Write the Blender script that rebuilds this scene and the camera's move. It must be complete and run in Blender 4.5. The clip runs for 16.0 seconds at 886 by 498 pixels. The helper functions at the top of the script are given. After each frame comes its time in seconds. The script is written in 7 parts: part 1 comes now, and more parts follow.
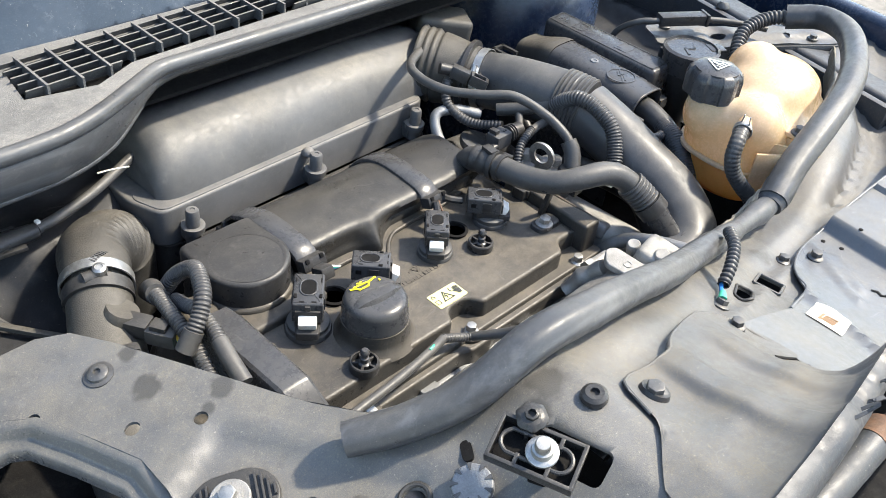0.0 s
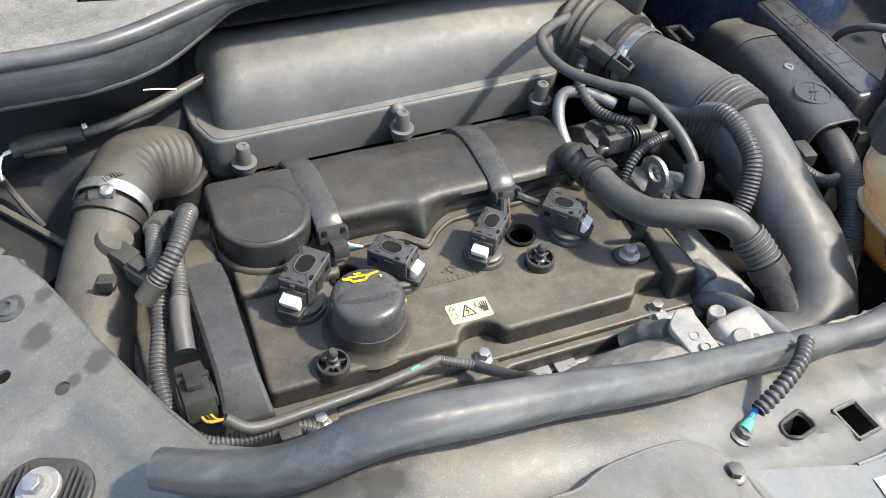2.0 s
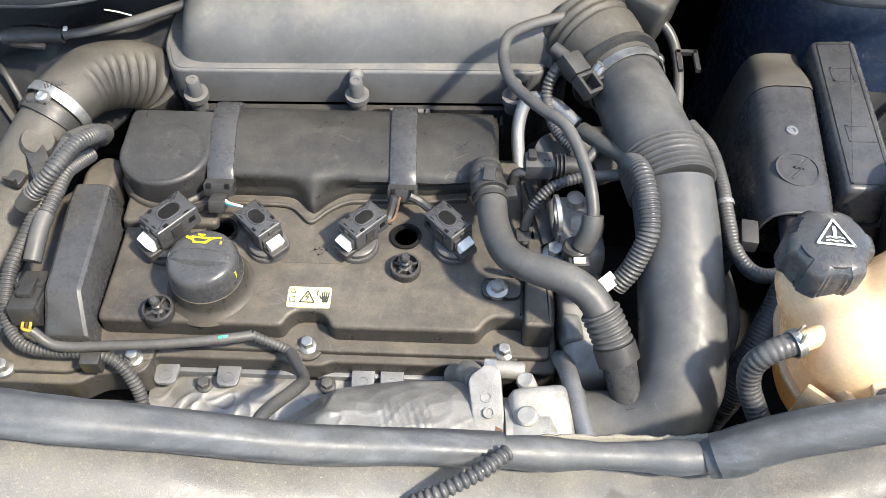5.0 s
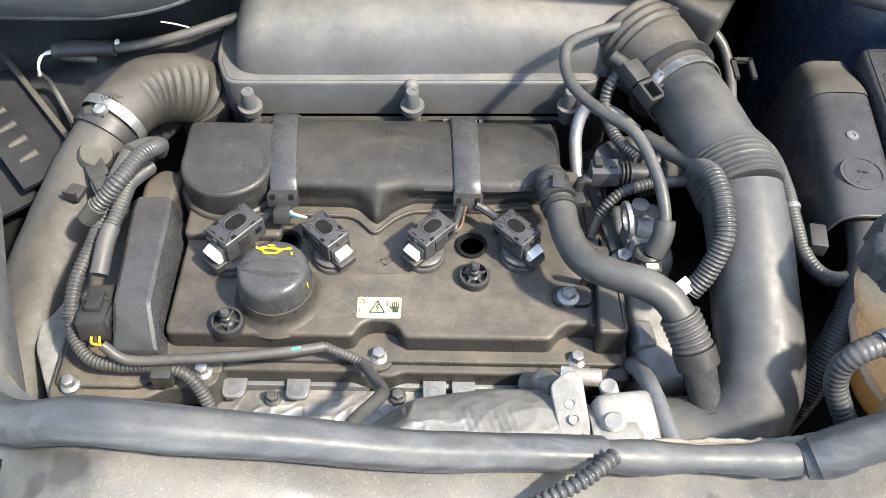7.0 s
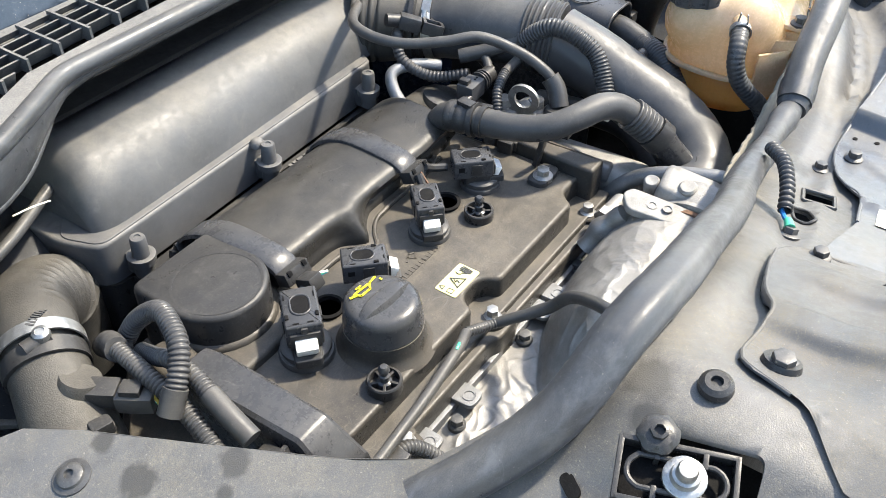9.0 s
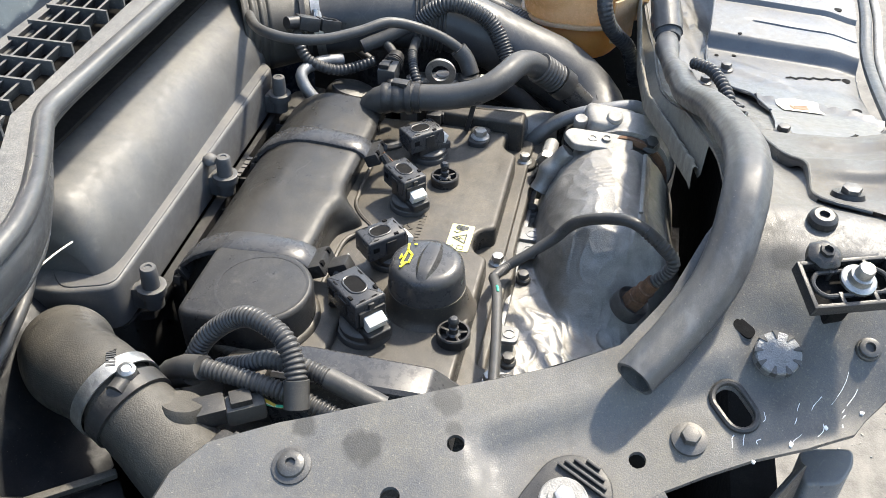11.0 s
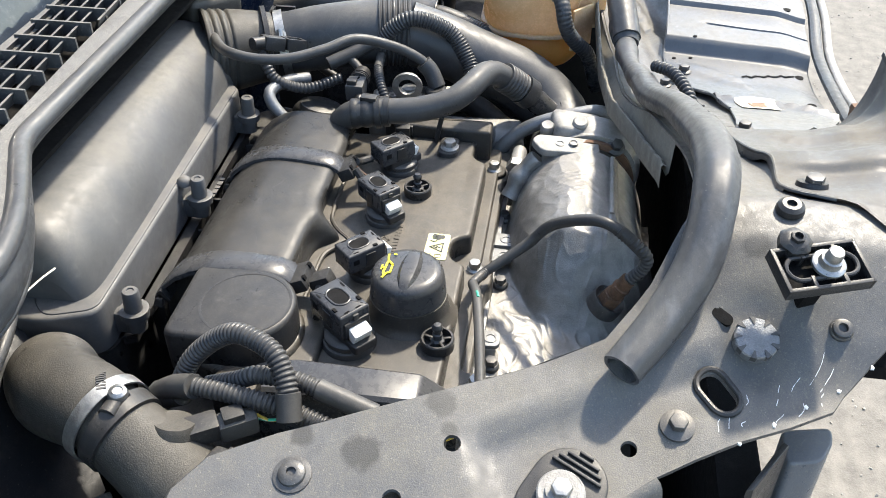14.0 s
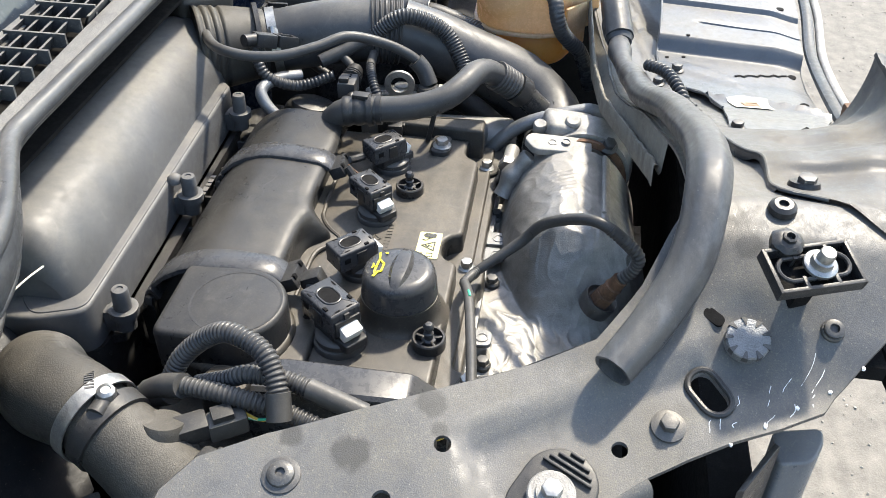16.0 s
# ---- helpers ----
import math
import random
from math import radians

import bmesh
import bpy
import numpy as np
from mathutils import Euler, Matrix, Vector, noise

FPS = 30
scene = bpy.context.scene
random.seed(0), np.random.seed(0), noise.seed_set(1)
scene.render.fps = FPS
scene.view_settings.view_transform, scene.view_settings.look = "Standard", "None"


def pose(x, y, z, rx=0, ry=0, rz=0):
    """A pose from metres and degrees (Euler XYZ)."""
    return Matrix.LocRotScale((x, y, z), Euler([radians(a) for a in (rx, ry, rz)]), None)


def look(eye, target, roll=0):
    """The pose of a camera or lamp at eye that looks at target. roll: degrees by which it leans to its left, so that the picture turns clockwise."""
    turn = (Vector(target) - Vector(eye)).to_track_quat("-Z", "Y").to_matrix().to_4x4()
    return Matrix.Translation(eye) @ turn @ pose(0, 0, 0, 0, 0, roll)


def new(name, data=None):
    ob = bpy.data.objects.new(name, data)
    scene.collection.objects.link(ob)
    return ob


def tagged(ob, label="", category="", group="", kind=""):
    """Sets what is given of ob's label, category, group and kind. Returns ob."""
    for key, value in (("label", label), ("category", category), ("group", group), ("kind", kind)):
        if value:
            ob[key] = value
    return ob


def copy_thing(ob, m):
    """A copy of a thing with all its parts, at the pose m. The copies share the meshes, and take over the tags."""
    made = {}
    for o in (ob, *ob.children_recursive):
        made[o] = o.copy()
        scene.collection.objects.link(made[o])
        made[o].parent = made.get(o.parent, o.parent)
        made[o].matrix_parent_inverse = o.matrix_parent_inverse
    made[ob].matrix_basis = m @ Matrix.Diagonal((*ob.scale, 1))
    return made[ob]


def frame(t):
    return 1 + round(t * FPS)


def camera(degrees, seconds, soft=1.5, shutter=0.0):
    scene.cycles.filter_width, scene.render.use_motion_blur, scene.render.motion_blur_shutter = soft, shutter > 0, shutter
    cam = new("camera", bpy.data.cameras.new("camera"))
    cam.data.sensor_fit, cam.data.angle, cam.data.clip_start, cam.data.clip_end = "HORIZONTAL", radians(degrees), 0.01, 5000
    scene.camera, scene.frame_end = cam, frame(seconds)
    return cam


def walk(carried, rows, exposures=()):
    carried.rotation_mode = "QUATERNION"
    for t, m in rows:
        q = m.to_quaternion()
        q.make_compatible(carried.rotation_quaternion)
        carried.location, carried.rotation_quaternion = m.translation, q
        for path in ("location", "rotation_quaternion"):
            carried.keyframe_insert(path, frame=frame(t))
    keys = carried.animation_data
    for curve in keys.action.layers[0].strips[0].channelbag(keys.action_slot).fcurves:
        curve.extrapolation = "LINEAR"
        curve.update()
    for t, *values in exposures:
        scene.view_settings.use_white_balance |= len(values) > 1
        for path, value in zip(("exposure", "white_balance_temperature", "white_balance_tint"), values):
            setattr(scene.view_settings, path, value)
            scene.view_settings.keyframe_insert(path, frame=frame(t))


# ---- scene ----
cam = camera(52.6, 16.0, soft=0.72)
METRES, EYE, TILT, LEAN, TURN = 1.6, 1.2, 0.0, 0.0, 0.0
PATH = [
    (0, (-0.485, -0.371, 1.414), (0.7, 0.648, 0.166), 6.8),
    (0.5, (-0.485, -0.367, 1.41), (0.708, 0.643, 0.163), 7.1),
    (1, (-0.457, -0.368, 1.4), (0.723, 0.643, 0.141), 6.9),
    (1.5, (-0.342, -0.378, 1.406), (0.711, 0.739, 0.124), 8.8),
    (2, (-0.226, -0.385, 1.41), (0.369, 0.879, -0.021), 5.2),
    (2.5, (-0.132, -0.293, 1.418), (0.341, 0.773, -0.206), 10.5),
    (3, (0.013, -0.274, 1.439), (0.09, 0.729, -0.289), 2.1),
    (3.5, (0.093, -0.3, 1.469), (0.063, 0.714, -0.255), 0.2),
    (4, (0.119, -0.335, 1.48), (0.085, 0.74, -0.206), -0.0),
    (6.3, (0.122, -0.37, 1.484), (0.09, 0.815, -0.127), 1.2),
    (6.5, (0.116, -0.371, 1.478), (0.072, 0.814, -0.133), 0.6),
    (7, (0.045, -0.371, 1.472), (0.061, 0.835, -0.124), 1.7),
    (7.5, (-0.117, -0.354, 1.433), (0.335, 0.868, -0.084), 3.0),
    (8, (-0.201, -0.364, 1.388), (0.602, 0.848, 0.014), 3.2),
    (8.5, (-0.299, -0.373, 1.354), (0.709, 0.743, 0.036), 1.2),
    (9, (-0.438, -0.258, 1.346), (0.799, 0.606, 0.033), -0.2),
    (9.2, (-0.475, -0.238, 1.347), (0.795, 0.573, 0.033), 0.3),
    (11.3, (-0.595, -0.064, 1.333), (0.93, 0.219, 0.07), 0.6),
    (11.5, (-0.597, -0.063, 1.335), (0.932, 0.219, 0.076), 0.2),
    (12, (-0.598, -0.065, 1.338), (0.937, 0.202, 0.084), -0.3),
    (12.5, (-0.601, -0.065, 1.337), (0.941, 0.189, 0.089), -0.4),
    (13, (-0.603, -0.063, 1.337), (0.943, 0.186, 0.092), -0.2),
    (13.5, (-0.603, -0.062, 1.336), (0.947, 0.179, 0.095), 0.1),
    (14, (-0.607, -0.064, 1.337), (0.946, 0.172, 0.098), 0.1),
    (14.5, (-0.61, -0.065, 1.338), (0.943, 0.168, 0.099), 0.3),
    (15, (-0.609, -0.068, 1.337), (0.944, 0.162, 0.098), 0.3),
    (15.5, (-0.606, -0.068, 1.335), (0.948, 0.157, 0.096), 0.5),
    (16, (-0.604, -0.065, 1.336), (0.948, 0.156, 0.093), 0.6),
]
walk(cam, [(t, look(eye, target, roll)) for t, eye, target, roll in PATH], exposures=[(0.0, 2.08, 7150, 8), (3.0, 2.02, 7150, 8), (6.5, 2.36, 7150, 8), (8.5, 2.12, 7150, 8), (9.0, 2.12, 7150, 8), (12.0, 1.94, 7150, 8), (16.0, 1.94, 7150, 8)])

# ---- world ----
SUN_FROM = Vector((0.54, -0.29, 0.79)).normalized()
elev = math.asin(SUN_FROM.z)
azim = math.atan2(SUN_FROM.x, SUN_FROM.y)
world = bpy.data.worlds.new("sky")
scene.world = world
world.use_nodes = True
wn = world.node_tree.nodes
sky = wn.new("ShaderNodeTexSky")
sky.sky_type = "NISHITA"
sky.sun_disc = False
sky.sun_elevation, sky.sun_rotation = elev, azim
world.node_tree.links.new(sky.outputs[0], wn["Background"].inputs[0])
wn["Background"].inputs[1].default_value = 0.15
sun_data = bpy.data.lights.new("sun", "SUN")
sun_data.energy, sun_data.angle, sun_data.color = 2.42, radians(3.5), (1.0, 0.95, 0.87)
sun = new("sun", sun_data)
sun.matrix_world = look(SUN_FROM * 20, (0, 0, 0))


# ---- materials ----
def material(name, base, rough=0.5, metal=0.0, dust=0.0, dust_color=(0.30, 0.26, 0.20), vary=0.25, coarse=18.0, fine=900.0, bump=0.15,
             scratch=0.0, spec=0.5, sss=0.0, wear=0.0, speck=0.5, even=0.12, sand=1900.0, grit=0.0, streaks=0.0, scuff=0.0):
    m = bpy.data.materials.new(name)
    m.use_nodes = True
    nt = m.node_tree
    n, l = nt.nodes, nt.links
    p = n["Principled BSDF"]
    geo = n.new("ShaderNodeNewGeometry")

    def tex(scale, detail=4.0, roughness=0.6):
        t = n.new("ShaderNodeTexNoise")
        t.inputs["Scale"].default_value, t.inputs["Detail"].default_value, t.inputs["Roughness"].default_value = scale, detail, roughness
        l.new(geo.outputs["Position"], t.inputs["Vector"])
        return t.outputs["Fac"]

    def ramp(src, a, b, lo=0.0, hi=1.0):
        r = n.new("ShaderNodeMapRange")
        r.inputs[1].default_value, r.inputs[2].default_value, r.inputs[3].default_value, r.inputs[4].default_value = a, b, lo, hi
        l.new(src, r.inputs[0])
        return r.outputs[0]

    def mix(fac, a, b):
        x = n.new("ShaderNodeMix")
        x.data_type = "RGBA"
        for s, v in ((x.inputs[0], fac), (x.inputs[6], a), (x.inputs[7], b)):
            if hasattr(v, "is_linked"):
                l.new(v, s)
            else:
                s.default_value = v
        return x.outputs[2]

    def times(a, b):
        x = n.new("ShaderNodeMath")
        x.operation = "MULTIPLY"
        for s, v in ((x.inputs[0], a), (x.inputs[1], b)):
            if hasattr(v, "is_linked"):
                l.new(v, s)
            else:
                s.default_value = v
        return x.outputs[0]

    c_lo = tuple(max(0, v * (1 - vary)) for v in base) + (1,)
    c_hi = tuple(min(1, v * (1 + vary)) for v in base) + (1,)
    big, small = tex(coarse), tex(fine, 2.0)
    col = mix(ramp(big, 0.3, 0.7), c_lo, c_hi)
    col = mix(ramp(small, 0.46, 0.75, 0.0, 0.3), col, tuple(min(1, v * 1.6 + 0.012) for v in base) + (1,))
    rgh = ramp(big, 0.25, 0.75, max(0.05, rough - 0.1), min(1, rough + 0.1))
    if scratch:
        s = n.new("ShaderNodeTexNoise")
        mp = n.new("ShaderNodeMapping")
        mp.inputs["Scale"].default_value = (900, 60, 500)
        l.new(geo.outputs["Position"], mp.inputs["Vector"])
        l.new(mp.outputs[0], s.inputs["Vector"])
        col = mix(ramp(s.outputs["Fac"], 0.62, 0.72, 0.0, scratch), col, (0.45, 0.44, 0.42, 1))
    if dust:
        sep = n.new("ShaderNodeSeparateXYZ")
        l.new(geo.outputs["Normal"], sep.inputs[0])
        up = ramp(sep.outputs[2], 0.15, 0.95)
        patch = ramp(tex(13.0, 7.0, 0.68), 0.36, 0.66, even, 1.15)
        grain = ramp(tex(sand, 3.0, 0.7), 0.36, 0.64, 0.35 if sand > 1500 else 0.30, 1.2)
        streak = ramp(tex(45.0, 6.0, 0.7), 0.35, 0.7, 0.65, 1.2)
        grain = times(grain, streak)
        fac = times(times(times(up, patch), grain), dust)
        col = mix(fac, col, dust_color + (1,))
        add = n.new("ShaderNodeMath")
        add.operation = "ADD"
        add.use_clamp = True
        l.new(rgh, add.inputs[0])
        l.new(times(fac, 0.6), add.inputs[1])
        rgh = add.outputs[0]
    blot = tex(70.0, 8.0, 0.76)
    col = mix(ramp(blot, 0.47, 0.36, 0.0, 0.16 + 0.25 * max(0.0, dust - 0.3)), col, tuple(v * 0.45 for v in base) + (1,))
    if dust:
        col = mix(ramp(blot, 0.55, 0.68, 0.0, 0.02 + 0.16 * dust), col, dust_color + (1,))
    rub = n.new("ShaderNodeMath")
    rub.operation = "ADD"
    rub.use_clamp = True
    l.new(rgh, rub.inputs[0])
    l.new(ramp(tex(130.0, 7.0, 0.75), 0.34, 0.66, -0.13, 0.13), rub.inputs[1])
    rgh = rub.outputs[0]
    if dust or speck:
        sp = ramp(tex(620.0, 2.0, 0.6), 0.70, 0.74, 0.0, speck)
        col = mix(sp, col, (0.42, 0.38, 0.31, 1))
        sm = ramp(tex(33.0, 8.0, 0.72), 0.56, 0.66, 0.0, speck * 0.22)
        col = mix(sm, col, dust_color + (1,))
    if wear:
        w = ramp(tex(55.0, 6.0, 0.75), 0.60, 0.70, 0.0, wear)
        col = mix(w, col, (0.42, 0.40, 0.37, 1))
    if grit:
        seed = tex(520.0, 3.0, 0.75)
        col = mix(ramp(seed, 0.57, 0.66, 0.0, grit), col, tuple(min(1, v * 1.5) for v in dust_color) + (1,))
        col = mix(ramp(tex(690.0, 3.0, 0.75), 0.40, 0.30, 0.0, grit), col, tuple(v * 0.55 for v in base) + (1,))
        col = mix(ramp(tex(150.0, 4.0, 0.7), 0.60, 0.72, 0.0, grit * 0.5), col, tuple(v * 0.7 for v in base) + (1,))
    if streaks:
        along = n.new("ShaderNodeMapping")
        along.inputs["Scale"].default_value = (7, 95, 95)
        l.new(geo.outputs["Position"], along.inputs["Vector"])
        wiped = n.new("ShaderNodeTexNoise")
        wiped.inputs["Scale"].default_value, wiped.inputs["Detail"].default_value, wiped.inputs["Roughness"].default_value = 1.0, 5.0, 0.65
        l.new(along.outputs[0], wiped.inputs["Vector"])
        col = mix(ramp(wiped.outputs["Fac"], 0.50, 0.70, 0.0, streaks), col, (0.17, 0.18, 0.195, 1))
        col = mix(ramp(wiped.outputs["Fac"], 0.46, 0.30, 0.0, streaks), col, tuple(v * 0.5 for v in base) + (1,))
    if scuff:
        fine_lines = n.new("ShaderNodeTexVoronoi")
        fine_lines.feature = "DISTANCE_TO_EDGE"
        fine_lines.inputs["Scale"].default_value = 26.0
        bend = n.new("ShaderNodeVectorMath")
        bend.operation = "MULTIPLY_ADD"
        turb = n.new("ShaderNodeTexNoise")
        turb.inputs["Scale"].default_value = 14.0
        l.new(geo.outputs["Position"], turb.inputs["Vector"])
        bend.inputs[1].default_value = (0.06, 0.06, 0.06)
        l.new(turb.outputs["Color"], bend.inputs[0])
        l.new(geo.outputs["Position"], bend.inputs[2])
        l.new(bend.outputs[0], fine_lines.inputs["Vector"])
        hair = ramp(fine_lines.outputs["Distance"], 0.010, 0.0, 0.0, scuff)
        col = mix(times(hair, ramp(tex(40.0, 3.0, 0.6), 0.52, 0.60)), col, (0.30, 0.285, 0.26, 1))
    l.new(col, p.inputs["Base Color"])
    l.new(rgh, p.inputs["Roughness"])
    p.inputs["Metallic"].default_value = metal
    p.inputs["Specular IOR Level"].default_value = spec
    if sss:
        p.inputs["Subsurface Weight"].default_value = sss
        p.inputs["Subsurface Radius"].default_value = (0.03, 0.018, 0.008)
        p.inputs["Subsurface Scale"].default_value = 1.0
    if bump:
        b = n.new("ShaderNodeBump")
        b.inputs["Strength"].default_value, b.inputs["Distance"].default_value = bump, 0.001
        l.new(small, b.inputs["Height"])
        l.new(b.outputs[0], p.inputs["Normal"])
    return m


DUSTY = (0.31, 0.285, 0.235)
M_cover = material("black_cover_plastic", (0.027, 0.026, 0.0245), 0.37, dust=0.32, dust_color=(0.28, 0.235, 0.175), fine=2200, even=0.25, wear=0.04, grit=0.07, scuff=0.12, spec=0.32, speck=0.18)
M_airbox = material("airbox_plastic", (0.070, 0.071, 0.073), 0.48, dust=0.42, dust_color=(0.30, 0.27, 0.22), coarse=10, fine=2200, even=0.1, wear=0.06, grit=0.04, scuff=0.08, spec=0.4, speck=0.12)
M_black = material("black_plastic", (0.021, 0.021, 0.022), 0.38, dust=0.12, dust_color=DUSTY, fine=1800, wear=0.05, grit=0.05, spec=0.32, speck=0.15)
M_chamber = material("satin_chamber_plastic", (0.018, 0.0177, 0.0172), 0.36, dust=0.13, dust_color=(0.28, 0.25, 0.20), fine=2200, even=0.15, wear=0.06, grit=0.05, scuff=0.12, spec=0.32, speck=0.12)
M_gloss = material("smooth_black_plastic", (0.032, 0.033, 0.036), 0.29, dust=0.08, dust_color=DUSTY, fine=2200, bump=0.06, wear=0.04, grit=0.06, scuff=0.15, spec=0.36, speck=0.15)
M_rubber = material("rubber_hose", (0.040, 0.040, 0.041), 0.40, dust=0.22, dust_color=DUSTY, fine=2000, bump=0.10, wear=0.05, grit=0.04, scuff=0.06, spec=0.32, speck=0.15)
M_elbow = material("dusty_rubber_duct", (0.032, 0.031, 0.029), 0.48, dust=0.24, dust_color=(0.27, 0.24, 0.19), bump=0.4, wear=0.08, grit=0.05, even=0.3, spec=0.3, speck=0.12)
M_corr = material("corrugated_conduit", (0.034, 0.035, 0.038), 0.34, dust=0.22, dust_color=DUSTY, fine=2000, bump=0.06, spec=0.32, speck=0.15)
M_seal = material("rubber_seal", (0.036, 0.039, 0.044), 0.42, dust=0.20, dust_color=DUSTY, coarse=9, fine=2000, bump=0.08, scratch=0.04, streaks=0.25, scuff=0.06, wear=0.06, spec=0.38, speck=0.2)
M_satin = material("satin_pipe_plastic", (0.040, 0.041, 0.044), 0.42, dust=0.24, dust_color=DUSTY, fine=2200, bump=0.08, wear=0.05, grit=0.04, scuff=0.08, spec=0.4, speck=0.15)
M_panel = material("front_panel_paint", (0.056, 0.058, 0.062), 0.36, dust=0.58, dust_color=(0.172, 0.153, 0.117), coarse=7, bump=0.2, speck=0.35, fine=1300, even=0.26, sand=1150.0, wear=0.07, grit=0.26, scuff=0.1, vary=0.4)

M_sheet = material("dusty_grey_sheet", (0.06, 0.064, 0.07), 0.42, dust=0.70, dust_color=(0.138, 0.12, 0.088), coarse=8, speck=0.3, fine=1300, even=0.35, sand=1150.0, wear=0.06, grit=0.3, scuff=0.1)
M_sheet2 = material("blue_grey_sheet", (0.08, 0.09, 0.104), 0.34, dust=0.5, dust_color=(0.19, 0.168, 0.128), coarse=8, speck=0.3, fine=1300, even=0.3, scratch=0.03, grit=0.2, scuff=0.25)
M_rail = material("dusty_rail_paint", (0.020, 0.024, 0.030), 0.45, dust=0.22, dust_color=(0.17, 0.15, 0.12), coarse=6, grit=0.15)
M_shield = material("aluminium_heat_shield", (0.235, 0.228, 0.215), 0.44, metal=0.6, dust=0.4, dust_color=(0.24, 0.22, 0.19), coarse=38, vary=0.35, bump=0.35, wear=0.12, grit=0.12, scuff=0.2)
M_alu = material("cast_aluminium", (0.25, 0.245, 0.235), 0.55, metal=0.4, dust=0.28, dust_color=(0.28, 0.255, 0.21), coarse=60, vary=0.3, bump=0.5)
M_castgrey = material("grey_cast_metal", (0.19, 0.197, 0.205), 0.5, metal=0.6, dust=0.2, coarse=40, bump=0.5)
M_zinc = material("zinc_steel", (0.33, 0.33, 0.32), 0.42, metal=0.85, dust=0.15, coarse=150, bump=0.2)
M_darkbolt = material("dark_steel", (0.07, 0.07, 0.07), 0.45, metal=0.45, dust=0.15, coarse=150)
M_rust = material("rusty_steel", (0.125, 0.068, 0.040), 0.75, metal=0.25, coarse=120, vary=0.5, bump=0.6)
M_white = material("white_plastic", (0.62, 0.61, 0.58), 0.4, dust=0.2, dust_color=DUSTY)
M_tank = material("translucent_tank_plastic", (0.62, 0.475, 0.32), 0.25, vary=0.12, coarse=14, fine=400, bump=0.05)
M_amber = material("amber_tank_plastic", (0.84, 0.46, 0.14), 0.35, vary=0.12, coarse=14, fine=400, bump=0.05)
M_yellow = material("yellow_plastic", (0.52, 0.35, 0.03), 0.4, vary=0.1, dust=0.2, dust_color=DUSTY)
M_label = material("label_yellow", (0.66, 0.62, 0.27), 0.45, vary=0.06, dust=0.15, dust_color=DUSTY)
M_sticker = material("cream_sticker", (0.72, 0.68, 0.55), 0.5, vary=0.08, dust=0.3, dust_color=DUSTY)
M_ink = material("black_ink", (0.03, 0.03, 0.025), 0.5, vary=0.1, bump=0)
M_brownink = material("brown_ink", (0.16, 0.09, 0.04), 0.5, vary=0.2, bump=0)
M_yellowink = material("yellow_paint", (0.85, 0.72, 0.02), 0.45, vary=0.08, bump=0)
M_whiteink = material("white_paint", (0.75, 0.75, 0.74), 0.5, vary=0.08, bump=0)
M_blue = material("blue_wire", (0.02, 0.16, 0.42), 0.4, bump=0)
M_green = material("green_heatshrink", (0.03, 0.35, 0.22), 0.4, bump=0)
M_cowl = material("cowl_plastic", (0.050, 0.051, 0.053), 0.48, dust=0.62, dust_color=(0.25, 0.24, 0.215), coarse=14, bump=0.4, fine=1200, even=0.55, sand=900.0, grit=0.25)
# Near-black: the shade of gaps, holes and the deep bay is in this colour.
M_dark = material("near_black_gap_shade", (0.006, 0.006, 0.0065), 0.75, dust=0.02, dust_color=DUSTY, speck=0.05, spec=0.08)
M_rim = material("dust_covered_rim", (0.12, 0.112, 0.095), 0.6, dust=0.65, dust_color=(0.26, 0.228, 0.17), coarse=20, grit=0.3)
M_navy = material("dark_blue_paint", (0.012, 0.022, 0.045), 0.25, dust=0.10, dust_color=(0.3, 0.3, 0.3))
M_glass = material("dusty_dark_glass", (0.02, 0.028, 0.04), 0.15, dust=0.25, dust_color=(0.25, 0.27, 0.3), bump=0)
M_foam = material("grey_foam", (0.10, 0.11, 0.13), 0.9, vary=0.5, coarse=60, bump=1.0)
M_liner = material("wheel_liner_plastic", (0.01, 0.011, 0.0135), 0.50, dust=0.08, dust_color=(0.20, 0.185, 0.155), coarse=11, bump=0.15, speck=0.2, spec=0.25)


def see_through(m, color, share):
    """Lets light glow through a thin skin."""
    n, l = m.node_tree.nodes, m.node_tree.links
    t, x = n.new("ShaderNodeBsdfTranslucent"), n.new("ShaderNodeMixShader")
    t.inputs[0].default_value = color + (1,)
    x.inputs[0].default_value = share
    l.new(n["Principled BSDF"].outputs[0], x.inputs[1])
    l.new(t.outputs[0], x.inputs[2])
    l.new(x.outputs[0], n["Material Output"].inputs[0])


see_through(M_tank, (0.98, 0.72, 0.32), 0.32)
see_through(M_amber, (0.92, 0.48, 0.12), 0.55)


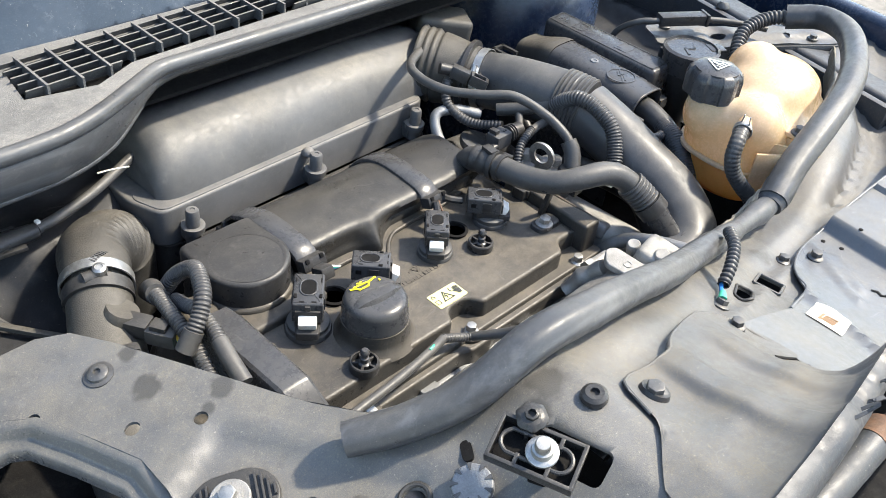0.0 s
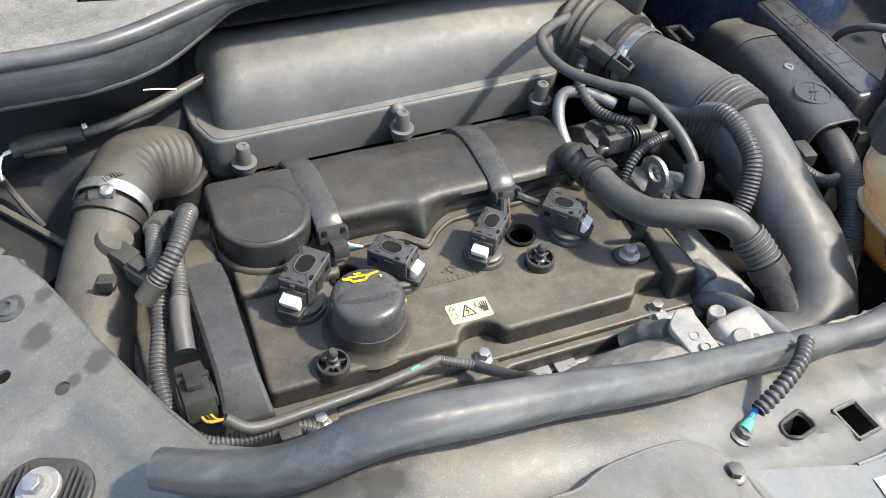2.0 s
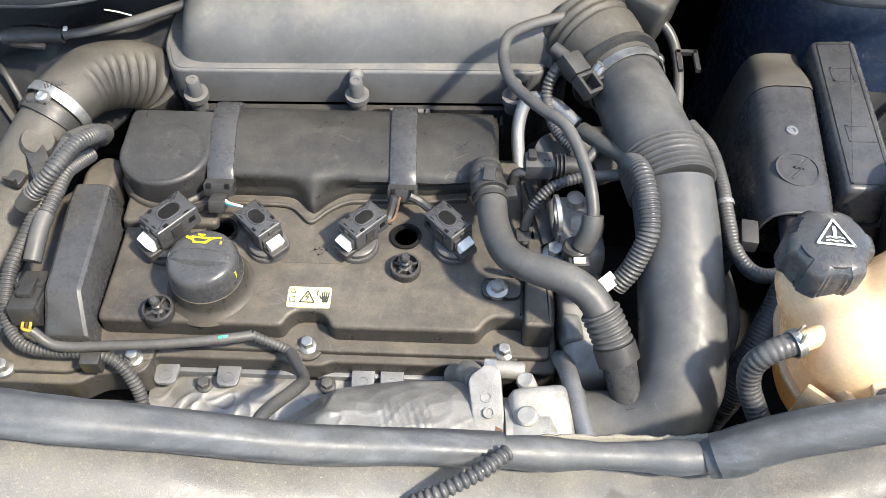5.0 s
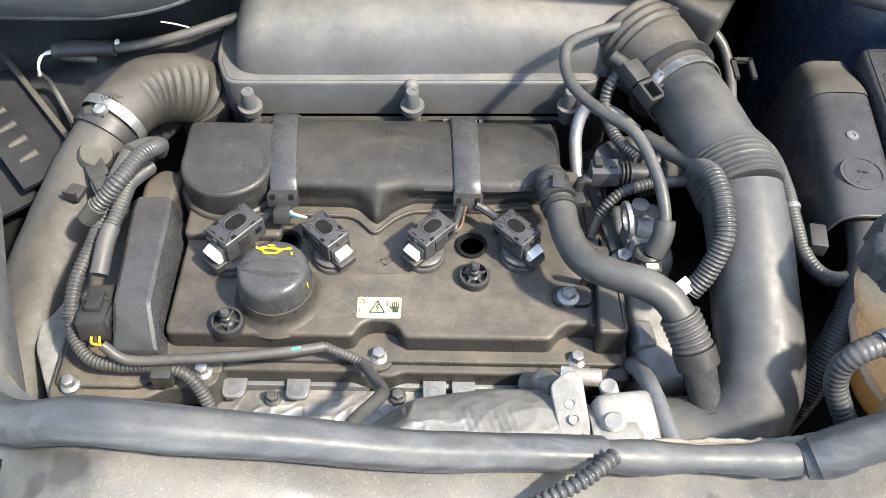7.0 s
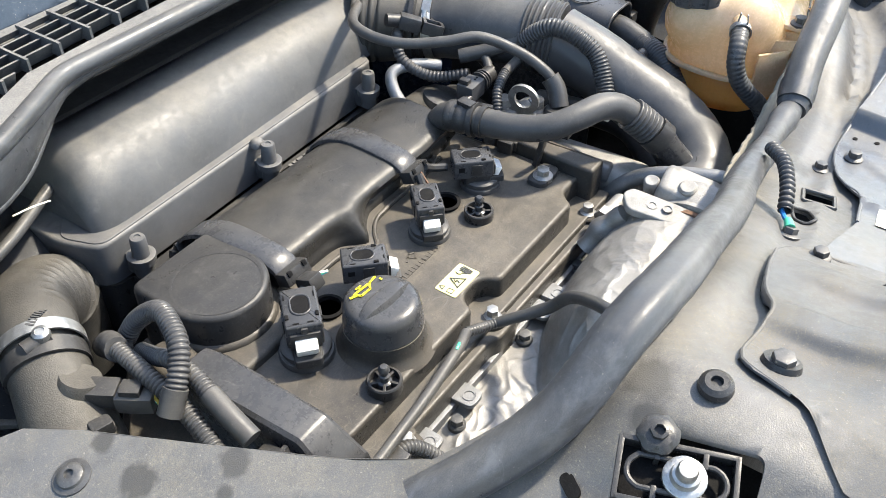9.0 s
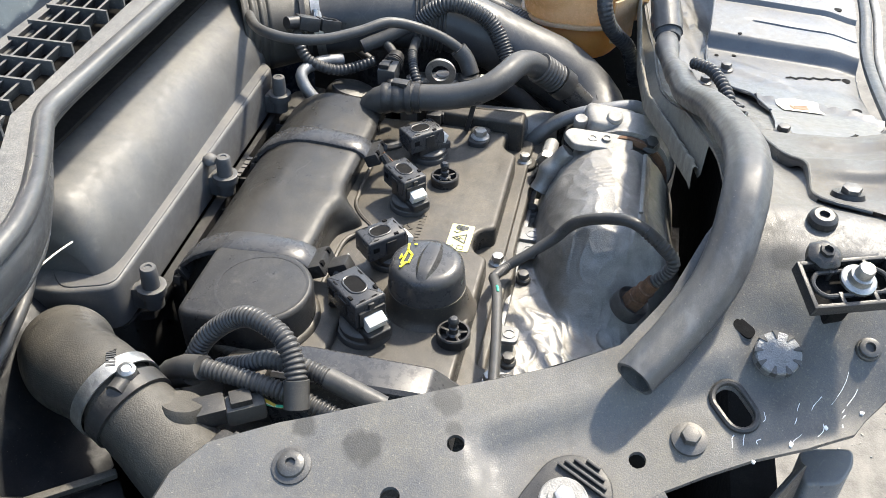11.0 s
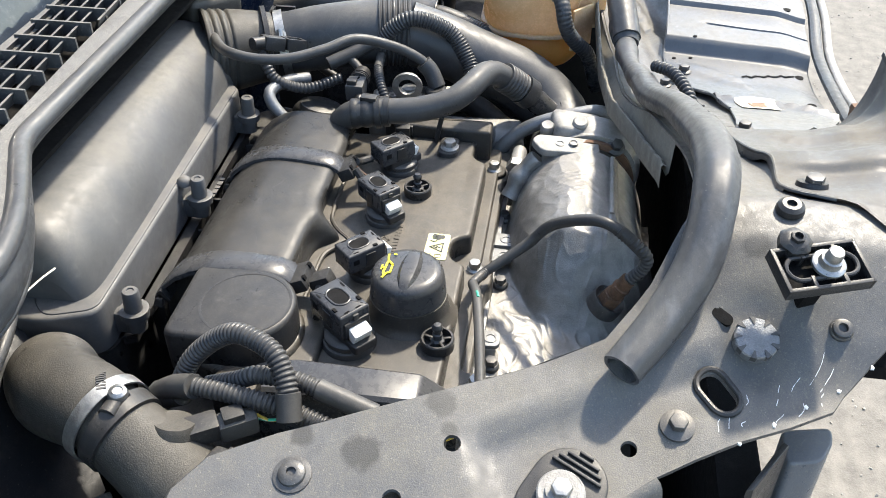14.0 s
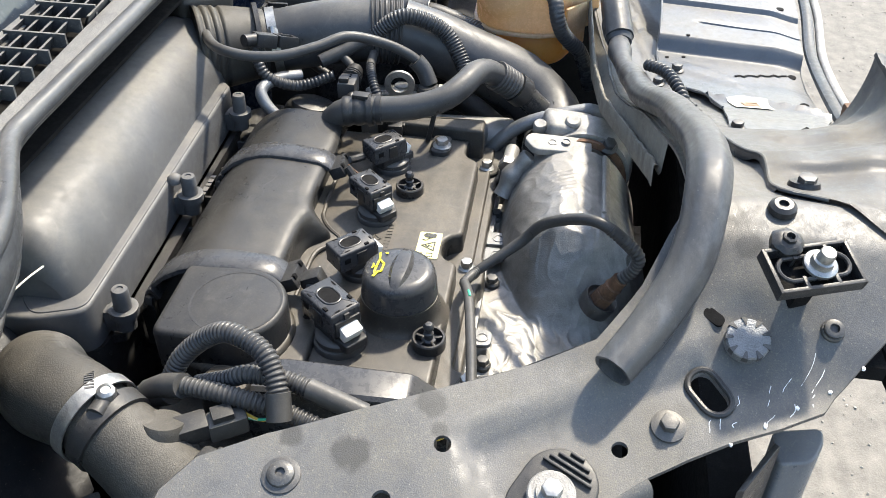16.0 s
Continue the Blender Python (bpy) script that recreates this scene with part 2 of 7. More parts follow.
def spots(m, marks, color, share):
    """Soft-edged oil and dirt marks at (x, y, z, radius)."""
    n, l = m.node_tree.nodes, m.node_tree.links
    p = n["Principled BSDF"]
    geo = n.new("ShaderNodeNewGeometry")
    ragged = n.new("ShaderNodeTexNoise")
    ragged.inputs["Scale"].default_value, ragged.inputs["Detail"].default_value = 90.0, 6.0
    l.new(geo.outputs["Position"], ragged.inputs["Vector"])
    src = p.inputs["Base Color"].links[0].from_socket
    for x, y, z, r in marks:
        d = n.new("ShaderNodeVectorMath")
        d.operation = "DISTANCE"
        d.inputs[1].default_value = (x, y, z)
        l.new(geo.outputs["Position"], d.inputs[0])
        add = n.new("ShaderNodeMath")
        add.operation = "MULTIPLY_ADD"
        add.inputs[1].default_value = r * 1.6
        l.new(ragged.outputs["Fac"], add.inputs[0])
        l.new(d.outputs["Value"], add.inputs[2])
        k = n.new("ShaderNodeMapRange")
        k.inputs[1].default_value, k.inputs[2].default_value, k.inputs[3].default_value, k.inputs[4].default_value = r * 1.45, r * 1.85, share, 0.0
        l.new(add.outputs[0], k.inputs[0])
        x_ = n.new("ShaderNodeMix")
        x_.data_type = "RGBA"
        x_.inputs[7].default_value = color + (1,)
        l.new(k.outputs[0], x_.inputs[0])
        l.new(src, x_.inputs[6])
        src = x_.outputs[2]
    l.new(src, p.inputs["Base Color"])


spots(M_panel, [(-0.3065, 0.0255, 0.953, 0.012), (-0.2735, -0.012, 0.962, 0.010), (-0.288, -0.0185, 0.957, 0.006), (-0.300, 0.060, 0.955, 0.007), (-0.150, -0.178, 1.016, 0.014), (-0.165, -0.185, 1.010, 0.010), (0.030, -0.190, 0.968, 0.012), (0.235, -0.150, 0.897, 0.014)], (0.040, 0.038, 0.034), 0.8)


def asphalt():
    m = material("sunlit_asphalt", (0.165, 0.152, 0.132), 0.9, vary=0.35, coarse=22, fine=260, bump=1.0, speck=0.0)
    return m


M_ground = asphalt()


# ---- builders ----
def shade(bm, angle=38):
    for f in bm.faces:
        f.smooth = True
    lim = radians(angle)
    for e in bm.edges:
        if len(e.link_faces) == 2:
            e.smooth = e.calc_face_angle(0) < lim


def mesh_of(name, bm, mat, angle=38, normals=True):
    if normals:
        bmesh.ops.recalc_face_normals(bm, faces=bm.faces)
    shade(bm, angle)
    me = bpy.data.meshes.new(name)
    bm.to_mesh(me)
    bm.free()
    me.materials.append(mat)
    return me


def root(ob):
    m = ob.matrix_basis.copy()
    while ob.parent:
        ob = ob.parent
        m = ob.matrix_basis @ m
    return m


def part(name, bm, mat, parent, label="", angle=38):
    """One mesh in world places as a part under a thing or part."""
    bm.transform(root(parent).inverted())
    ob = new(name, mesh_of(name, bm, mat, angle))
    ob.parent = parent
    return tagged(ob, label) if label else ob


def thing(name, at, label, category, group="", kind=""):
    ob = new(name)
    ob.empty_display_size = 0.02
    ob.location = at
    ob.matrix_basis = Matrix.Translation(at)
    return tagged(ob, label, category, group, kind)


def solo(name, bm, mat, label, category, group="", kind="", angle=38):
    return tagged(new(name, mesh_of(name, bm, mat, angle)), label, category, group, kind)


def smooth_path(pts, step):
    """Points at even steps on a curve through pts (Catmull-Rom); returns [(place, parameter)]."""
    P = [Vector(p) for p in pts]
    if len(P) == 2:
        P = [P[0], P[0].lerp(P[1], 0.5), P[1]]
        rescale = 0.5
    else:
        rescale = 1.0
    Q = [P[0] * 2 - P[1]] + P + [P[-1] * 2 - P[-2]]
    raw = []
    for i in range(len(P) - 1):
        a, b, c, d = Q[i:i + 4]
        for k in range(24):
            t = k / 24
            raw.append((0.5 * ((2 * b) + (c - a) * t + (2 * a - 5 * b + 4 * c - d) * t * t + (3 * b - a - 3 * c + d) * t ** 3), (i + t) * rescale))
    raw.append((P[-1], (len(P) - 1) * rescale))
    length = [0.0]
    for u, v in zip(raw, raw[1:]):
        length.append(length[-1] + (v[0] - u[0]).length)
    count = max(3, int(round(length[-1] / step)) + 1)
    out, j = [], 0
    for k in range(count):
        s = length[-1] * k / (count - 1)
        while j < len(raw) - 2 and length[j + 1] < s:
            j += 1
        f = (s - length[j]) / max(1e-9, length[j + 1] - length[j])
        out.append((raw[j][0].lerp(raw[j + 1][0], f), raw[j][1] + (raw[j + 1][1] - raw[j][1]) * f))
    return out, length[-1]


def tube(pts, r, n=14, ribs=None, step=None, bore=0.0, flat=1.0, bm=None, jitter=0.0, fold=None, flute=0.0):
    """A tube along a curve. r: radius or one for each point; ribs: (pitch, depth[, from, to]) rings; bore: open ends, hollow that deep;
    fold: (pitch, depth, from, to, side) wrinkles on one side of a bend; flute: depth of grooves along it."""
    bm = bm or bmesh.new()
    rr = r if isinstance(r, (list, tuple)) else [r] * len(pts)
    if ribs:
        step = ribs[0] / 6
    path, total = smooth_path(pts, step or max(0.004, min(rr) * 0.6))
    rings, up = [], None
    if fold:
        path, total = smooth_path(pts, fold[0] / 8)
        towards = Vector(fold[4]).normalized()
    for i, (p, u) in enumerate(path):
        d = (path[min(i + 1, len(path) - 1)][0] - path[max(i - 1, 0)][0]).normalized()
        if up is None:
            up = Vector((0, 0, 1)) if abs(d.z) < 0.9 else Vector((0, 1, 0))
        side = d.cross(up).normalized()
        up = side.cross(d).normalized()
        k = min(int(u), len(rr) - 2)
        rad = rr[k] + (rr[k + 1] - rr[k]) * min(1, u - k)
        if ribs:
            share = i / (len(path) - 1)
            lo, hi = (ribs[2], ribs[3]) if len(ribs) > 3 else (0, 1)
            if lo <= share <= hi:
                ph = (i % 6) / 6
                rad -= ribs[1] * (1.0 if ph in (4 / 6, 5 / 6) else 0.35 if ph in (0, 3 / 6) else 0.0)
        if jitter:
            rad *= 1 + jitter * noise.noise(p * 60)
        out = [(side * math.cos(2 * math.pi * q / n) + up * flat * math.sin(2 * math.pi * q / n)) * (1 + flute * math.cos(14 * math.pi * q / n + 1.5 * noise.noise(p * 9))) for q in range(n)]
        if fold:
            share = i / (len(path) - 1)
            deep = fold[1] * soft(share, fold[2], fold[2] + 0.06) * (1 - soft(share, fold[3] - 0.06, fold[3])) * abs(math.sin(math.pi * i / 8)) ** 0.8
            rings.append([bm.verts.new(p + o * (rad - deep * soft(o.dot(towards), 0.05, 0.85))) for o in out])
        else:
            rings.append([bm.verts.new(p + o * rad) for o in out])
    for a, b in zip(rings, rings[1:]):
        for q in range(n):
            bm.faces.new((a[q], a[(q + 1) % n], b[(q + 1) % n], b[q]))
    for ring, sign in ((rings[0], 1), (rings[-1], -1)):
        if bore:
            c = sum((v.co for v in ring), Vector()) / n
            d = ((path[1][0] - path[0][0]) if sign > 0 else (path[-2][0] - path[-1][0])).normalized()
            inner = [bm.verts.new(c + (v.co - c) * 0.82) for v in ring]
            deep = [bm.verts.new(c + (v.co - c) * 0.80 + d * bore) for v in ring]
            for a, b in ((ring, inner), (inner, deep)):
                for q in range(n):
                    bm.faces.new((a[q], a[(q + 1) % n], b[(q + 1) % n], b[q]))
            bm.faces.new(deep)
        else:
            bm.faces.new(ring)
    return bm


def lathe(profile, at=(0, 0, 0), axis=(0, 0, 1), n=24, bm=None, wob=None):
    """Turns (radius, height) round an axis; a radius of 0 closes an end."""
    bm = bm or bmesh.new()
    turn = Vector((0, 0, 1)).rotation_difference(Vector(axis).normalized()).to_matrix()
    at = Vector(at)
    rings = []
    for r, h in profile:
        if r <= 0:
            rings.append([bm.verts.new(at + turn @ Vector((0, 0, h)))])
        else:
            rings.append([bm.verts.new(at + turn @ Vector((r * (wob(q / n) if wob else 1) * math.cos(2 * math.pi * q / n),
                                                           r * (wob(q / n) if wob else 1) * math.sin(2 * math.pi * q / n), h))) for q in range(n)])
    for a, b in zip(rings, rings[1:]):
        for q in range(n):
            k = (q + 1) % n
            if len(a) == 1 and len(b) > 1:
                bm.faces.new((a[0], b[q], b[k]))
            elif len(b) == 1 and len(a) > 1:
                bm.faces.new((a[q], a[k], b[0]))
            elif len(a) > 1:
                bm.faces.new((a[q], a[k], b[k], b[q]))
    if len(rings[0]) > 2 and len(rings[-1]) > 2:
        for q in range(n):
            k = (q + 1) % n
            bm.faces.new((rings[-1][q], rings[-1][k], rings[0][k], rings[0][q]))
    else:
        for ring in (rings[0], rings[-1]):
            if len(ring) > 2:
                bm.faces.new(ring)
    return bm


def rounded(pts, r, n=5):
    """A polygon with rounded corners; r: one radius or one for each corner."""
    out, k = [], len(pts)
    for i in range(k):
        p, a, b = (Vector(pts[j % k][:2]) for j in (i, i - 1, i + 1))
        rad = r[i] if isinstance(r, (list, tuple)) else r
        u, v = (a - p), (b - p)
        d = min(rad, u.length * 0.49, v.length * 0.49)
        s, e = p + u.normalized() * d, p + v.normalized() * d
        for q in range(n + 1):
            t = q / n
            out.append(tuple((s * (1 - t) ** 2) + p * (2 * t * (1 - t)) + e * t * t))
    return out


def inset(pts, d):
    """The polygon drawn inwards by d."""
    k = len(pts)
    area = sum(pts[i][0] * pts[(i + 1) % k][1] - pts[(i + 1) % k][0] * pts[i][1] for i in range(k))
    sign = 1 if area > 0 else -1
    out = []
    for i in range(k):
        a, p, b = (Vector(pts[j % k][:2]) for j in (i - 1, i, i + 1))
        u, v = (p - a), (b - p)
        if u.length < 1e-7 or v.length < 1e-7:
            u = v = (b - a)
        n1, n2 = Vector((-u.y, u.x)).normalized() * sign, Vector((-v.y, v.x)).normalized() * sign
        m = (n1 + n2)
        m = m.normalized() if m.length > 1e-6 else n1
        out.append(p + m * d / max(0.6, m.dot(n1)))
    return out


def prism(pts, z0, z1, bevel=0.0, seg=3, taper=0.0, bm=None, both=False):
    """A polygon drawn up from z0 to z1, its upper rim rounded; taper: metres by which the top draws in."""
    own = bmesh.new()
    bevel = min(bevel, (z1 - z0) * 0.49 if both else (z1 - z0) * 0.95)
    levels = []
    if both and bevel:
        levels += [(bevel * (1 - math.sin(math.pi / 2 * q / seg)), z0 + bevel * (1 - math.cos(math.pi / 2 * q / seg))) for q in range(seg + 1)]
    else:
        levels.append((0.0, z0))
    if bevel:
        levels += [(taper + bevel * (1 - math.cos(math.pi / 2 * q / seg)), z1 - bevel + bevel * math.sin(math.pi / 2 * q / seg)) for q in range(seg + 1)]
    else:
        levels.append((taper, z1))
    rings = []
    for d, z in levels:
        rings.append([own.verts.new((p[0], p[1], z)) for p in (inset(pts, d) if d else pts)])
    n = len(pts)
    for lo, hi in zip(rings, rings[1:]):
        for i in range(n):
            j = (i + 1) % n
            own.faces.new((lo[i], lo[j], hi[j], hi[i]))
    own.faces.new(rings[0][::-1])
    own.faces.new(rings[-1])
    bmesh.ops.remove_doubles(own, verts=own.verts, dist=1e-6)
    bmesh.ops.recalc_face_normals(own, faces=own.faces)
    return join(bm, own)


def join(bm, own, m=None):
    if m is not None:
        own.transform(m)
    if bm is None:
        return own
    me = bpy.data.meshes.new("t")
    own.to_mesh(me)
    own.free()
    bm.from_mesh(me)
    bpy.data.meshes.remove(me)
    return bm


def box(size, at=(0, 0, 0), rot=(0, 0, 0), bevel=0.002, seg=2, bm=None):
    own = bmesh.new()
    bmesh.ops.create_cube(own, size=1)
    bmesh.ops.scale(own, vec=size, verts=own.verts)
    if bevel:
        bmesh.ops.bevel(own, geom=list(own.edges), offset=min(bevel, min(size) * 0.45), segments=seg, profile=0.6, affect="EDGES", clamp_overlap=True)
    own.transform(pose(*at, *rot))
    return join(bm, own)


def circle(x, y, r, n=20, sx=1.0, sy=1.0, turn=0.0):
    c, s = math.cos(radians(turn)), math.sin(radians(turn))
    out = []
    for q in range(n):
        a, b = r * sx * math.cos(2 * math.pi * q / n), r * sy * math.sin(2 * math.pi * q / n)
        out.append((x + a * c - b * s, y + a * s + b * c))
    return out


def slot(x, y, length, r, turn=0.0, n=8):
    c, s = math.cos(radians(turn)), math.sin(radians(turn))
    out = []
    for side in (1, -1):
        for q in range(n + 1):
            a = -math.pi / 2 + math.pi * q / n
            px, py = side * (length / 2 + r * math.cos(a)), side * r * math.sin(a)
            out.append((x + px * c - py * s, y + px * s + py * c))
    return out


def inside(x, y, poly):
    hit, j = False, len(poly) - 1
    for i in range(len(poly)):
        xi, yi, xj, yj = *poly[i][:2], *poly[j][:2]
        if (yi > y) != (yj > y) and x < (xj - xi) * (y - yi) / (yj - yi) + xi:
            hit = not hit
        j = i
    return hit


def sheet(outline, height, thick=0.002, spacing=0.008, holes=(), bm=None, depth=None):
    """A pressed sheet over an outline, with holes cut through, at height(x, y), and a folded rim as thick as given."""
    from mathutils.geometry import delaunay_2d_cdt

    def dense(loop):
        out = []
        for i in range(len(loop)):
            a, b = Vector(loop[i][:2]), Vector(loop[(i + 1) % len(loop)][:2])
            k = max(1, int((b - a).length / spacing))
            out += [a.lerp(b, q / k) for q in range(k)]
        return out
    loops = [dense(outline)] + [[Vector(p[:2]) for p in h] for h in holes]
    verts, edges = [], []
    for lp in loops:
        o = len(verts)
        verts += lp
        edges += [(o + i, o + (i + 1) % len(lp)) for i in range(len(lp))]
    xs, ys = [v.x for v in loops[0]], [v.y for v in loops[0]]
    rows = 0
    y = min(ys)
    while y < max(ys):
        x = min(xs) + (spacing / 2 if rows % 2 else 0)
        while x < max(xs):
            if inside(x, y, loops[0]) and not any(inside(x, y, h) for h in loops[1:]) and min((Vector((x, y)) - v).length_squared for lp in loops for v in lp) > (0.5 * spacing) ** 2:
                verts.append(Vector((x, y)))
            x += spacing
        y += spacing * 0.87
        rows += 1
    vs, _, faces, *_ = delaunay_2d_cdt(verts, edges, [], 0, 1e-5)
    bm = bm or bmesh.new()
    top = [bm.verts.new((v.x, v.y, height(v.x, v.y))) for v in vs]
    low = [bm.verts.new((v.x, v.y, height(v.x, v.y) - thick)) for v in vs]
    count = {}
    for f in faces:
        cx, cy = sum(vs[i].x for i in f) / 3, sum(vs[i].y for i in f) / 3
        if not inside(cx, cy, loops[0]) or any(inside(cx, cy, h) for h in loops[1:]):
            continue
        bm.faces.new([top[i] for i in f])
        bm.faces.new([low[i] for i in reversed(f)])
        for i in range(3):
            a, b = f[i], f[(i + 1) % 3]
            count[(a, b)] = 1
    for a, b in list(count):
        if (b, a) not in count:
            bm.faces.new((top[b], top[a], low[a], low[b]))
    bmesh.ops.delete(bm, geom=[v for v in bm.verts if not v.link_faces], context="VERTS")
    return bm


def knots(x, ks):
    """Smooth steps between (x, value) knots."""
    if x <= ks[0][0]:
        return ks[0][1]
    for (a, u), (b, v) in zip(ks, ks[1:]):
        if x <= b:
            t = (x - a) / (b - a)
            return u + (v - u) * t
    return ks[-1][1]


def soft(x, a, b):
    t = min(1, max(0, (x - a) / (b - a)))
    return t * t * (3 - 2 * t)


def dome(x, y, cx, cy, r, h):
    d = math.hypot(x - cx, y - cy) / r
    return h * (1 - soft(d, 0.6, 1.0))


def hexagon(r, n=6):
    return [(r * math.cos(math.pi / 6 + q * 2 * math.pi / n), r * math.sin(math.pi / 6 + q * 2 * math.pi / n)) for q in range(n)]


def text_bars(widths, h, gap, at, turn, z, bm=None):
    """A row of plain bars in place of lettering."""
    bm = bm or bmesh.new()
    x = 0
    for w in widths:
        own = bmesh.new()
        prism([(x, 0), (x + w, 0), (x + w, h), (x, h)], 0, 0.0006, bm=own)
        join(bm, own, pose(at[0], at[1], z, 0, 0, turn))
        x += w + gap
    return bm


def strip(pts, w, h, bm=None):
    """A thin flat line of width w along flat points (x, y, z)."""
    bm = bm or bmesh.new()
    for a, b in zip(pts, pts[1:]):
        a, b = Vector(a), Vector(b)
        d = (b - a)
        s = Vector((-d.y, d.x, 0)).normalized() * w / 2
        e = d.normalized() * w * 0.35
        vs = [bm.verts.new(p) for p in (a - e - s, b + e - s, b + e + s, a - e + s)]
        up = [bm.verts.new(v.co + Vector((0, 0, h))) for v in vs]
        bm.faces.new(up)
        for i in range(4):
            bm.faces.new((vs[i], vs[(i + 1) % 4], up[(i + 1) % 4], up[i]))
    return bm


def frame_to(axis, at):
    """A pose at a place whose z runs along an axis."""
    return Matrix.Translation(at) @ Vector((0, 0, 1)).rotation_difference(Vector(axis).normalized()).to_matrix().to_4x4()


def bolt(parent, at, r=0.007, h=0.009, mat=None, axis=(0, 0, 1), flange=1.5, name="bolt", socket=False, dome_head=False):
    """One bolt as a part, its head along an axis."""
    bm = lathe([(r * flange, -0.002), (r * flange, h * 0.2), (r * 1.08, h * 0.38), (0, h * 0.38)], n=20)
    if dome_head:
        lathe([(r * 1.3, h * 0.2), (r * 1.2, h * 0.7), (r * 0.85, h), (r * 0.45, h), (r * 0.4, h * 0.6), (0, h * 0.6)], n=18, bm=bm)
    elif socket:
        lathe([(r, h * 0.3), (r, h * 0.92), (r * 0.9, h), (r * 0.5, h), (r * 0.45, h * 0.5), (0, h * 0.5)], n=18, bm=bm)
    else:
        prism(hexagon(r), h * 0.3, h, bevel=r * 0.1, bm=bm)
    bm.transform(frame_to(axis, at))
    return part(name, bm, mat or M_zinc, parent)


def clamp_ring(parent, pts, r, width, name="hose_clamp", mat=None, screw=None, label=""):
    """A worm-drive band round a hose: pts two ends of its axis."""
    a, b = Vector(pts[0]), Vector(pts[1])
    axis = (b - a).normalized()
    bm = lathe([(r, 0), (r + 0.0012, 0), (r + 0.0012, width), (r, width)], at=a, axis=axis, n=36)
    ring = part(name, bm, mat or M_zinc, parent, label)
    if screw is not None:
        s = Vector(screw).normalized()
        s = (s - axis * s.dot(axis)).normalized()
        t = axis.cross(s)
        c = a + axis * width / 2 + s * (r + 0.005)
        sb = lathe([(0.0036, -0.010), (0.0036, 0.008), (0.0025, 0.008), (0.0025, 0.010), (0, 0.010)], at=c, axis=t, n=12)
        own = bmesh.new()
        box((0.008, 0.010, 0.016), bm=own, bevel=0.002)
        own.transform(frame_to(t, c - s * 0.002))
        join(sb, own)
        part("screw", sb, mat or M_zinc, ring)
    return ring


# ---- ground ----
def ground_height(x, y):
    return 0.004 * noise.noise(Vector((x * 1.5, y * 1.5, 0)))


gb = bmesh.new()
bmesh.ops.create_grid(gb, x_segments=60, y_segments=60, size=30)
for v in gb.verts:
    v.co.z = ground_height(v.co.x, v.co.y)
solo("ground", gb, M_ground, "sunlit pale dusty asphalt with coarse stones", "ground", kind="structure")

# loose pale stones in the asphalt where it shows beside the car
random.seed(5)
pebble = [(1, 0, 0), (0.3, 0.95, 0), (-0.8, 0.6, 0), (-0.8, -0.6, 0), (0.3, -0.95, 0), (0.1, 0.1, 0.8), (0, 0, -0.6)]
sides = [(0, 1, 5), (1, 2, 5), (2, 3, 5), (3, 4, 5), (4, 0, 5), (1, 0, 6), (2, 1, 6), (3, 2, 6), (4, 3, 6), (0, 4, 6)]
stones = bmesh.new()
for k in range(3000):
    x, y = random.uniform(-1.0, 3.2), random.uniform(-1.9, -0.45)
    r = random.choice((0.002, 0.003, 0.004, 0.006))
    m = pose(x, y, ground_height(x, y), random.uniform(0, 40), random.uniform(0, 40), random.uniform(0, 360)) @ Matrix.Diagonal((r, r * random.uniform(0.6, 1), r * 0.7, 1))
    vs = [stones.verts.new(m @ Vector(p)) for p in pebble]
    for f in sides:
        stones.faces.new([vs[i] for i in f])
solo("gravel", stones, material("pale_stone", (0.26, 0.24, 0.21), 0.85, vary=0.35, coarse=20), "small pale stones scattered over the asphalt", "gravel", kind="stuff")

# ---- engine bay tub: floor, inner wings and bulkhead, closed all round, shade put in as near-black ----
bay = thing("engine_bay", (0.1, 0.15, 0.35), "dark enclosed engine bay of a parked car", "engine bay", kind="structure")
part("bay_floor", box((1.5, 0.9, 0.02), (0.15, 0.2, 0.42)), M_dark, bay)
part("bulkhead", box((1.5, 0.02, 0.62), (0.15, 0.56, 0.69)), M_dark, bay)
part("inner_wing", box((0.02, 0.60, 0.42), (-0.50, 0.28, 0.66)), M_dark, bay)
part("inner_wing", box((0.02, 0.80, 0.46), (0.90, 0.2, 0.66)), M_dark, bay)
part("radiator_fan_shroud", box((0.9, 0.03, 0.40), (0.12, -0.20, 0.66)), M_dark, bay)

# ---- valve cover ----
COVER = thing("engine_valve_cover", (0.0, 0.08, 0.80), "dusty black plastic engine valve cover with yellow warning label", "engine cover")
TOP = 0.855
flange = [(-0.262, -0.040), (-0.184, -0.040), (-0.168, -0.030), (-0.128, -0.027), (-0.128, -0.012), (-0.02, -0.012), (-0.012, -0.016), (0.012, -0.016), (0.02, -0.012),
          (0.145, -0.012), (0.15, -0.016), (0.205, -0.016), (0.207, 0.06), (0.207, 0.215), (-0.19, 0.215), (-0.262, 0.14)]
part("base_flange", prism(rounded(flange, 0.006), 0.800, 0.829, bevel=0.003), M_cover, COVER)
rim = [(-0.256, -0.032), (-0.190, -0.032), (-0.172, -0.021), (-0.125, -0.019), (-0.125, -0.005), (0.20, -0.005), (0.20, 0.21), (-0.19, 0.21), (-0.256, 0.135)]
part("gasket_rim", prism(rounded(rim, 0.006), 0.828, 0.8345, bevel=0.0025), M_cover, COVER)
boss = [(-0.0, 0.0), (0.162, 0.0)]


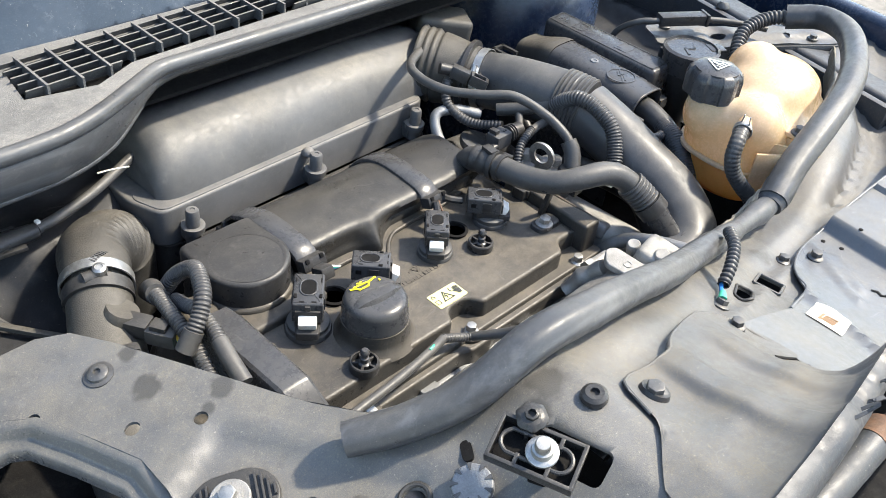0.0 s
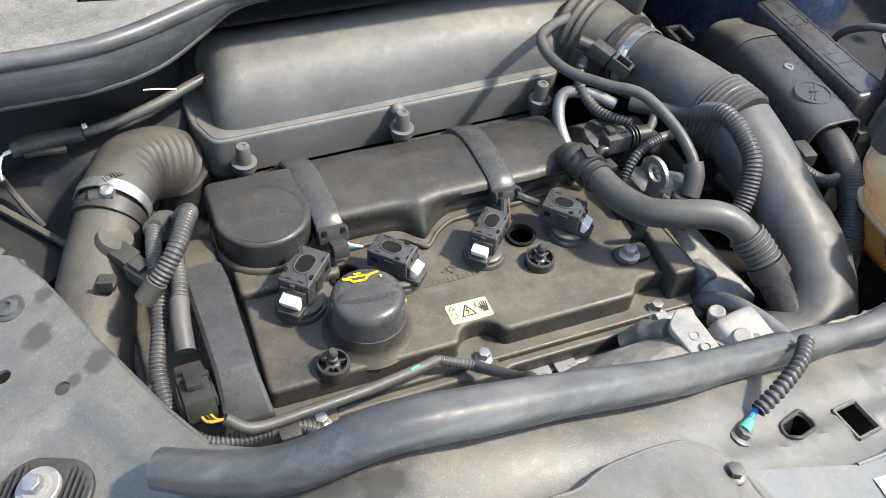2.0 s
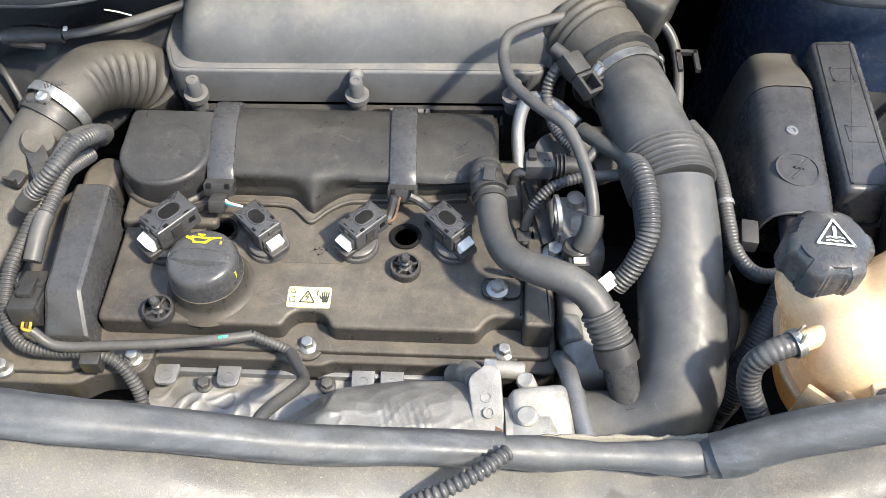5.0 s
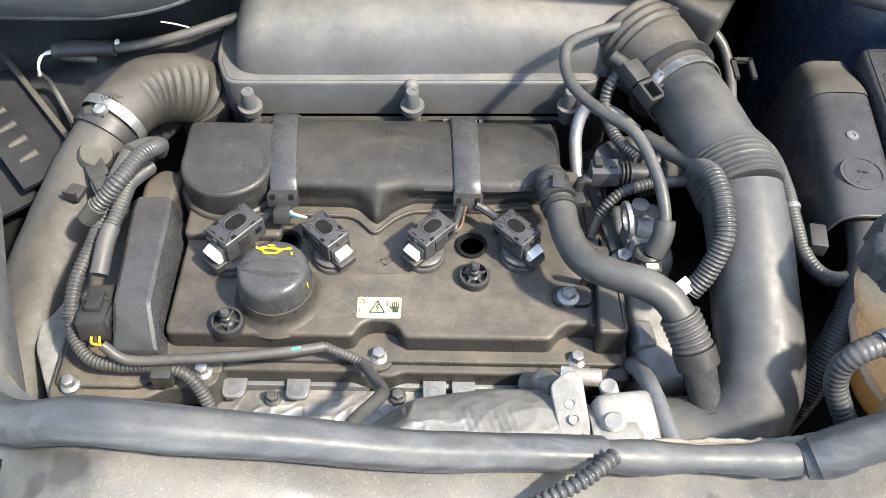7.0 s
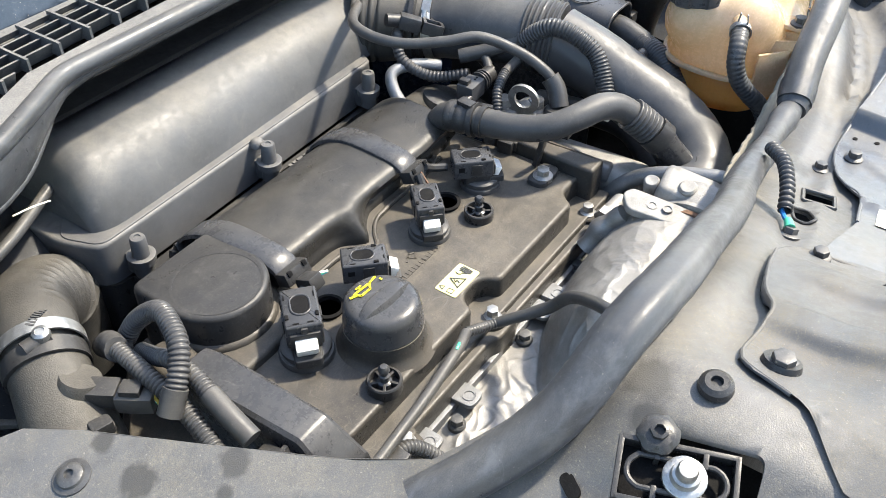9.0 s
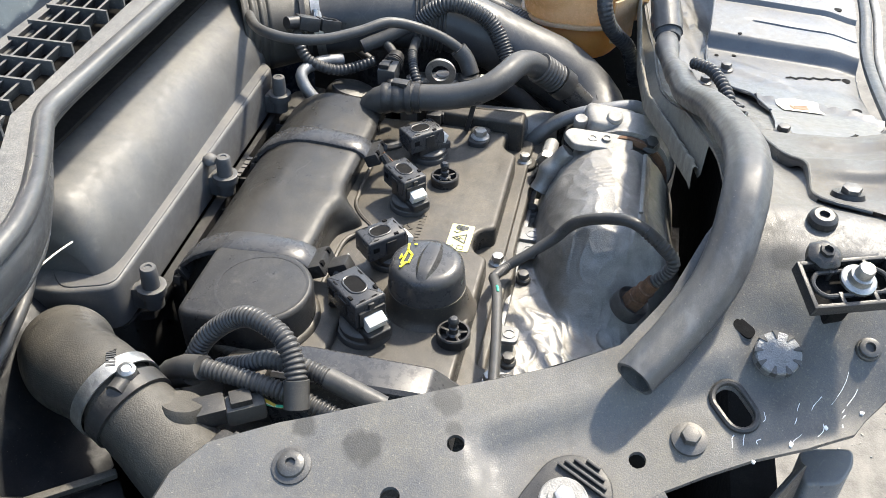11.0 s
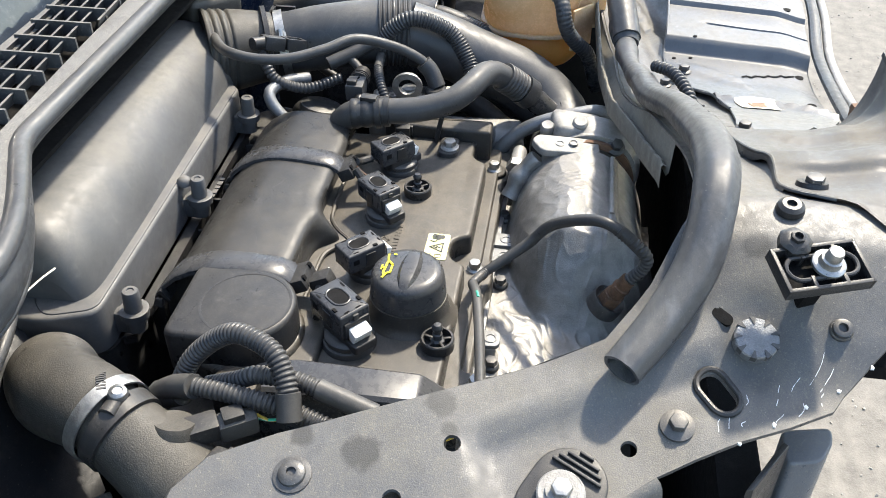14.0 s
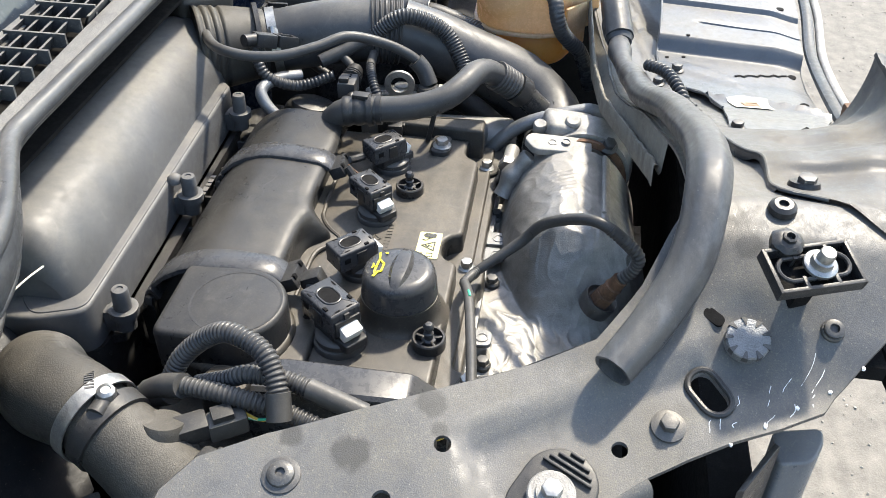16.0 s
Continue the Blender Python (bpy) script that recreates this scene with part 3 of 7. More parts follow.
def plate_edge():
    """The raised plate's outline, with scallops round the front bolts and the bracket bolt."""
    pts = [(-0.172, 0.006), (-0.020, 0.006), (-0.016, 0.016), (-0.008, 0.0215), (0.008, 0.0215), (0.016, 0.016), (0.020, 0.006), (0.140, 0.006),
           (0.146, 0.016), (0.153, 0.021), (0.172, 0.021), (0.178, 0.019), (0.180, 0.10), (0.176, 0.19), (-0.168, 0.19)]
    return rounded(pts, 0.007, 4)


part("main_plate", prism(plate_edge(), 0.832, TOP, bevel=0.004, seg=4), M_cover, COVER)
# right-hand end ridge
part("end_ridge", prism(rounded([(0.176, 0.006), (0.2, 0.006), (0.2, 0.10), (0.192, 0.12), (0.180, 0.10)], 0.004), 0.830, 0.868, bevel=0.0036, seg=4), M_cover, COVER)
# left-hand timing end bar
bar = bmesh.new()
rows = []
for y, top, left, right in ((-0.0125, 0.8560, -0.2085, -0.1715), (-0.0115, 0.8585, -0.2085, -0.1715), (0.0140, 0.8820, -0.2080, -0.1765), (0.0175, 0.8838, -0.2080, -0.1768), (0.060, 0.8850, -0.2100, -0.1775), (0.105, 0.8860, -0.2125, -0.1780), (0.122, 0.8845, -0.2125, -0.1800), (0.128, 0.8780, -0.2100, -0.1830)):
    rows.append([bar.verts.new((x, y, z)) for x, z in ((left - 0.0015, 0.826), (left, top - 0.006), (left + 0.0012, top - 0.0022), (left + 0.004, top), ((left + right) / 2, top + 0.0006), (right - 0.004, top), (right - 0.0012, top - 0.0022), (right, top - 0.006), (right + 0.003, 0.826))])
for a, b in zip(rows, rows[1:]):
    for i in range(8):
        bar.faces.new((a[i], b[i], b[i + 1], a[i + 1]))
bar.faces.new(rows[0])
bar.faces.new(rows[-1][::-1])
part("timing_end_bar", bar, M_gloss, COVER, "smooth raised black plastic bar", angle=28)
part("bar_boss", prism(rounded([(-0.212, 0.122), (-0.184, 0.122), (-0.178, 0.160), (-0.200, 0.168), (-0.214, 0.150)], 0.010), 0.828, 0.874, bevel=0.006), M_cover, COVER)
part("plate_step", prism(rounded([(-0.172, 0.10), (-0.088, 0.10), (-0.088, 0.2), (-0.172, 0.2)], 0.006), 0.84, 0.863, bevel=0.004), M_cover, COVER)


def chamber_foot(x):
    """How far forward the breather chamber's foot reaches along the engine."""
    return 0.1375 - 0.0185 * math.exp(-(abs(x + 0.007) / 0.0125) ** 1.7) + 0.006 * soft(x, 0.006, 0.03) + 0.004 * soft(x, 0.09, 0.125)


chamber = bmesh.new()
rows = []
xs = [-0.094 + 0.249 * i / 130 for i in range(131)]
for x in xs:
    yb = chamber_foot(x)
    ye = 0.1425 + 0.003 * soft(x, 0.10, 0.14) - 0.25 * max(0, 0.1375 - yb)
    sag = 0.012 * (1 - soft(x, -0.094, -0.089)) + 0.012 * soft(x, 0.149, 0.155)
    line = [(yb - 0.001, 0.846), (yb, 0.8600), (yb + 0.0008, 0.8640), (yb + 0.0026, 0.8668)]
    for t in (0.25, 0.5, 0.75):
        line.append((yb + 0.0026 + (ye - 0.0045 - yb - 0.0026) * t, 0.8668 + (0.8815 - 0.8668) * t))
    line += [(ye - 0.0045, 0.8815), (ye - 0.0025, 0.8848), (ye, 0.8868), (ye + 0.004, 0.8882), (ye + 0.010, 0.8892), (0.172, 0.8915), (0.188, 0.8925), (0.200, 0.8915), (0.212, 0.8875), (0.224, 0.880), (0.235, 0.869), (0.243, 0.856), (0.245, 0.81)]
    rows.append([chamber.verts.new((x, y, z - (sag if z > 0.86 else 0) + 0.0004 * noise.noise(Vector((x * 40, y * 40, 3))))) for y, z in line])
for a, b in zip(rows, rows[1:]):
    for i in range(len(a) - 1):
        chamber.faces.new((a[i], b[i], b[i + 1], a[i + 1]))
chamber.faces.new(rows[0])
chamber.faces.new(rows[-1][::-1])
part("breather_chamber", chamber, M_chamber, COVER, "rounded dusty chamber along the rear edge", angle=60)
# ledge and lip bead that run in front of the chamber
ledge = []
for i in range(61):
    x = -0.088 + 0.216 * i / 60
    ledge.append((x, chamber_foot(x + 0.001) - 0.0105 + 0.002 * soft(x, 0.03, 0.05)))
part("chamber_ledge", prism(ledge + [(0.128, 0.165), (-0.088, 0.165)], 0.850, 0.8580, bevel=0.0012, seg=2), M_cover, COVER)
part("chamber_bead", tube([(x, y + 0.0012, 0.8578) for x, y in ledge], 0.0020, n=8, step=0.003), M_cover, COVER)
# round lid at the rear corner
disc = bmesh.new()
outline = [(-0.178, 0.206), (-0.099, 0.206)] + [(-0.138 + 0.0405 * math.cos(a), 0.158 + 0.0405 * math.sin(a)) for a in [radians(10 - 200 * q / 22) for q in range(23)]]
prism(rounded(outline, [0.009, 0.009] + [0.002] * 23, 3), 0.838, 0.8945, bevel=0.0045, seg=4, bm=disc)
part("round_lid", disc, M_black, COVER, "flat black round lid with scuffs")
part("lid_groove", lathe([(0.034, 0), (0.0345, 0.0012), (0.0325, 0.0012), (0.0325, 0)], at=(-0.138, 0.155, 0.8935), n=40), M_black, COVER)
part("lid_base", prism(rounded(circle(-0.138, 0.160, 0.046, 30) , 0.001, 1), 0.832, 0.868, bevel=0.005), M_cover, COVER)
# bolts along the rim
for at in ((0, 0, 0.832), (0.162, 0, 0.832), (-0.140, -0.018, 0.834), (-0.243, -0.031, 0.833)):
    bolt(COVER, at, 0.0052, 0.010, M_zinc)
for x in (0.0, 0.162):
    part("bolt_boss", lathe([(0.0125, 0.800), (0.0125, 0.832), (0.0115, 0.833), (0, 0.833)], at=(x, 0, 0), n=24), M_cover, COVER)
part("bolt_boss", lathe([(0.013, 0.800), (0.013, 0.832), (0.012, 0.833), (0, 0.833)], at=(-0.140, -0.018, 0), n=24), M_cover, COVER)
# coil wells without coils
for x, y in ((0.076, 0.098), (-0.084, 0.098)):
    hb = lathe([(0.0125, 0), (0.0135, 0.003), (0.0105, 0.0034), (0.0095, -0.001), (0.0095, -0.0004), (0, -0.0004)], at=(x, y, TOP), n=28)
    part("well_hole", hb, M_dark, COVER, "dark open hole")
# raised maker's mark as plain bars
part("raised_lettering", text_bars([0.0035] * 7 + [0.0001] + [0.0035] * 5, 0.005, 0.0008, (-0.026, 0.068), 0, TOP - 0.0002), M_cover, COVER)
mark = strip([(-0.006, 0.080, TOP), (0.002, 0.084, TOP), (0.008, 0.082, TOP), (0.002, 0.077, TOP), (-0.002, 0.083, TOP)], 0.0016, 0.0006)
part("raised_emblem", mark, M_cover, COVER)

# warning label on the plate
LABEL = thing("warning_label", (0.0, 0.033, TOP + 0.0005), "yellow warning sticker with triangle and hand symbols on the cover", "sticker")
part("sticker", prism(rounded([(-0.0185, 0.0235), (0.0175, 0.0235), (0.0175, 0.0435), (-0.0185, 0.0435)], 0.002), TOP - 0.0005, TOP + 0.0006), M_label, LABEL)
zl = TOP + 0.0008
part("triangle", strip([(-0.0080, 0.0285, zl), (0.0040, 0.0285, zl), (-0.0020, 0.0395, zl), (-0.0080, 0.0285, zl)], 0.0011, 0.0002), M_ink, LABEL)
part("lightning_bolt", strip([(-0.0012, 0.0365, zl), (-0.0034, 0.0335, zl), (-0.0010, 0.0335, zl), (-0.0026, 0.0305, zl)], 0.0009, 0.0002), M_ink, LABEL)
hb = bmesh.new()
prism(rounded([(0.0105, 0.0285), (0.0150, 0.0285), (0.0158, 0.0345), (0.0098, 0.0345)], 0.001), zl, zl + 0.0002, bm=hb)
for i in range(4):
    strip([(0.0104 + i * 0.0016, 0.034, zl), (0.0102 + i * 0.0018, 0.0395 - abs(i - 1.5) * 0.0008, zl)], 0.0011, 0.0002, bm=hb)
strip([(0.0098, 0.032, zl), (0.0082, 0.035, zl)], 0.0012, 0.0002, bm=hb)
strip([(0.0066, 0.0400, zl), (0.0055, 0.0375, zl), (0.0066, 0.0350, zl)], 0.0009, 0.0002, bm=hb)
part("palm_symbol", hb, M_ink, LABEL)
part("small_symbol", strip([(-0.0165, 0.0375, zl), (-0.0120, 0.0375, zl), (-0.0142, 0.0415, zl), (-0.0165, 0.0375, zl)], 0.0006, 0.0002), M_ink, LABEL)
part("small_frame", strip([(-0.0165, 0.0285, zl), (-0.0120, 0.0285, zl), (-0.0120, 0.0335, zl), (-0.0165, 0.0335, zl), (-0.0165, 0.0285, zl)], 0.0005, 0.0002), M_ink, LABEL)

# oil filler cap
CAP = thing("oil_filler_cap", (-0.084, 0.043, TOP), "black plastic oil filler cap with yellow oil can symbol", "cap")
part("filler_neck", lathe([(0.0395, TOP - 0.003), (0.0355, TOP + 0.0010), (0.0330, TOP + 0.0035), (0.0315, TOP + 0.0075), (0.0305, TOP + 0.0180), (0.028, TOP + 0.0185), (0, TOP + 0.0185)], at=(-0.084, 0.043, 0), n=48), M_cover, CAP)
part("cap_skirt", lathe([(0.0302, TOP + 0.0190), (0.0300, TOP + 0.0200), (0.0290, TOP + 0.034), (0.0278, TOP + 0.0385), (0.0250, TOP + 0.0415), (0.020, TOP + 0.0425), (0, TOP + 0.043)], at=(-0.084, 0.043, 0), n=48), M_gloss, CAP)
grip = bmesh.new()
gr = []
for i in range(21):
    u = -1 + 2 * i / 20
    half = 0.0262
    x = u * half
    w = 0.0045 + 0.0055 * (1 - u * u)
    top = 0.0470 - 0.0065 * u ** 4
    gr.append([grip.verts.new((x, y, z)) for y, z in ((-w - 0.003, 0.036), (-w, top - 0.006), (-w * 0.55, top - 0.0008), (0, top), (w * 0.55, top - 0.0008), (w, top - 0.006), (w + 0.003, 0.036))])
for a, b in zip(gr, gr[1:]):
    for i in range(6):
        grip.faces.new((a[i], b[i], b[i + 1], a[i + 1]))
grip.faces.new(gr[0])
grip.faces.new(gr[-1][::-1])
grip.transform(pose(-0.084, 0.041, TOP, 0, 0, -3))
part("grip_ridge", grip, M_gloss, CAP)
zc = TOP + 0.0432
sym = strip([(-0.011, 0.0170, zc), (-0.0085, 0.0120, zc), (0.0010, 0.0120, zc), (0.0055, 0.0165, zc), (0.0125, 0.0178, zc)], 0.0016, 0.0005)
strip([(-0.0095, 0.0170, zc), (0.0035, 0.0165, zc)], 0.0016, 0.0005, bm=sym)
strip([(-0.0035, 0.0170, zc), (-0.0035, 0.0195, zc)], 0.0014, 0.0005, bm=sym)
strip([(-0.0058, 0.0196, zc), (-0.0010, 0.0196, zc)], 0.0012, 0.0005, bm=sym)
strip([(-0.0150, 0.0165, zc), (-0.0110, 0.0150, zc)], 0.0018, 0.0005, bm=sym)
strip([(0.0138, 0.0135, zc), (0.0138, 0.0122, zc)], 0.0015, 0.0005, bm=sym)
sym.transform(pose(-0.084, 0.043, 0, 0, 0, -3))
part("oil_can_symbol", sym, M_yellowink, CAP, "yellow printed oil can symbol")
part("index_mark", box((0.0012, 0.0012, 0.007), (-0.0565, 0.034, TOP + 0.030), bevel=0), M_yellowink, CAP)

# rubber mounting studs for the missing trim
stud = thing("mounting_stud", (0, 0, 0), "black ball stud in a spoked rubber ring on the cover", "stud", "mounting studs")
part("ring", lathe([(0.0130, 0), (0.0130, 0.0085), (0.0122, 0.0095), (0.0108, 0.0095), (0.0104, 0.003), (0, 0.003)], n=32), M_black, stud)
for q in range(5):
    part("spoke", box((0.0075, 0.0022, 0.0045), (0.0072 * math.cos(q * 1.2566), 0.0072 * math.sin(q * 1.2566), 0.0060), (0, 0, math.degrees(q * 1.2566)), 0.0006), M_black, stud)
part("ball_pin", lathe([(0.0058, 0.002), (0.0055, 0.0075), (0.0036, 0.0085), (0.0034, 0.012), (0.0040, 0.0125), (0.0040, 0.0135), (0.0028, 0.0145), (0.0030, 0.0165), (0.0042, 0.0185), (0.0042, 0.0205), (0.0026, 0.0228), (0, 0.0233)], n=18), M_gloss, stud)
stud.matrix_basis = pose(-0.121, 0.014, TOP - 0.001)
copy_thing(stud, pose(0.0775, 0.064, TOP - 0.001, 0, 0, 20))

# ignition coils
coil = thing("ignition_coil", (0, 0, 0), "black ignition coil with white plug lock in a rubber boot", "ignition coil", "ignition coils")
part("boot", lathe([(0.0240, -0.001), (0.0240, 0.0035), (0.0230, 0.0055), (0.0210, 0.0060), (0.0205, 0.0080), (0.0218, 0.0090), (0.0218, 0.0118), (0.0200, 0.0132), (0.0150, 0.0140), (0, 0.0140)], at=(0, 0.0035, 0), n=40), M_rubber, coil)
body = prism(rounded([(-0.0155, -0.031), (0.0155, -0.031), (0.0155, 0.016), (-0.0155, 0.016)], 0.0022), 0.0215, 0.0445, bevel=0.0025, seg=3)
part("housing", body, M_gloss, coil)
rimline = [(x, y, 0.0446) for x, y in slot(0, -0.009, 0.0075, 0.0082, 90, 10)]
part("window_rim", tube(rimline + rimline[:1], 0.0011, n=8, step=0.002), M_gloss, coil)
for dx, dy in ((-0.0125, -0.020), (0.0125, -0.020), (-0.006, 0.0125), (0.006, 0.0125)):
    part("slit", box((0.0012 if abs(dx) > 0.01 else 0.005, 0.006 if abs(dx) > 0.01 else 0.0012, 0.0006), (dx, dy, 0.0447), bevel=0), M_dark, coil)
part("window_inset", prism(slot(0, -0.009, 0.0075, 0.0076, 90, 10), 0.0435, 0.0448), M_dark, coil, "dark oval window")
for x in (-0.0125, 0.0125):
    part("catch", box((0.003, 0.005, 0.0022), (x, 0.004, 0.0447), bevel=0.0005), M_dark, coil)
for sx in (-1, 1):
    part("side_rib", box((0.0016, 0.012, 0.015), (sx * 0.0158, -0.004, 0.032), bevel=0.0005), M_black, coil)
    part("side_window", box((0.0012, 0.007, 0.006), (sx * 0.0156, -0.022, 0.034), bevel=0.0003), M_dark, coil)
part("latch", box((0.0055, 0.003, 0.010), (0, 0.0165, 0.037), bevel=0.0008), M_black, coil)
part("latch_frame", prism([(-0.0125, 0.0155), (0.0125, 0.0155), (0.0125, 0.0185), (-0.0125, 0.0185)], 0.022, 0.0365, bevel=0.0008), M_black, coil)
part("plug_lock", box((0.0185, 0.0120, 0.0125), (0, 0.0200, 0.0240), (-24, 0, 0), 0.0018), M_white, coil, "white plastic plug lock")
part("plug_collar", prism(rounded([(-0.0125, 0.012), (0.0125, 0.012), (0.0115, 0.030), (-0.0115, 0.030)], 0.003), 0.0100, 0.0180, bevel=0.0015), M_black, coil)
part("neck", prism(rounded([(-0.0135, -0.018), (0.0135, -0.018), (0.0135, 0.014), (-0.0135, 0.014)], 0.004), 0.0115, 0.0225), M_black, coil)
coil_spots = [(-0.1255, 0.0835, 139), (-0.0435, 0.0855, -135), (0.0370, 0.0885, 136), (0.1160, 0.0905, -136)]
shrink = Matrix.Scale(0.87, 4)
coil.matrix_basis = pose(coil_spots[0][0], coil_spots[0][1], TOP, 0, 0, coil_spots[0][2]) @ shrink
for x, y, a in coil_spots[1:]:
    copy_thing(coil, pose(x, y, TOP, 0, 0, a) @ shrink)


def strap(x, x2, label):
    """A flat cable duct that lies over the chamber from its rear edge to the coil plugs."""
    s = thing("cable_duct", (x, 0.18, 0.89), label, "cable duct", "cable ducts")
    bm = bmesh.new()
    rows = []
    w = 0.0115
    for y, z in ((0.250, 0.850), (0.246, 0.862), (0.238, 0.873), (0.226, 0.8845), (0.213, 0.8912), (0.199, 0.8950), (0.187, 0.8958), (0.172, 0.8950), (0.156, 0.8930), (0.144, 0.8910), (0.136, 0.8865), (0.131, 0.8810)):
        t = (0.250 - y) / 0.119
        xx = x + (x2 - x) * t
        ww = w * (0.8 if y > 0.235 else 1)
        rows.append([bm.verts.new((xx + dx * ww, y, z + dz)) for dx, dz in ((-1.05, -0.005), (-1, -0.0012), (-0.85, 0), (0.85, 0), (1, -0.0012), (1.05, -0.005))])
    for a, b in zip(rows, rows[1:]):
        for i in range(5):
            bm.faces.new((a[i], a[i + 1], b[i + 1], b[i]))
    bm.faces.new(rows[0])
    bm.faces.new(rows[-1][::-1])
    part("duct", bm, M_gloss, s)
    part("cable_tie", box((0.024, 0.004, 0.012), (x, 0.237, 0.864), (-35, 0, 0), 0.001), M_black, s)
    part("tie_head", box((0.006, 0.006, 0.007), (x - 0.014, 0.240, 0.860), (0, 20, 0), 0.001), M_black, s)
    part("end_clip", box((0.026, 0.014, 0.012), (x2, 0.128, 0.880), (-25, 0, 0), 0.002), M_black, s)
    for dx in (-0.008, 0.008):
        part("clip_window", box((0.004, 0.003, 0.004), (x2 + dx, 0.1235, 0.8865), (-25, 0, 0), 0.0005), M_dark, s)
    return s


duct_a = strap(-0.097, -0.087, "flat black cable duct strapped over the cover")
part("connector", box((0.014, 0.018, 0.012), (-0.086, 0.112, 0.878), (-25, 0, 0), 0.002), M_black, duct_a)
for i, m in enumerate((M_blue, M_green, M_white)):
    part("wire", tube([(-0.083 + 0.002 * i, 0.112, 0.882), (-0.078 + 0.001 * i, 0.110, 0.879 + 0.001 * i), (-0.066, 0.112, 0.874)], 0.0011, n=6, step=0.003), m, duct_a)
part("loom", tube([(-0.092, 0.112, 0.876), (-0.105, 0.112, 0.870), (-0.118, 0.108, 0.868)], 0.004, n=8, step=0.003), M_black, duct_a)
duct_b = strap(0.067, 0.072, "flat black cable duct crossing the rear chamber")
part("loom", tube([(0.066, 0.120, 0.884), (0.062, 0.110, 0.872), (0.060, 0.103, 0.868)], 0.0038, n=8, step=0.003), M_black, duct_b)
part("loom", tube([(0.078, 0.122, 0.884), (0.088, 0.120, 0.878), (0.098, 0.112, 0.876)], 0.0038, n=8, step=0.003), M_black, duct_b)
part("wire", tube([(0.070, 0.120, 0.884), (0.066, 0.106, 0.873), (0.058, 0.100, 0.872)], 0.0012, n=6, step=0.003), M_rust, duct_b)

# ---- exhaust side ----
SHIELD = thing("exhaust_heat_shield", (0.03, -0.07, 0.72), "dented aluminium heat shield over the exhaust manifold", "heat shield")


def crumple(p, amount):
    """Long soft folds with a few sharp creases, as in thin foil."""
    q = Vector((p[0], p[1], 0))
    q = q + 0.010 * Vector((noise.noise(q * 34), noise.noise(q * 34 + Vector((5, 0, 0))), 0))
    turned = Vector((q.x * 0.80 + q.y * 0.60, (q.y * 0.80 - q.x * 0.60) * 1.9, 0))
    ridge = 1 - abs(noise.noise(turned * 17 + Vector((3, 7, 1)))) * 2.2
    small = 1 - abs(noise.noise(turned * 44 + Vector((1, 2, 9)))) * 2.2
    return amount * (0.8 * noise.noise(q * 16) + 0.9 * max(0, ridge) ** 3 + 0.60 * max(0, small) ** 3)


def shield_height(x, y):
    """Flat flange by the head, sunk foil skirt, and the dome over the turbine that closes towards the timing side."""
    skirt = 0.8035 - 0.10 * max(0, -0.030 - y) - 0.008 * soft(x, -0.07, -0.14)
    grow = soft(x, -0.052, 0.040)
    cy = -0.098 + 0.012 * soft(x, 0.0, 0.10)
    d = (y - cy) / (0.036 + 0.030 * grow)
    arch = math.sqrt(max(0.0, 1 - min(1, abs(d)) ** 2.3))
    dome_z = 0.786 + (0.089 + 0.002 * soft(x, 0.05, 0.14)) * arch * (0.10 + 0.90 * soft(x, -0.046, 0.034) ** 0.8)
    gap = dome_z - skirt
    k = 0.010
    blend = max(0.0, 1 - abs(gap) / k)
    z = max(dome_z, skirt) + 0.25 * k * blend * blend
    smooth_part = soft(x, 0.015, 0.06) * soft(gap, 0.004, 0.02)
    z += crumple((x, y), 0.0009 + 0.0017 * (1 - smooth_part) * soft(-y, 0.022, 0.045))
    # folded seam and embossed panel on the dome
    z += 0.0022 * (soft(y, -0.1215, -0.1195) - soft(y, -0.1150, -0.1130)) * soft(x, 0.034, 0.044)
    if 0.064 < x < 0.108 and -0.093 < y < -0.063:
        stroke = math.sin((x * 0.95 + y * 0.3) * 1150) + 0.9 * noise.noise(Vector((x * 160, y * 160, 4)))
        z += 0.0005 * soft(stroke, 0.2, 0.7) * (1 - soft(abs(y + 0.078), 0.0115, 0.014))
    return z


foil = bmesh.new()
rows = []
for i in range(221):
    x = -0.135 + 0.277 * i / 220
    row = []
    for j in range(151):
        y = -0.012 - 0.148 * j / 150
        row.append(foil.verts.new((x, y, shield_height(x, y))))
    low = row[-1].co
    row.append(foil.verts.new((x, low.y - 0.002, low.z - 0.06)))
    rows.append(row)
for a, b in zip(rows, rows[1:]):
    for j in range(len(a) - 1):
        foil.faces.new((a[j], b[j], b[j + 1], a[j + 1]))
part("dented_shell", foil, M_shield, SHIELD, "domed dented aluminium shield with foil skirt", angle=70)
strap_b = tube([(0.046 + 0.094 * k / 6, -0.1150, shield_height(0.046 + 0.094 * k / 6, -0.1150) + 0.0008) for k in range(7)], 0.0022, n=8, step=0.004, flat=0.6)
part("folded_seam", strap_b, M_shield, SHIELD)
for x, y in ((0.016, -0.022), (-0.087, -0.025), (0.117, -0.016)):
    bolt(SHIELD, (x, y, shield_height(x, y) + 0.001), 0.0052, 0.008, M_darkbolt, flange=1.35)
lugs = thing("manifold_bracket", (0.0, -0.018, 0.81), "thin steel lugs along the manifold edge", "bracket")
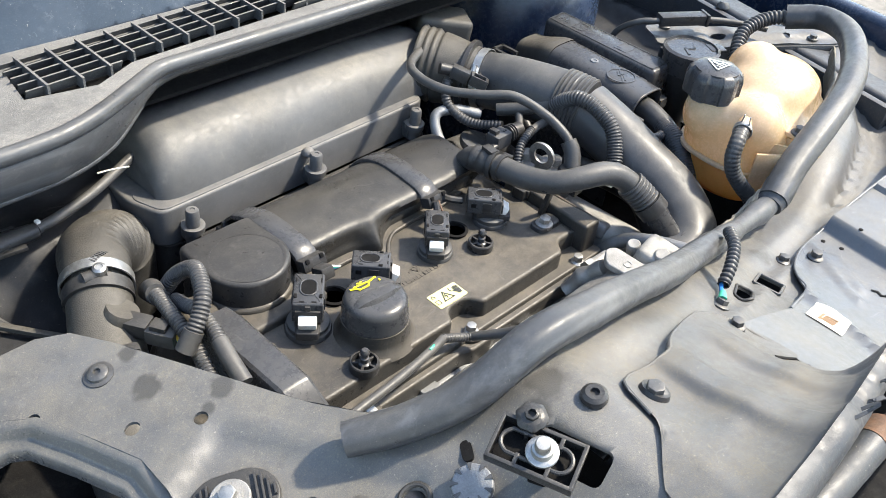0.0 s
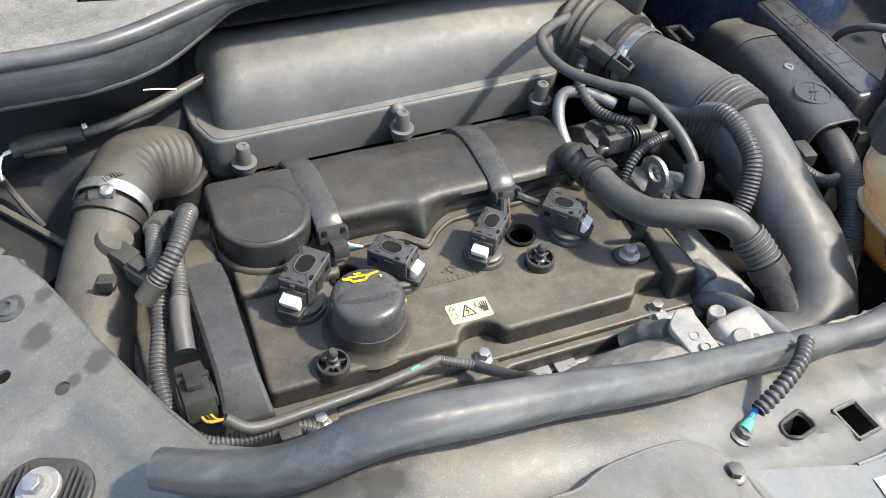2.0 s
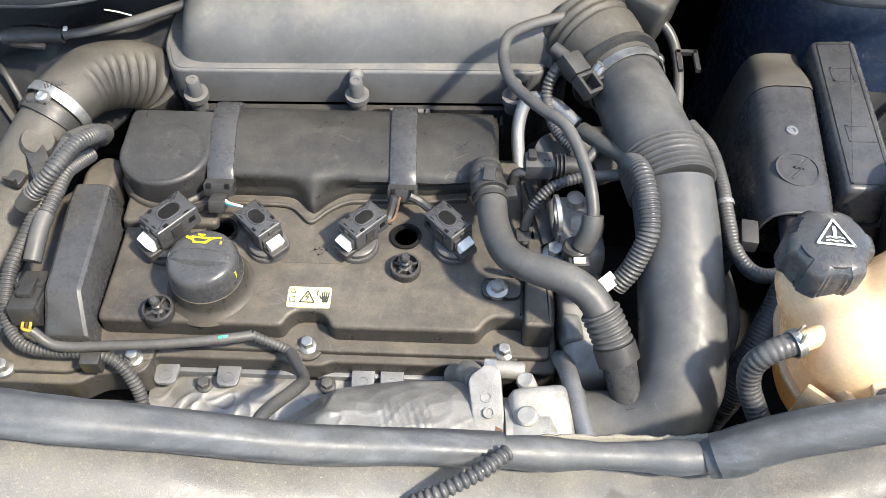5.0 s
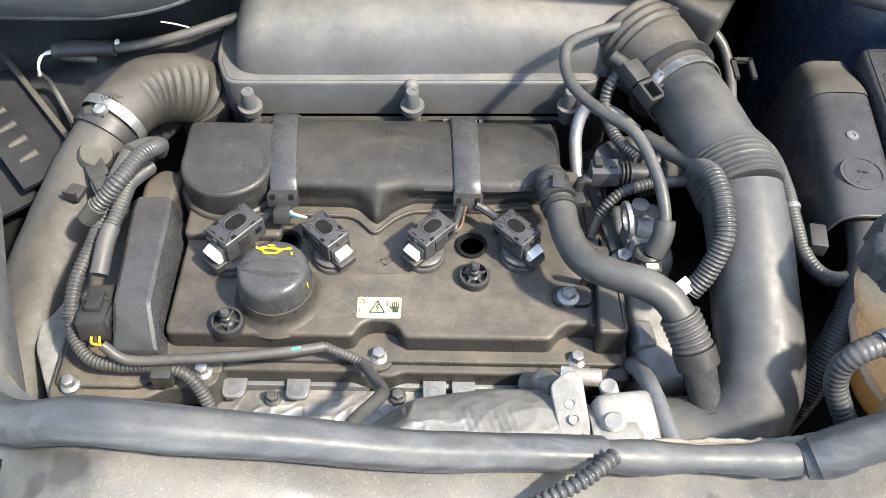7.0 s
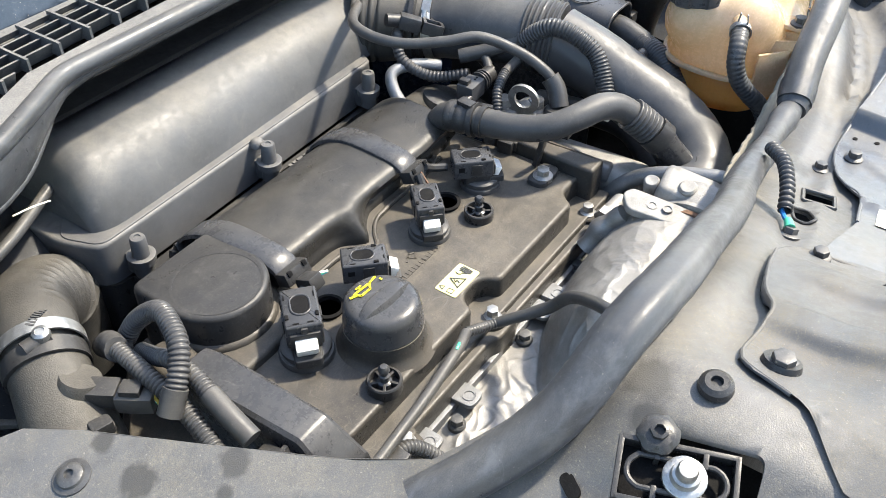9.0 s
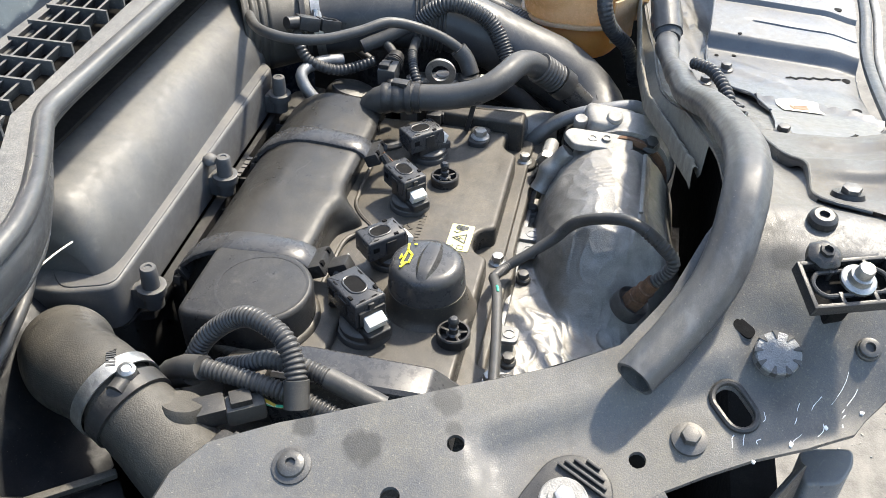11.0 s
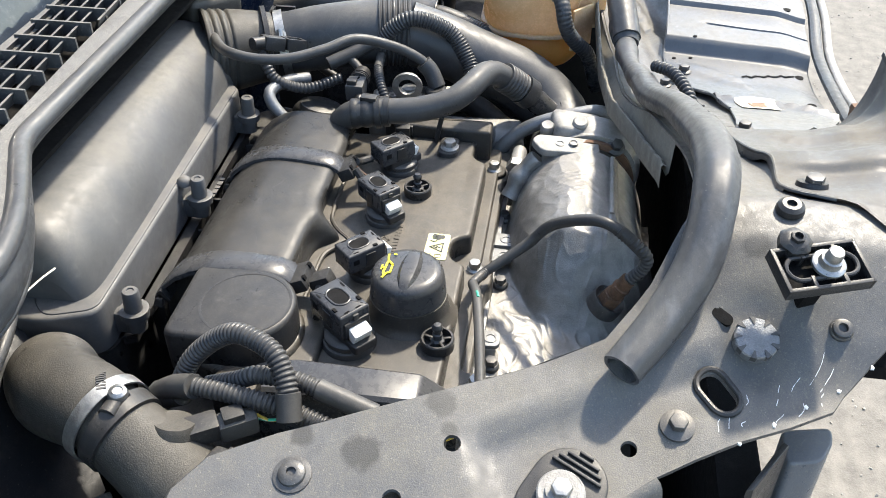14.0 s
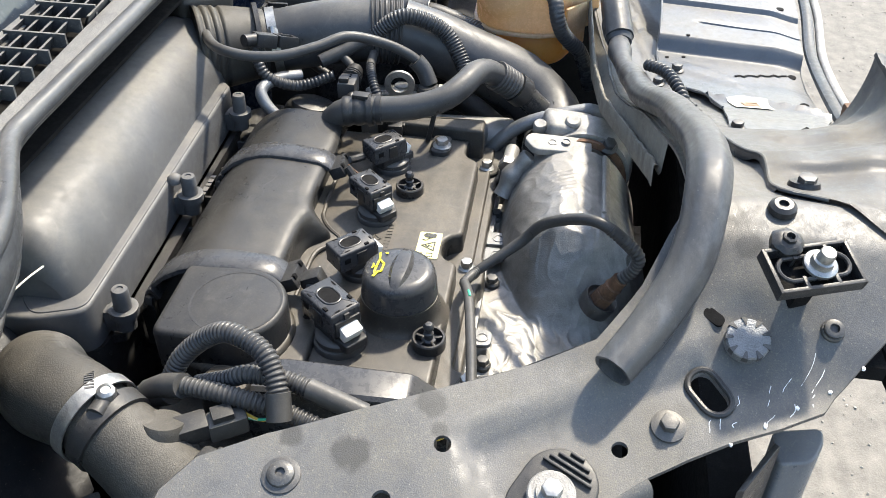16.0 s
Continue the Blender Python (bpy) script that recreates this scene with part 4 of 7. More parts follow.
for x in (-0.118, -0.066, 0.046, 0.070):
    b = prism(rounded([(x - 0.009, -0.030), (x + 0.009, -0.030), (x + 0.010, -0.008), (x - 0.010, -0.008)], 0.006), 0.812, 0.8155, bevel=0.0006)
    lathe([(0.0055, 0.8150), (0.0055, 0.8162), (0.004, 0.8162), (0.0038, 0.8148), (0, 0.8148)], at=(x, -0.022, 0), n=16, bm=b)
    part("lug", b, M_castgrey, lugs)
part("rail", box((0.33, 0.006, 0.010), (0.03, -0.013, 0.806), bevel=0.0015), M_castgrey, lugs)

TURBO = thing("turbocharger", (0.175, -0.07, 0.80), "pale cast aluminium turbocharger with rusty centre ring", "turbocharger")
part("compressor_housing", lathe([(0.020, -0.020), (0.044, -0.018), (0.050, -0.006), (0.049, 0.012), (0.040, 0.022), (0.026, 0.026), (0, 0.026)], at=(0.180, -0.096, 0.838), axis=(1, 0, 0), n=40), M_alu, TURBO)
part("centre_ring", lathe([(0.040, 0), (0.046, 0.001), (0.046, 0.006), (0.040, 0.007)], at=(0.152, -0.094, 0.834), axis=(1, 0.04, 0), n=40), M_rust, TURBO, "rusty steel band")
part("clamp_band", lathe([(0.043, 0), (0.0475, 0.0005), (0.0475, 0.0055), (0.043, 0.006)], at=(0.160, -0.095, 0.836), axis=(1, 0.04, 0), n=40), M_alu, TURBO)
plate = prism(rounded([(-0.0115, -0.034), (0.0105, -0.034), (0.0125, 0.026), (0.003, 0.032), (-0.0125, 0.022)], 0.006), -0.003, 0.004, bevel=0.0015)
plate.transform(pose(0.147, -0.068, 0.876, 4, -8, 6))
part("flange_plate", plate, M_alu, TURBO)
for x, y, z in ((0.146, -0.064, 0.8798), (0.148, -0.077, 0.8806)):
    part("plate_hole", lathe([(0.0044, 0), (0.0044, 0.0012), (0.0032, 0.0012), (0.0030, 0.0002), (0, 0.0002)], at=(x, y, z), axis=(-0.14, -0.07, 1), n=18), M_alu, TURBO)
part("volute", box((0.044, 0.052, 0.045), (0.186, -0.078, 0.862), (10, 4, 10), 0.008, 3), M_alu, TURBO)
for y, z, r in ((-0.050, 0.878, 0.007), (-0.082, 0.885, 0.008), (-0.112, 0.876, 0.006)):
    part("casting_boss", lathe([(r, -0.012), (r, 0.004), (r * 0.8, 0.006), (r * 0.5, 0.006), (0, 0.005)], at=(0.176, y, z), axis=(-0.3, 0, 1), n=18), M_alu, TURBO)
bolt(TURBO, (0.160, -0.118, 0.872), 0.0062, 0.009, M_darkbolt, (-0.5, -0.2, 0.85))
part("oil_union", lathe([(0.0072, 0), (0.0072, 0.026), (0.0062, 0.028), (0, 0.028)], at=(0.150, -0.022, 0.846), axis=(1, -0.1, 0.12), n=16), M_alu, TURBO, "short bright metal union")
nut = prism(hexagon(0.0092), -0.004, 0.005)
nut.transform(frame_to((1, -0.1, 0.12), (0.150, -0.022, 0.846)))
part("union_nut", nut, M_zinc, TURBO)
part("foil_wrap", tube([(0.122, -0.020, 0.828), (0.134, -0.030, 0.848), (0.140, -0.044, 0.866)], [0.010, 0.011, 0.009], n=16, jitter=0.35), M_shield, TURBO, "crumpled foil collar")
part("actuator", lathe([(0.010, 0), (0.012, 0.006), (0.012, 0.024), (0, 0.026)], at=(0.200, -0.092, 0.852), axis=(1, 0, 0), n=20), M_alu, TURBO)
oil = thing("oil_return_pipe", (0.21, -0.05, 0.80), "grey metal pipe bowed over the turbocharger", "pipe")
part("pipe", tube([(0.2103, 0.0164, 0.7828), (0.2084, -0.0018, 0.8287), (0.2105, -0.0304, 0.8578), (0.2155, -0.0748, 0.8732), (0.224, -0.1080, 0.8709), (0.2316, -0.1255, 0.8205)], 0.0075, n=14), M_castgrey, oil)

# oxygen sensor and its lead
O2 = thing("oxygen_sensor", (-0.02, -0.13, 0.80), "rusty oxygen sensor with black sheathed lead", "sensor")
probe, probe_foot = Vector((-0.10, -0.44, 0.89)).normalized(), Vector((-0.0255, -0.1175, 0.8360))
part("bung", lathe([(0.0150, -0.012), (0.0150, -0.001), (0.0140, 0.001), (0.0110, -0.002), (0, -0.002)], at=probe_foot, axis=probe, n=24), M_darkbolt, O2)
nut = prism(hexagon(0.0098), -0.002, 0.008, bevel=0.001)
nut.transform(frame_to(probe, probe_foot))
part("sensor_nut", nut, M_rust, O2)
part("sensor_body", lathe([(0.0074, 0.005), (0.0074, 0.017), (0.0078, 0.0175), (0.0078, 0.019), (0.0066, 0.020), (0.0066, 0.029), (0, 0.030)], at=probe_foot, axis=probe, n=20), M_rust, O2, "rust brown sensor body")
sheath = [(-0.0425, -0.003, 0.8531), (-0.0120, -0.0120, 0.8430), (0.0053, -0.0440, 0.8625), (0.0060, -0.0640, 0.8850), (-0.0110, -0.0960, 0.9060), (-0.0190, -0.1170, 0.9045), (-0.0276, -0.1395, 0.8890), (-0.0282, -0.1400, 0.8750), (-0.0280, -0.1290, 0.8590)]
part("lead", tube(sheath[:3], 0.0043, n=12, ribs=(0.0034, 0.0006)), M_corr, O2)
part("braided_lead", tube(sheath[1:7], [0.0043, 0.0050, 0.0050, 0.0050, 0.0052, 0.0052], n=12, jitter=0.06), M_rubber, O2, "cloth-taped lead")
part("lead", tube(sheath[5:], 0.0056, n=14, ribs=(0.0034, 0.0008)), M_corr, O2)
part("smooth_lead", tube([(-0.208, -0.020, 0.878), (-0.19, -0.026, 0.866), (-0.15, -0.022, 0.862), (-0.105, -0.016, 0.858), (-0.062, -0.009, 0.8565), sheath[0]], 0.0042, n=12), M_rubber, O2)
part("green_tape", tube([(-0.067, -0.0105, 0.8605), (-0.0635, -0.0098, 0.8608), (-0.060, -0.0085, 0.8600)], 0.0012, n=8, step=0.002), M_green, O2)

dip = thing("dipstick_cap", (-0.1965, -0.0575, 0.78), "yellow plastic cap of the dipstick tube", "cap")
part("tube", tube([(-0.1965, -0.0575, 0.60), (-0.1965, -0.0575, 0.800)], 0.007, n=12), M_darkbolt, dip)
part("cap", lathe([(0.0090, 0.796), (0.0104, 0.800), (0.0104, 0.806), (0.0092, 0.808), (0.0092, 0.811), (0.0106, 0.812), (0.0104, 0.818), (0.0080, 0.820), (0.0060, 0.8195), (0, 0.8195)], at=(-0.1965, -0.0555, 0), n=24), M_yellow, dip, "bright yellow round cap")
brk = thing("engine_bracket", (-0.16, -0.05, 0.78), "dark pressed steel bracket below the valve cover", "bracket")
part("plate", sheet(rounded([(-0.19, -0.035), (-0.13, -0.035), (-0.115, -0.07), (-0.135, -0.085), (-0.18, -0.075)], 0.01), lambda x, y: 0.79 + 0.1 * (y + 0.05), 0.003, 0.01, [circle(-0.128, -0.068, 0.005, 14)]), M_darkbolt, brk)

# ---- airbox ----
AIR = thing("air_filter_box", (0.04, 0.33, 0.80), "large dusty dark grey plastic air filter box", "air filter box")
lid = bmesh.new()
lid_prof = [(0.2735, 0.884), (0.2755, 0.896), (0.2790, 0.908), (0.284, 0.919), (0.292, 0.9295), (0.303, 0.938), (0.318, 0.9435), (0.335, 0.9455), (0.352, 0.943), (0.370, 0.935), (0.386, 0.921), (0.395, 0.905), (0.398, 0.88)]
rows = []
for i in range(81):
    u = i / 80
    x = -0.150 + 0.430 * (0.5 - 0.5 * math.cos(math.pi * u))
    d = min((x + 0.152) / 0.034, (0.280 - x) / 0.060, 1.0)
    e = max(0.0, 1 - (1 - d) ** 2.6) ** 0.45
    row = []
    for y, z in lid_prof:
        yy = 0.340 + (y - 0.340) * (0.72 + 0.28 * e) + 0.012 * soft(x, -0.15, 0.24)
        zz = 0.884 + (z - 0.884) * (0.10 + 0.90 * e) * (1 - 0.14 * soft(x, 0.10, 0.26))
        row.append(lid.verts.new((x, yy, zz)))
    rows.append(row)
for a, b in zip(rows, rows[1:]):
    for j in range(len(lid_prof) - 1):
        lid.faces.new((a[j], b[j], b[j + 1], a[j + 1]))
lid.faces.new(rows[0])
lid.faces.new(rows[-1][::-1])
part("lid", lid, M_airbox, AIR, "smooth dusty rounded lid")
part("ledge", prism(rounded([(-0.158, 0.264), (0.198, 0.274), (0.204, 0.30), (0.235, 0.33), (0.235, 0.44), (-0.172, 0.44), (-0.172, 0.30)], 0.012), 0.846, 0.887, bevel=0.0035, seg=3), M_airbox, AIR)
part("dusty_rim", prism(rounded([(-0.155, 0.2665), (0.197, 0.2765), (0.202, 0.302), (0.200, 0.32), (-0.150, 0.32), (-0.168, 0.302)], 0.010), 0.886, 0.8880, bevel=0.0008), M_airbox, AIR, "rim covered in pale dust")
part("lower_shell", prism(rounded([(-0.156, 0.262), (0.20, 0.272), (0.23, 0.33), (0.23, 0.43), (-0.168, 0.43), (-0.168, 0.30)], 0.012), 0.70, 0.8445), M_black, AIR)
part("lower_lip", prism(rounded([(-0.135, 0.253), (0.03, 0.258), (0.035, 0.262), (0.195, 0.266), (0.2, 0.29), (-0.15, 0.29)], 0.003), 0.836, 0.8445), M_black, AIR)
for x, y in ((-0.134, 0.249), (0.020, 0.254), (0.170, 0.258)):
    b = lathe([(0.0080, -0.028), (0.0080, -0.016), (0.0112, -0.015), (0.0116, -0.008), (0.0105, -0.0075), (0.0070, -0.008), (0.0064, 0.009), (0.0056, 0.0105), (0.0030, 0.0107), (0.0026, 0.0097), (0, 0.0097)], at=(x, y, 0.880), axis=(0, -0.05, 1), n=24)
    part("screw_boss", b, M_airbox, AIR)
    part("boss_web", box((0.011, 0.018, 0.020), (x, y + 0.010, 0.859), bevel=0.003), M_airbox, AIR)
part("screw_tab", lathe([(0.007, 0), (0.0065, 0.004), (0.0035, 0.007), (0, 0.0075)], at=(0.019, 0.266, 0.884), n=16), M_airbox, AIR)
for i in range(6):
    part("rib", box((0.003, 0.012, 0.05), (-0.09 + 0.05 * i, 0.256, 0.815), bevel=0.0006), M_black, AIR)
part("stamped_number", text_bars([0.004, 0.004, 0.007, 0.004, 0.006, 0.004], 0.005, 0.002, (0.05, 0.2585), 0, 0.8443), M_airbox, AIR)

# outlet neck, clamp and the big intake pipe
INTAKE = thing("intake_pipe", (0.28, 0.08, 0.75), "large satin black plastic intake pipe with corrugated joint", "intake pipe")
outlet = [(0.232, 0.322, 0.905), (0.252, 0.288, 0.903), (0.2665, 0.257, 0.902)]
part("outlet_neck", tube(outlet, [0.047, 0.042, 0.036], n=32, ribs=(0.009, 0.0022, 0.0, 0.40)), M_elbow, INTAKE)
part("neck_flange", lathe([(0.036, 0), (0.044, 0.001), (0.044, 0.006), (0.036, 0.007)], at=(0.2610, 0.2665, 0.902), axis=(0.4, -0.9, 0), n=32), M_black, INTAKE)
part("flange_ear", lathe([(0.010, 0), (0.010, 0.006), (0.004, 0.0075), (0, 0.0075)], at=(0.3005, 0.2890, 0.8935), axis=(0.35, -0.9, 0.25), n=18), M_black, INTAKE)
bolt(INTAKE, (0.3030, 0.2835, 0.8955), 0.005, 0.005, M_zinc, (0.35, -0.9, 0.3), dome_head=True)
main = [(0.2715, 0.2460, 0.9025), (0.2769, 0.2062, 0.9107), (0.2825, 0.1679, 0.9160), (0.2900, 0.1380, 0.9170)]
part("upper_pipe", tube(main, [0.0335, 0.0345, 0.0345, 0.0345], n=36), M_satin, INTAKE)
part("corrugated_joint", tube([(0.2885, 0.1435, 0.9170), (0.2920, 0.1275, 0.9165), (0.2955, 0.1115, 0.9150)], 0.0375, n=36, ribs=(0.0048, 0.0022)), M_rubber, INTAKE)
lower = [(0.2950, 0.1140, 0.9155), (0.2983, 0.0747, 0.9020), (0.2995, 0.0306, 0.8830), (0.3002, -0.0130, 0.8644), (0.2930, -0.0440, 0.8440), (0.2701, -0.0632, 0.8310), (0.2433, -0.0645, 0.8290), (0.2120, -0.0640, 0.8290)]
part("lower_pipe", tube(lower, [0.0335, 0.0335, 0.0340, 0.0350, 0.0348, 0.034, 0.032, 0.030], n=40), M_satin, INTAKE, "swept satin black pipe")
ring = clamp_ring(INTAKE, [(0.2690, 0.2515, 0.9022), (0.2725, 0.2420, 0.9032)], 0.0358, 0.0095, screw=(-0.85, -0.2, 0.55), label="bright steel worm clamp")
clamp_ring(INTAKE, [(0.222, -0.0645, 0.829), (0.213, -0.0645, 0.829)], 0.0315, 0.008, screw=(0, 0.3, 1))

# sensor on the neck with its plug
SENS = thing("intake_sensor", (0.235, 0.246, 0.90), "black sensor plug on the intake neck", "sensor")
Sm = pose(0.229, 0.234, 0.924, 18, 12, 40)
bm = box((0.020, 0.022, 0.014), (-0.004, 0.012, 0), bevel=0.002)
tube([(-0.006, 0.022, 0), (-0.010, 0.036, -0.002)], 0.0065, n=12, step=0.004, bm=bm)
bm.transform(Sm)
part("plug", bm, M_black, SENS)
fr = bmesh.new()
for sx, sy, x, y in ((0.036, 0.0035, 0.004, -0.002), (0.036, 0.0035, 0.004, -0.020), (0.0035, 0.021, -0.013, -0.011), (0.0035, 0.021, 0.004, -0.011), (0.0035, 0.021, 0.021, -0.011), (0.014, 0.003, 0.012, -0.011)):
    box((sx, sy, 0.012), (x, y, 0.001), bevel=0.0008, bm=fr)
fr.transform(Sm)
part("frame", fr, M_black, SENS, "open ribbed plastic frame")
part("yellow_seal", box((0.006, 0.004, 0.006), (0.212, 0.247, 0.926), (0, 0, 40), 0.001), M_yellow, SENS)
part("loom", tube([(0.215, 0.250, 0.923), (0.204, 0.246, 0.916), (0.198, 0.234, 0.898), (0.206, 0.205, 0.886), (0.222, 0.170, 0.893)], 0.0058, n=12, ribs=(0.0042, 0.0008)), M_corr, SENS)

# ---- small hoses and looms at the engine's gearbox end ----
SH = thing("breather_hose", (0.2, 0.05, 0.85), "curved black rubber breather hose", "hose")
part("hose", tube([(0.1456, 0.1537, 0.8850), (0.1420, 0.1383, 0.8978), (0.1476, 0.1095, 0.8993), (0.1507, 0.0767, 0.9026), (0.1607, 0.0461, 0.9087), (0.1811, 0.0285, 0.9153), (0.2040, 0.0192, 0.9167), (0.2220, 0.0092, 0.9111), (0.2345, -0.0041, 0.8984)],
                  [0.0120, 0.0130, 0.0128, 0.0124, 0.0122, 0.0122, 0.0124, 0.0124, 0.0126], n=22), M_rubber, SH)
part("coupling", tube([(0.1428, 0.1400, 0.8970), (0.1440, 0.1290, 0.8982), (0.1462, 0.1180, 0.8988)], 0.0150, n=22, ribs=(0.011, 0.0012)), M_black, SH)
part("coupling_ring", tube([(0.1462, 0.1175, 0.8988), (0.1470, 0.1125, 0.8992)], 0.0162, n=22, step=0.0025), M_black, SH)
part("coupling_ring", tube([(0.1474, 0.1085, 0.8994), (0.1478, 0.1035, 0.8996)], 0.0148, n=22, step=0.0025), M_black, SH)
part("coupling_tab", box((0.009, 0.012, 0.006), (0.1640, 0.1140, 0.9020), (0, 0, 10), 0.001), M_black, SH)
part("coupling_catch", box((0.010, 0.016, 0.005), (0.1455, 0.1230, 0.9140), (0, 0, -6), 0.001), M_black, SH)
part("corrugated_cuff", tube([(0.2305, 0.0005, 0.9030), (0.2390, -0.0115, 0.8912), (0.2440, -0.0205, 0.8822)], 0.0158, n=24, ribs=(0.0050, 0.0018)), M_rubber, SH)
part("cuff_band", tube([(0.2425, -0.0180, 0.8850), (0.2475, -0.0275, 0.8755)], 0.0166, n=24, step=0.003), M_black, SH)
part("spigot", tube([(0.2455, -0.0235, 0.8795), (0.2520, -0.0390, 0.8620), (0.2580, -0.0560, 0.8440)], [0.0142, 0.0126, 0.0132], n=20), M_gloss, SH)
part("spigot_collar", tube([(0.2555, -0.0490, 0.8515), (0.2580, -0.0560, 0.8440)], 0.0168, n=20, step=0.003), M_gloss, SH)

CAB = thing("vacuum_cable", (0.22, 0.2, 0.92), "thin black vacuum line looped over the intake neck", "hose")
cab = [(0.3173, 0.2019, 0.840), (0.3259, 0.2581, 0.8722), (0.3247, 0.304, 0.8931), (0.3095, 0.3244, 0.9097), (0.2768, 0.3290, 0.9240), (0.2481, 0.3172, 0.9300), (0.2119, 0.3, 0.9340), (0.1801, 0.2808, 0.9391), (0.1602, 0.2599, 0.9431), (0.1559, 0.2327, 0.9418), (0.1635, 0.2032, 0.9414), (0.1852, 0.1736, 0.9432),
       (0.2078, 0.1488, 0.945), (0.2231, 0.1141, 0.9324), (0.2287, 0.0887, 0.9182), (0.228, 0.0775, 0.9078)]
part("line", tube(cab, 0.0052, n=14), M_rubber, CAB)
part("clip", box((0.026, 0.014, 0.013), (0.2560, 0.3205, 0.9340), (0, 0, 24), 0.003), M_black, CAB)
part("fitting", tube([(0.2288, 0.0840, 0.9135), (0.2278, 0.0755, 0.9040), (0.2220, 0.0680, 0.8900)], 0.0090, n=14), M_rubber, CAB)

COR = thing("wiring_conduit", (0.25, 0.1, 0.92), "black corrugated conduit bowed over the intake pipe", "conduit")
part("taped_end", tube([(0.2265, 0.1853, 0.905), (0.2444, 0.1607, 0.912), (0.2570, 0.1445, 0.918), (0.2625, 0.1335, 0.923)], [0.0066, 0.0076, 0.0072, 0.0080], n=16, jitter=0.22), M_rubber, COR, "cloth-taped end")
part("conduit", tube([(0.2605, 0.1335, 0.9240), (0.2623, 0.1154, 0.9390), (0.2643, 0.1005, 0.9450), (0.2676, 0.0797, 0.9403), (0.2684, 0.0575, 0.9265), (0.2585, 0.0408, 0.9039), (0.2473, 0.0325, 0.8881)], 0.0088, n=20, ribs=(0.0034, 0.0011)), M_corr, COR)
part("torn_tape", box((0.022, 0.012, 0.006), (0.237, 0.030, 0.893), (20, -20, 35), 0.001), M_white, COR, "torn pale masking tape")
COR2 = thing("wiring_conduit", (0.2, 0.12, 0.88), "thin corrugated conduit to the sensor plug", "conduit")
part("conduit", tube([(0.2270, 0.1316, 0.905), (0.2075, 0.1261, 0.903), (0.1939, 0.1204, 0.897), (0.1830, 0.1119, 0.885)], 0.0050, n=14, ribs=(0.0034, 0.0008)), M_corr, COR2)
part("wire_end", tube([(0.1838, 0.1128, 0.886), (0.1795, 0.1065, 0.877), (0.1775, 0.1020, 0.868)], 0.0042, n=12), M_rubber, COR2)
part("sleeve", tube([(0.272, 0.136, 0.905), (0.2250, 0.1312, 0.905)], 0.0050, n=12, step=0.006), M_rubber, COR2)
part("plug", box((0.017, 0.015, 0.022), (0.1790, 0.0970, 0.857), (0, 0, 6), 0.002), M_black, COR2)
part("plug_catch", box((0.008, 0.004, 0.010), (0.1800, 0.0890, 0.862), (0, 0, 6), 0.001), M_black, COR2)

CAM = thing("camshaft_sensor", (0.19, 0.147, 0.88), "satin black sensor connector with ridged seal rings", "sensor")
part("connector", box((0.024, 0.018, 0.017), (0.1880, 0.1465, 0.900), (0, 0, 2), 0.002), M_satin, CAM)
part("latch", box((0.007, 0.010, 0.005), (0.1820, 0.1490, 0.9105), (0, 0, 2), 0.001), M_black, CAM)
for k in range(2):
    part("latch_window", box((0.0016, 0.0016, 0.0006), (0.1930 + 0.0034 * k, 0.1450, 0.9087), bevel=0), M_dark, CAM)
for x in (0.2020, 0.2055, 0.2090):
    part("seal_ring", lathe([(0.0075, 0), (0.0102, 0.0006), (0.0102, 0.0018), (0.0075, 0.0024)], at=(x, 0.1470, 0.900), axis=(1, 0.03, 0), n=22), M_black, CAM)
part("boot", tube([(0.1990, 0.1470, 0.900), (0.2120, 0.1474, 0.900), (0.2235, 0.1478, 0.899)], [0.0074, 0.0080, 0.0086], n=18, step=0.004), M_black, CAM)
part("bracket_loop", tube([(0.1765, 0.1400, 0.897), (0.1695, 0.1400, 0.897), (0.1660, 0.1370, 0.888), (0.1665, 0.1335, 0.872)], 0.0045, n=10), M_black, CAM)
part("wire", tube([(0.2230, 0.1478, 0.899), (0.2330, 0.1560, 0.903), (0.2400, 0.1660, 0.908)], 0.0045, n=10), M_rubber, CAM)

HOUSE = thing("thermostat_housing", (0.21, 0.09, 0.80), "cast aluminium housing with a round lifting eye", "housing")
part("body", box((0.046, 0.070, 0.060), (0.222, 0.106, 0.842), (0, 0, 4), 0.012, 3), M_alu, HOUSE)
part("barrel", lathe([(0.0125, 0), (0.0132, 0.002), (0.0128, 0.020), (0.0118, 0.024), (0, 0.025)], at=(0.2170, 0.1100, 0.8660), axis=(1, -0.12, 0.0), n=28), M_alu, HOUSE)
part("lifting_eye", lathe([(0.0155, 0), (0.0155, 0.0035), (0.0090, 0.0035), (0.0090, 0), (0.0155, 0)], at=(0.2045, 0.0965, 0.899), axis=(-0.98, -0.12, -0.08), n=32), M_zinc, HOUSE, "steel lifting eye with a round hole")
part("eye_foot", box((0.0035, 0.020, 0.030), (0.2042, 0.0930, 0.8710), (0, 0, 6), 0.001), M_zinc, HOUSE)
part("foot_bracket", prism(rounded([(0.1940, 0.0700), (0.2110, 0.0680), (0.2120, 0.0860), (0.1960, 0.0880)], 0.005), 0.862, 0.868, bevel=0.001), M_darkbolt, HOUSE)
bolt(HOUSE, (0.2025, 0.0775, 0.867), 0.0068, 0.010, M_zinc)
part("lower_body", box((0.040, 0.110, 0.10), (0.229, 0.03, 0.796), (0, 0, 3), 0.012, 3), M_alu, HOUSE)
part("side_lug", box((0.018, 0.026, 0.018), (0.216, 0.018, 0.842), (0, 15, 8), 0.006, 3), M_castgrey, HOUSE)
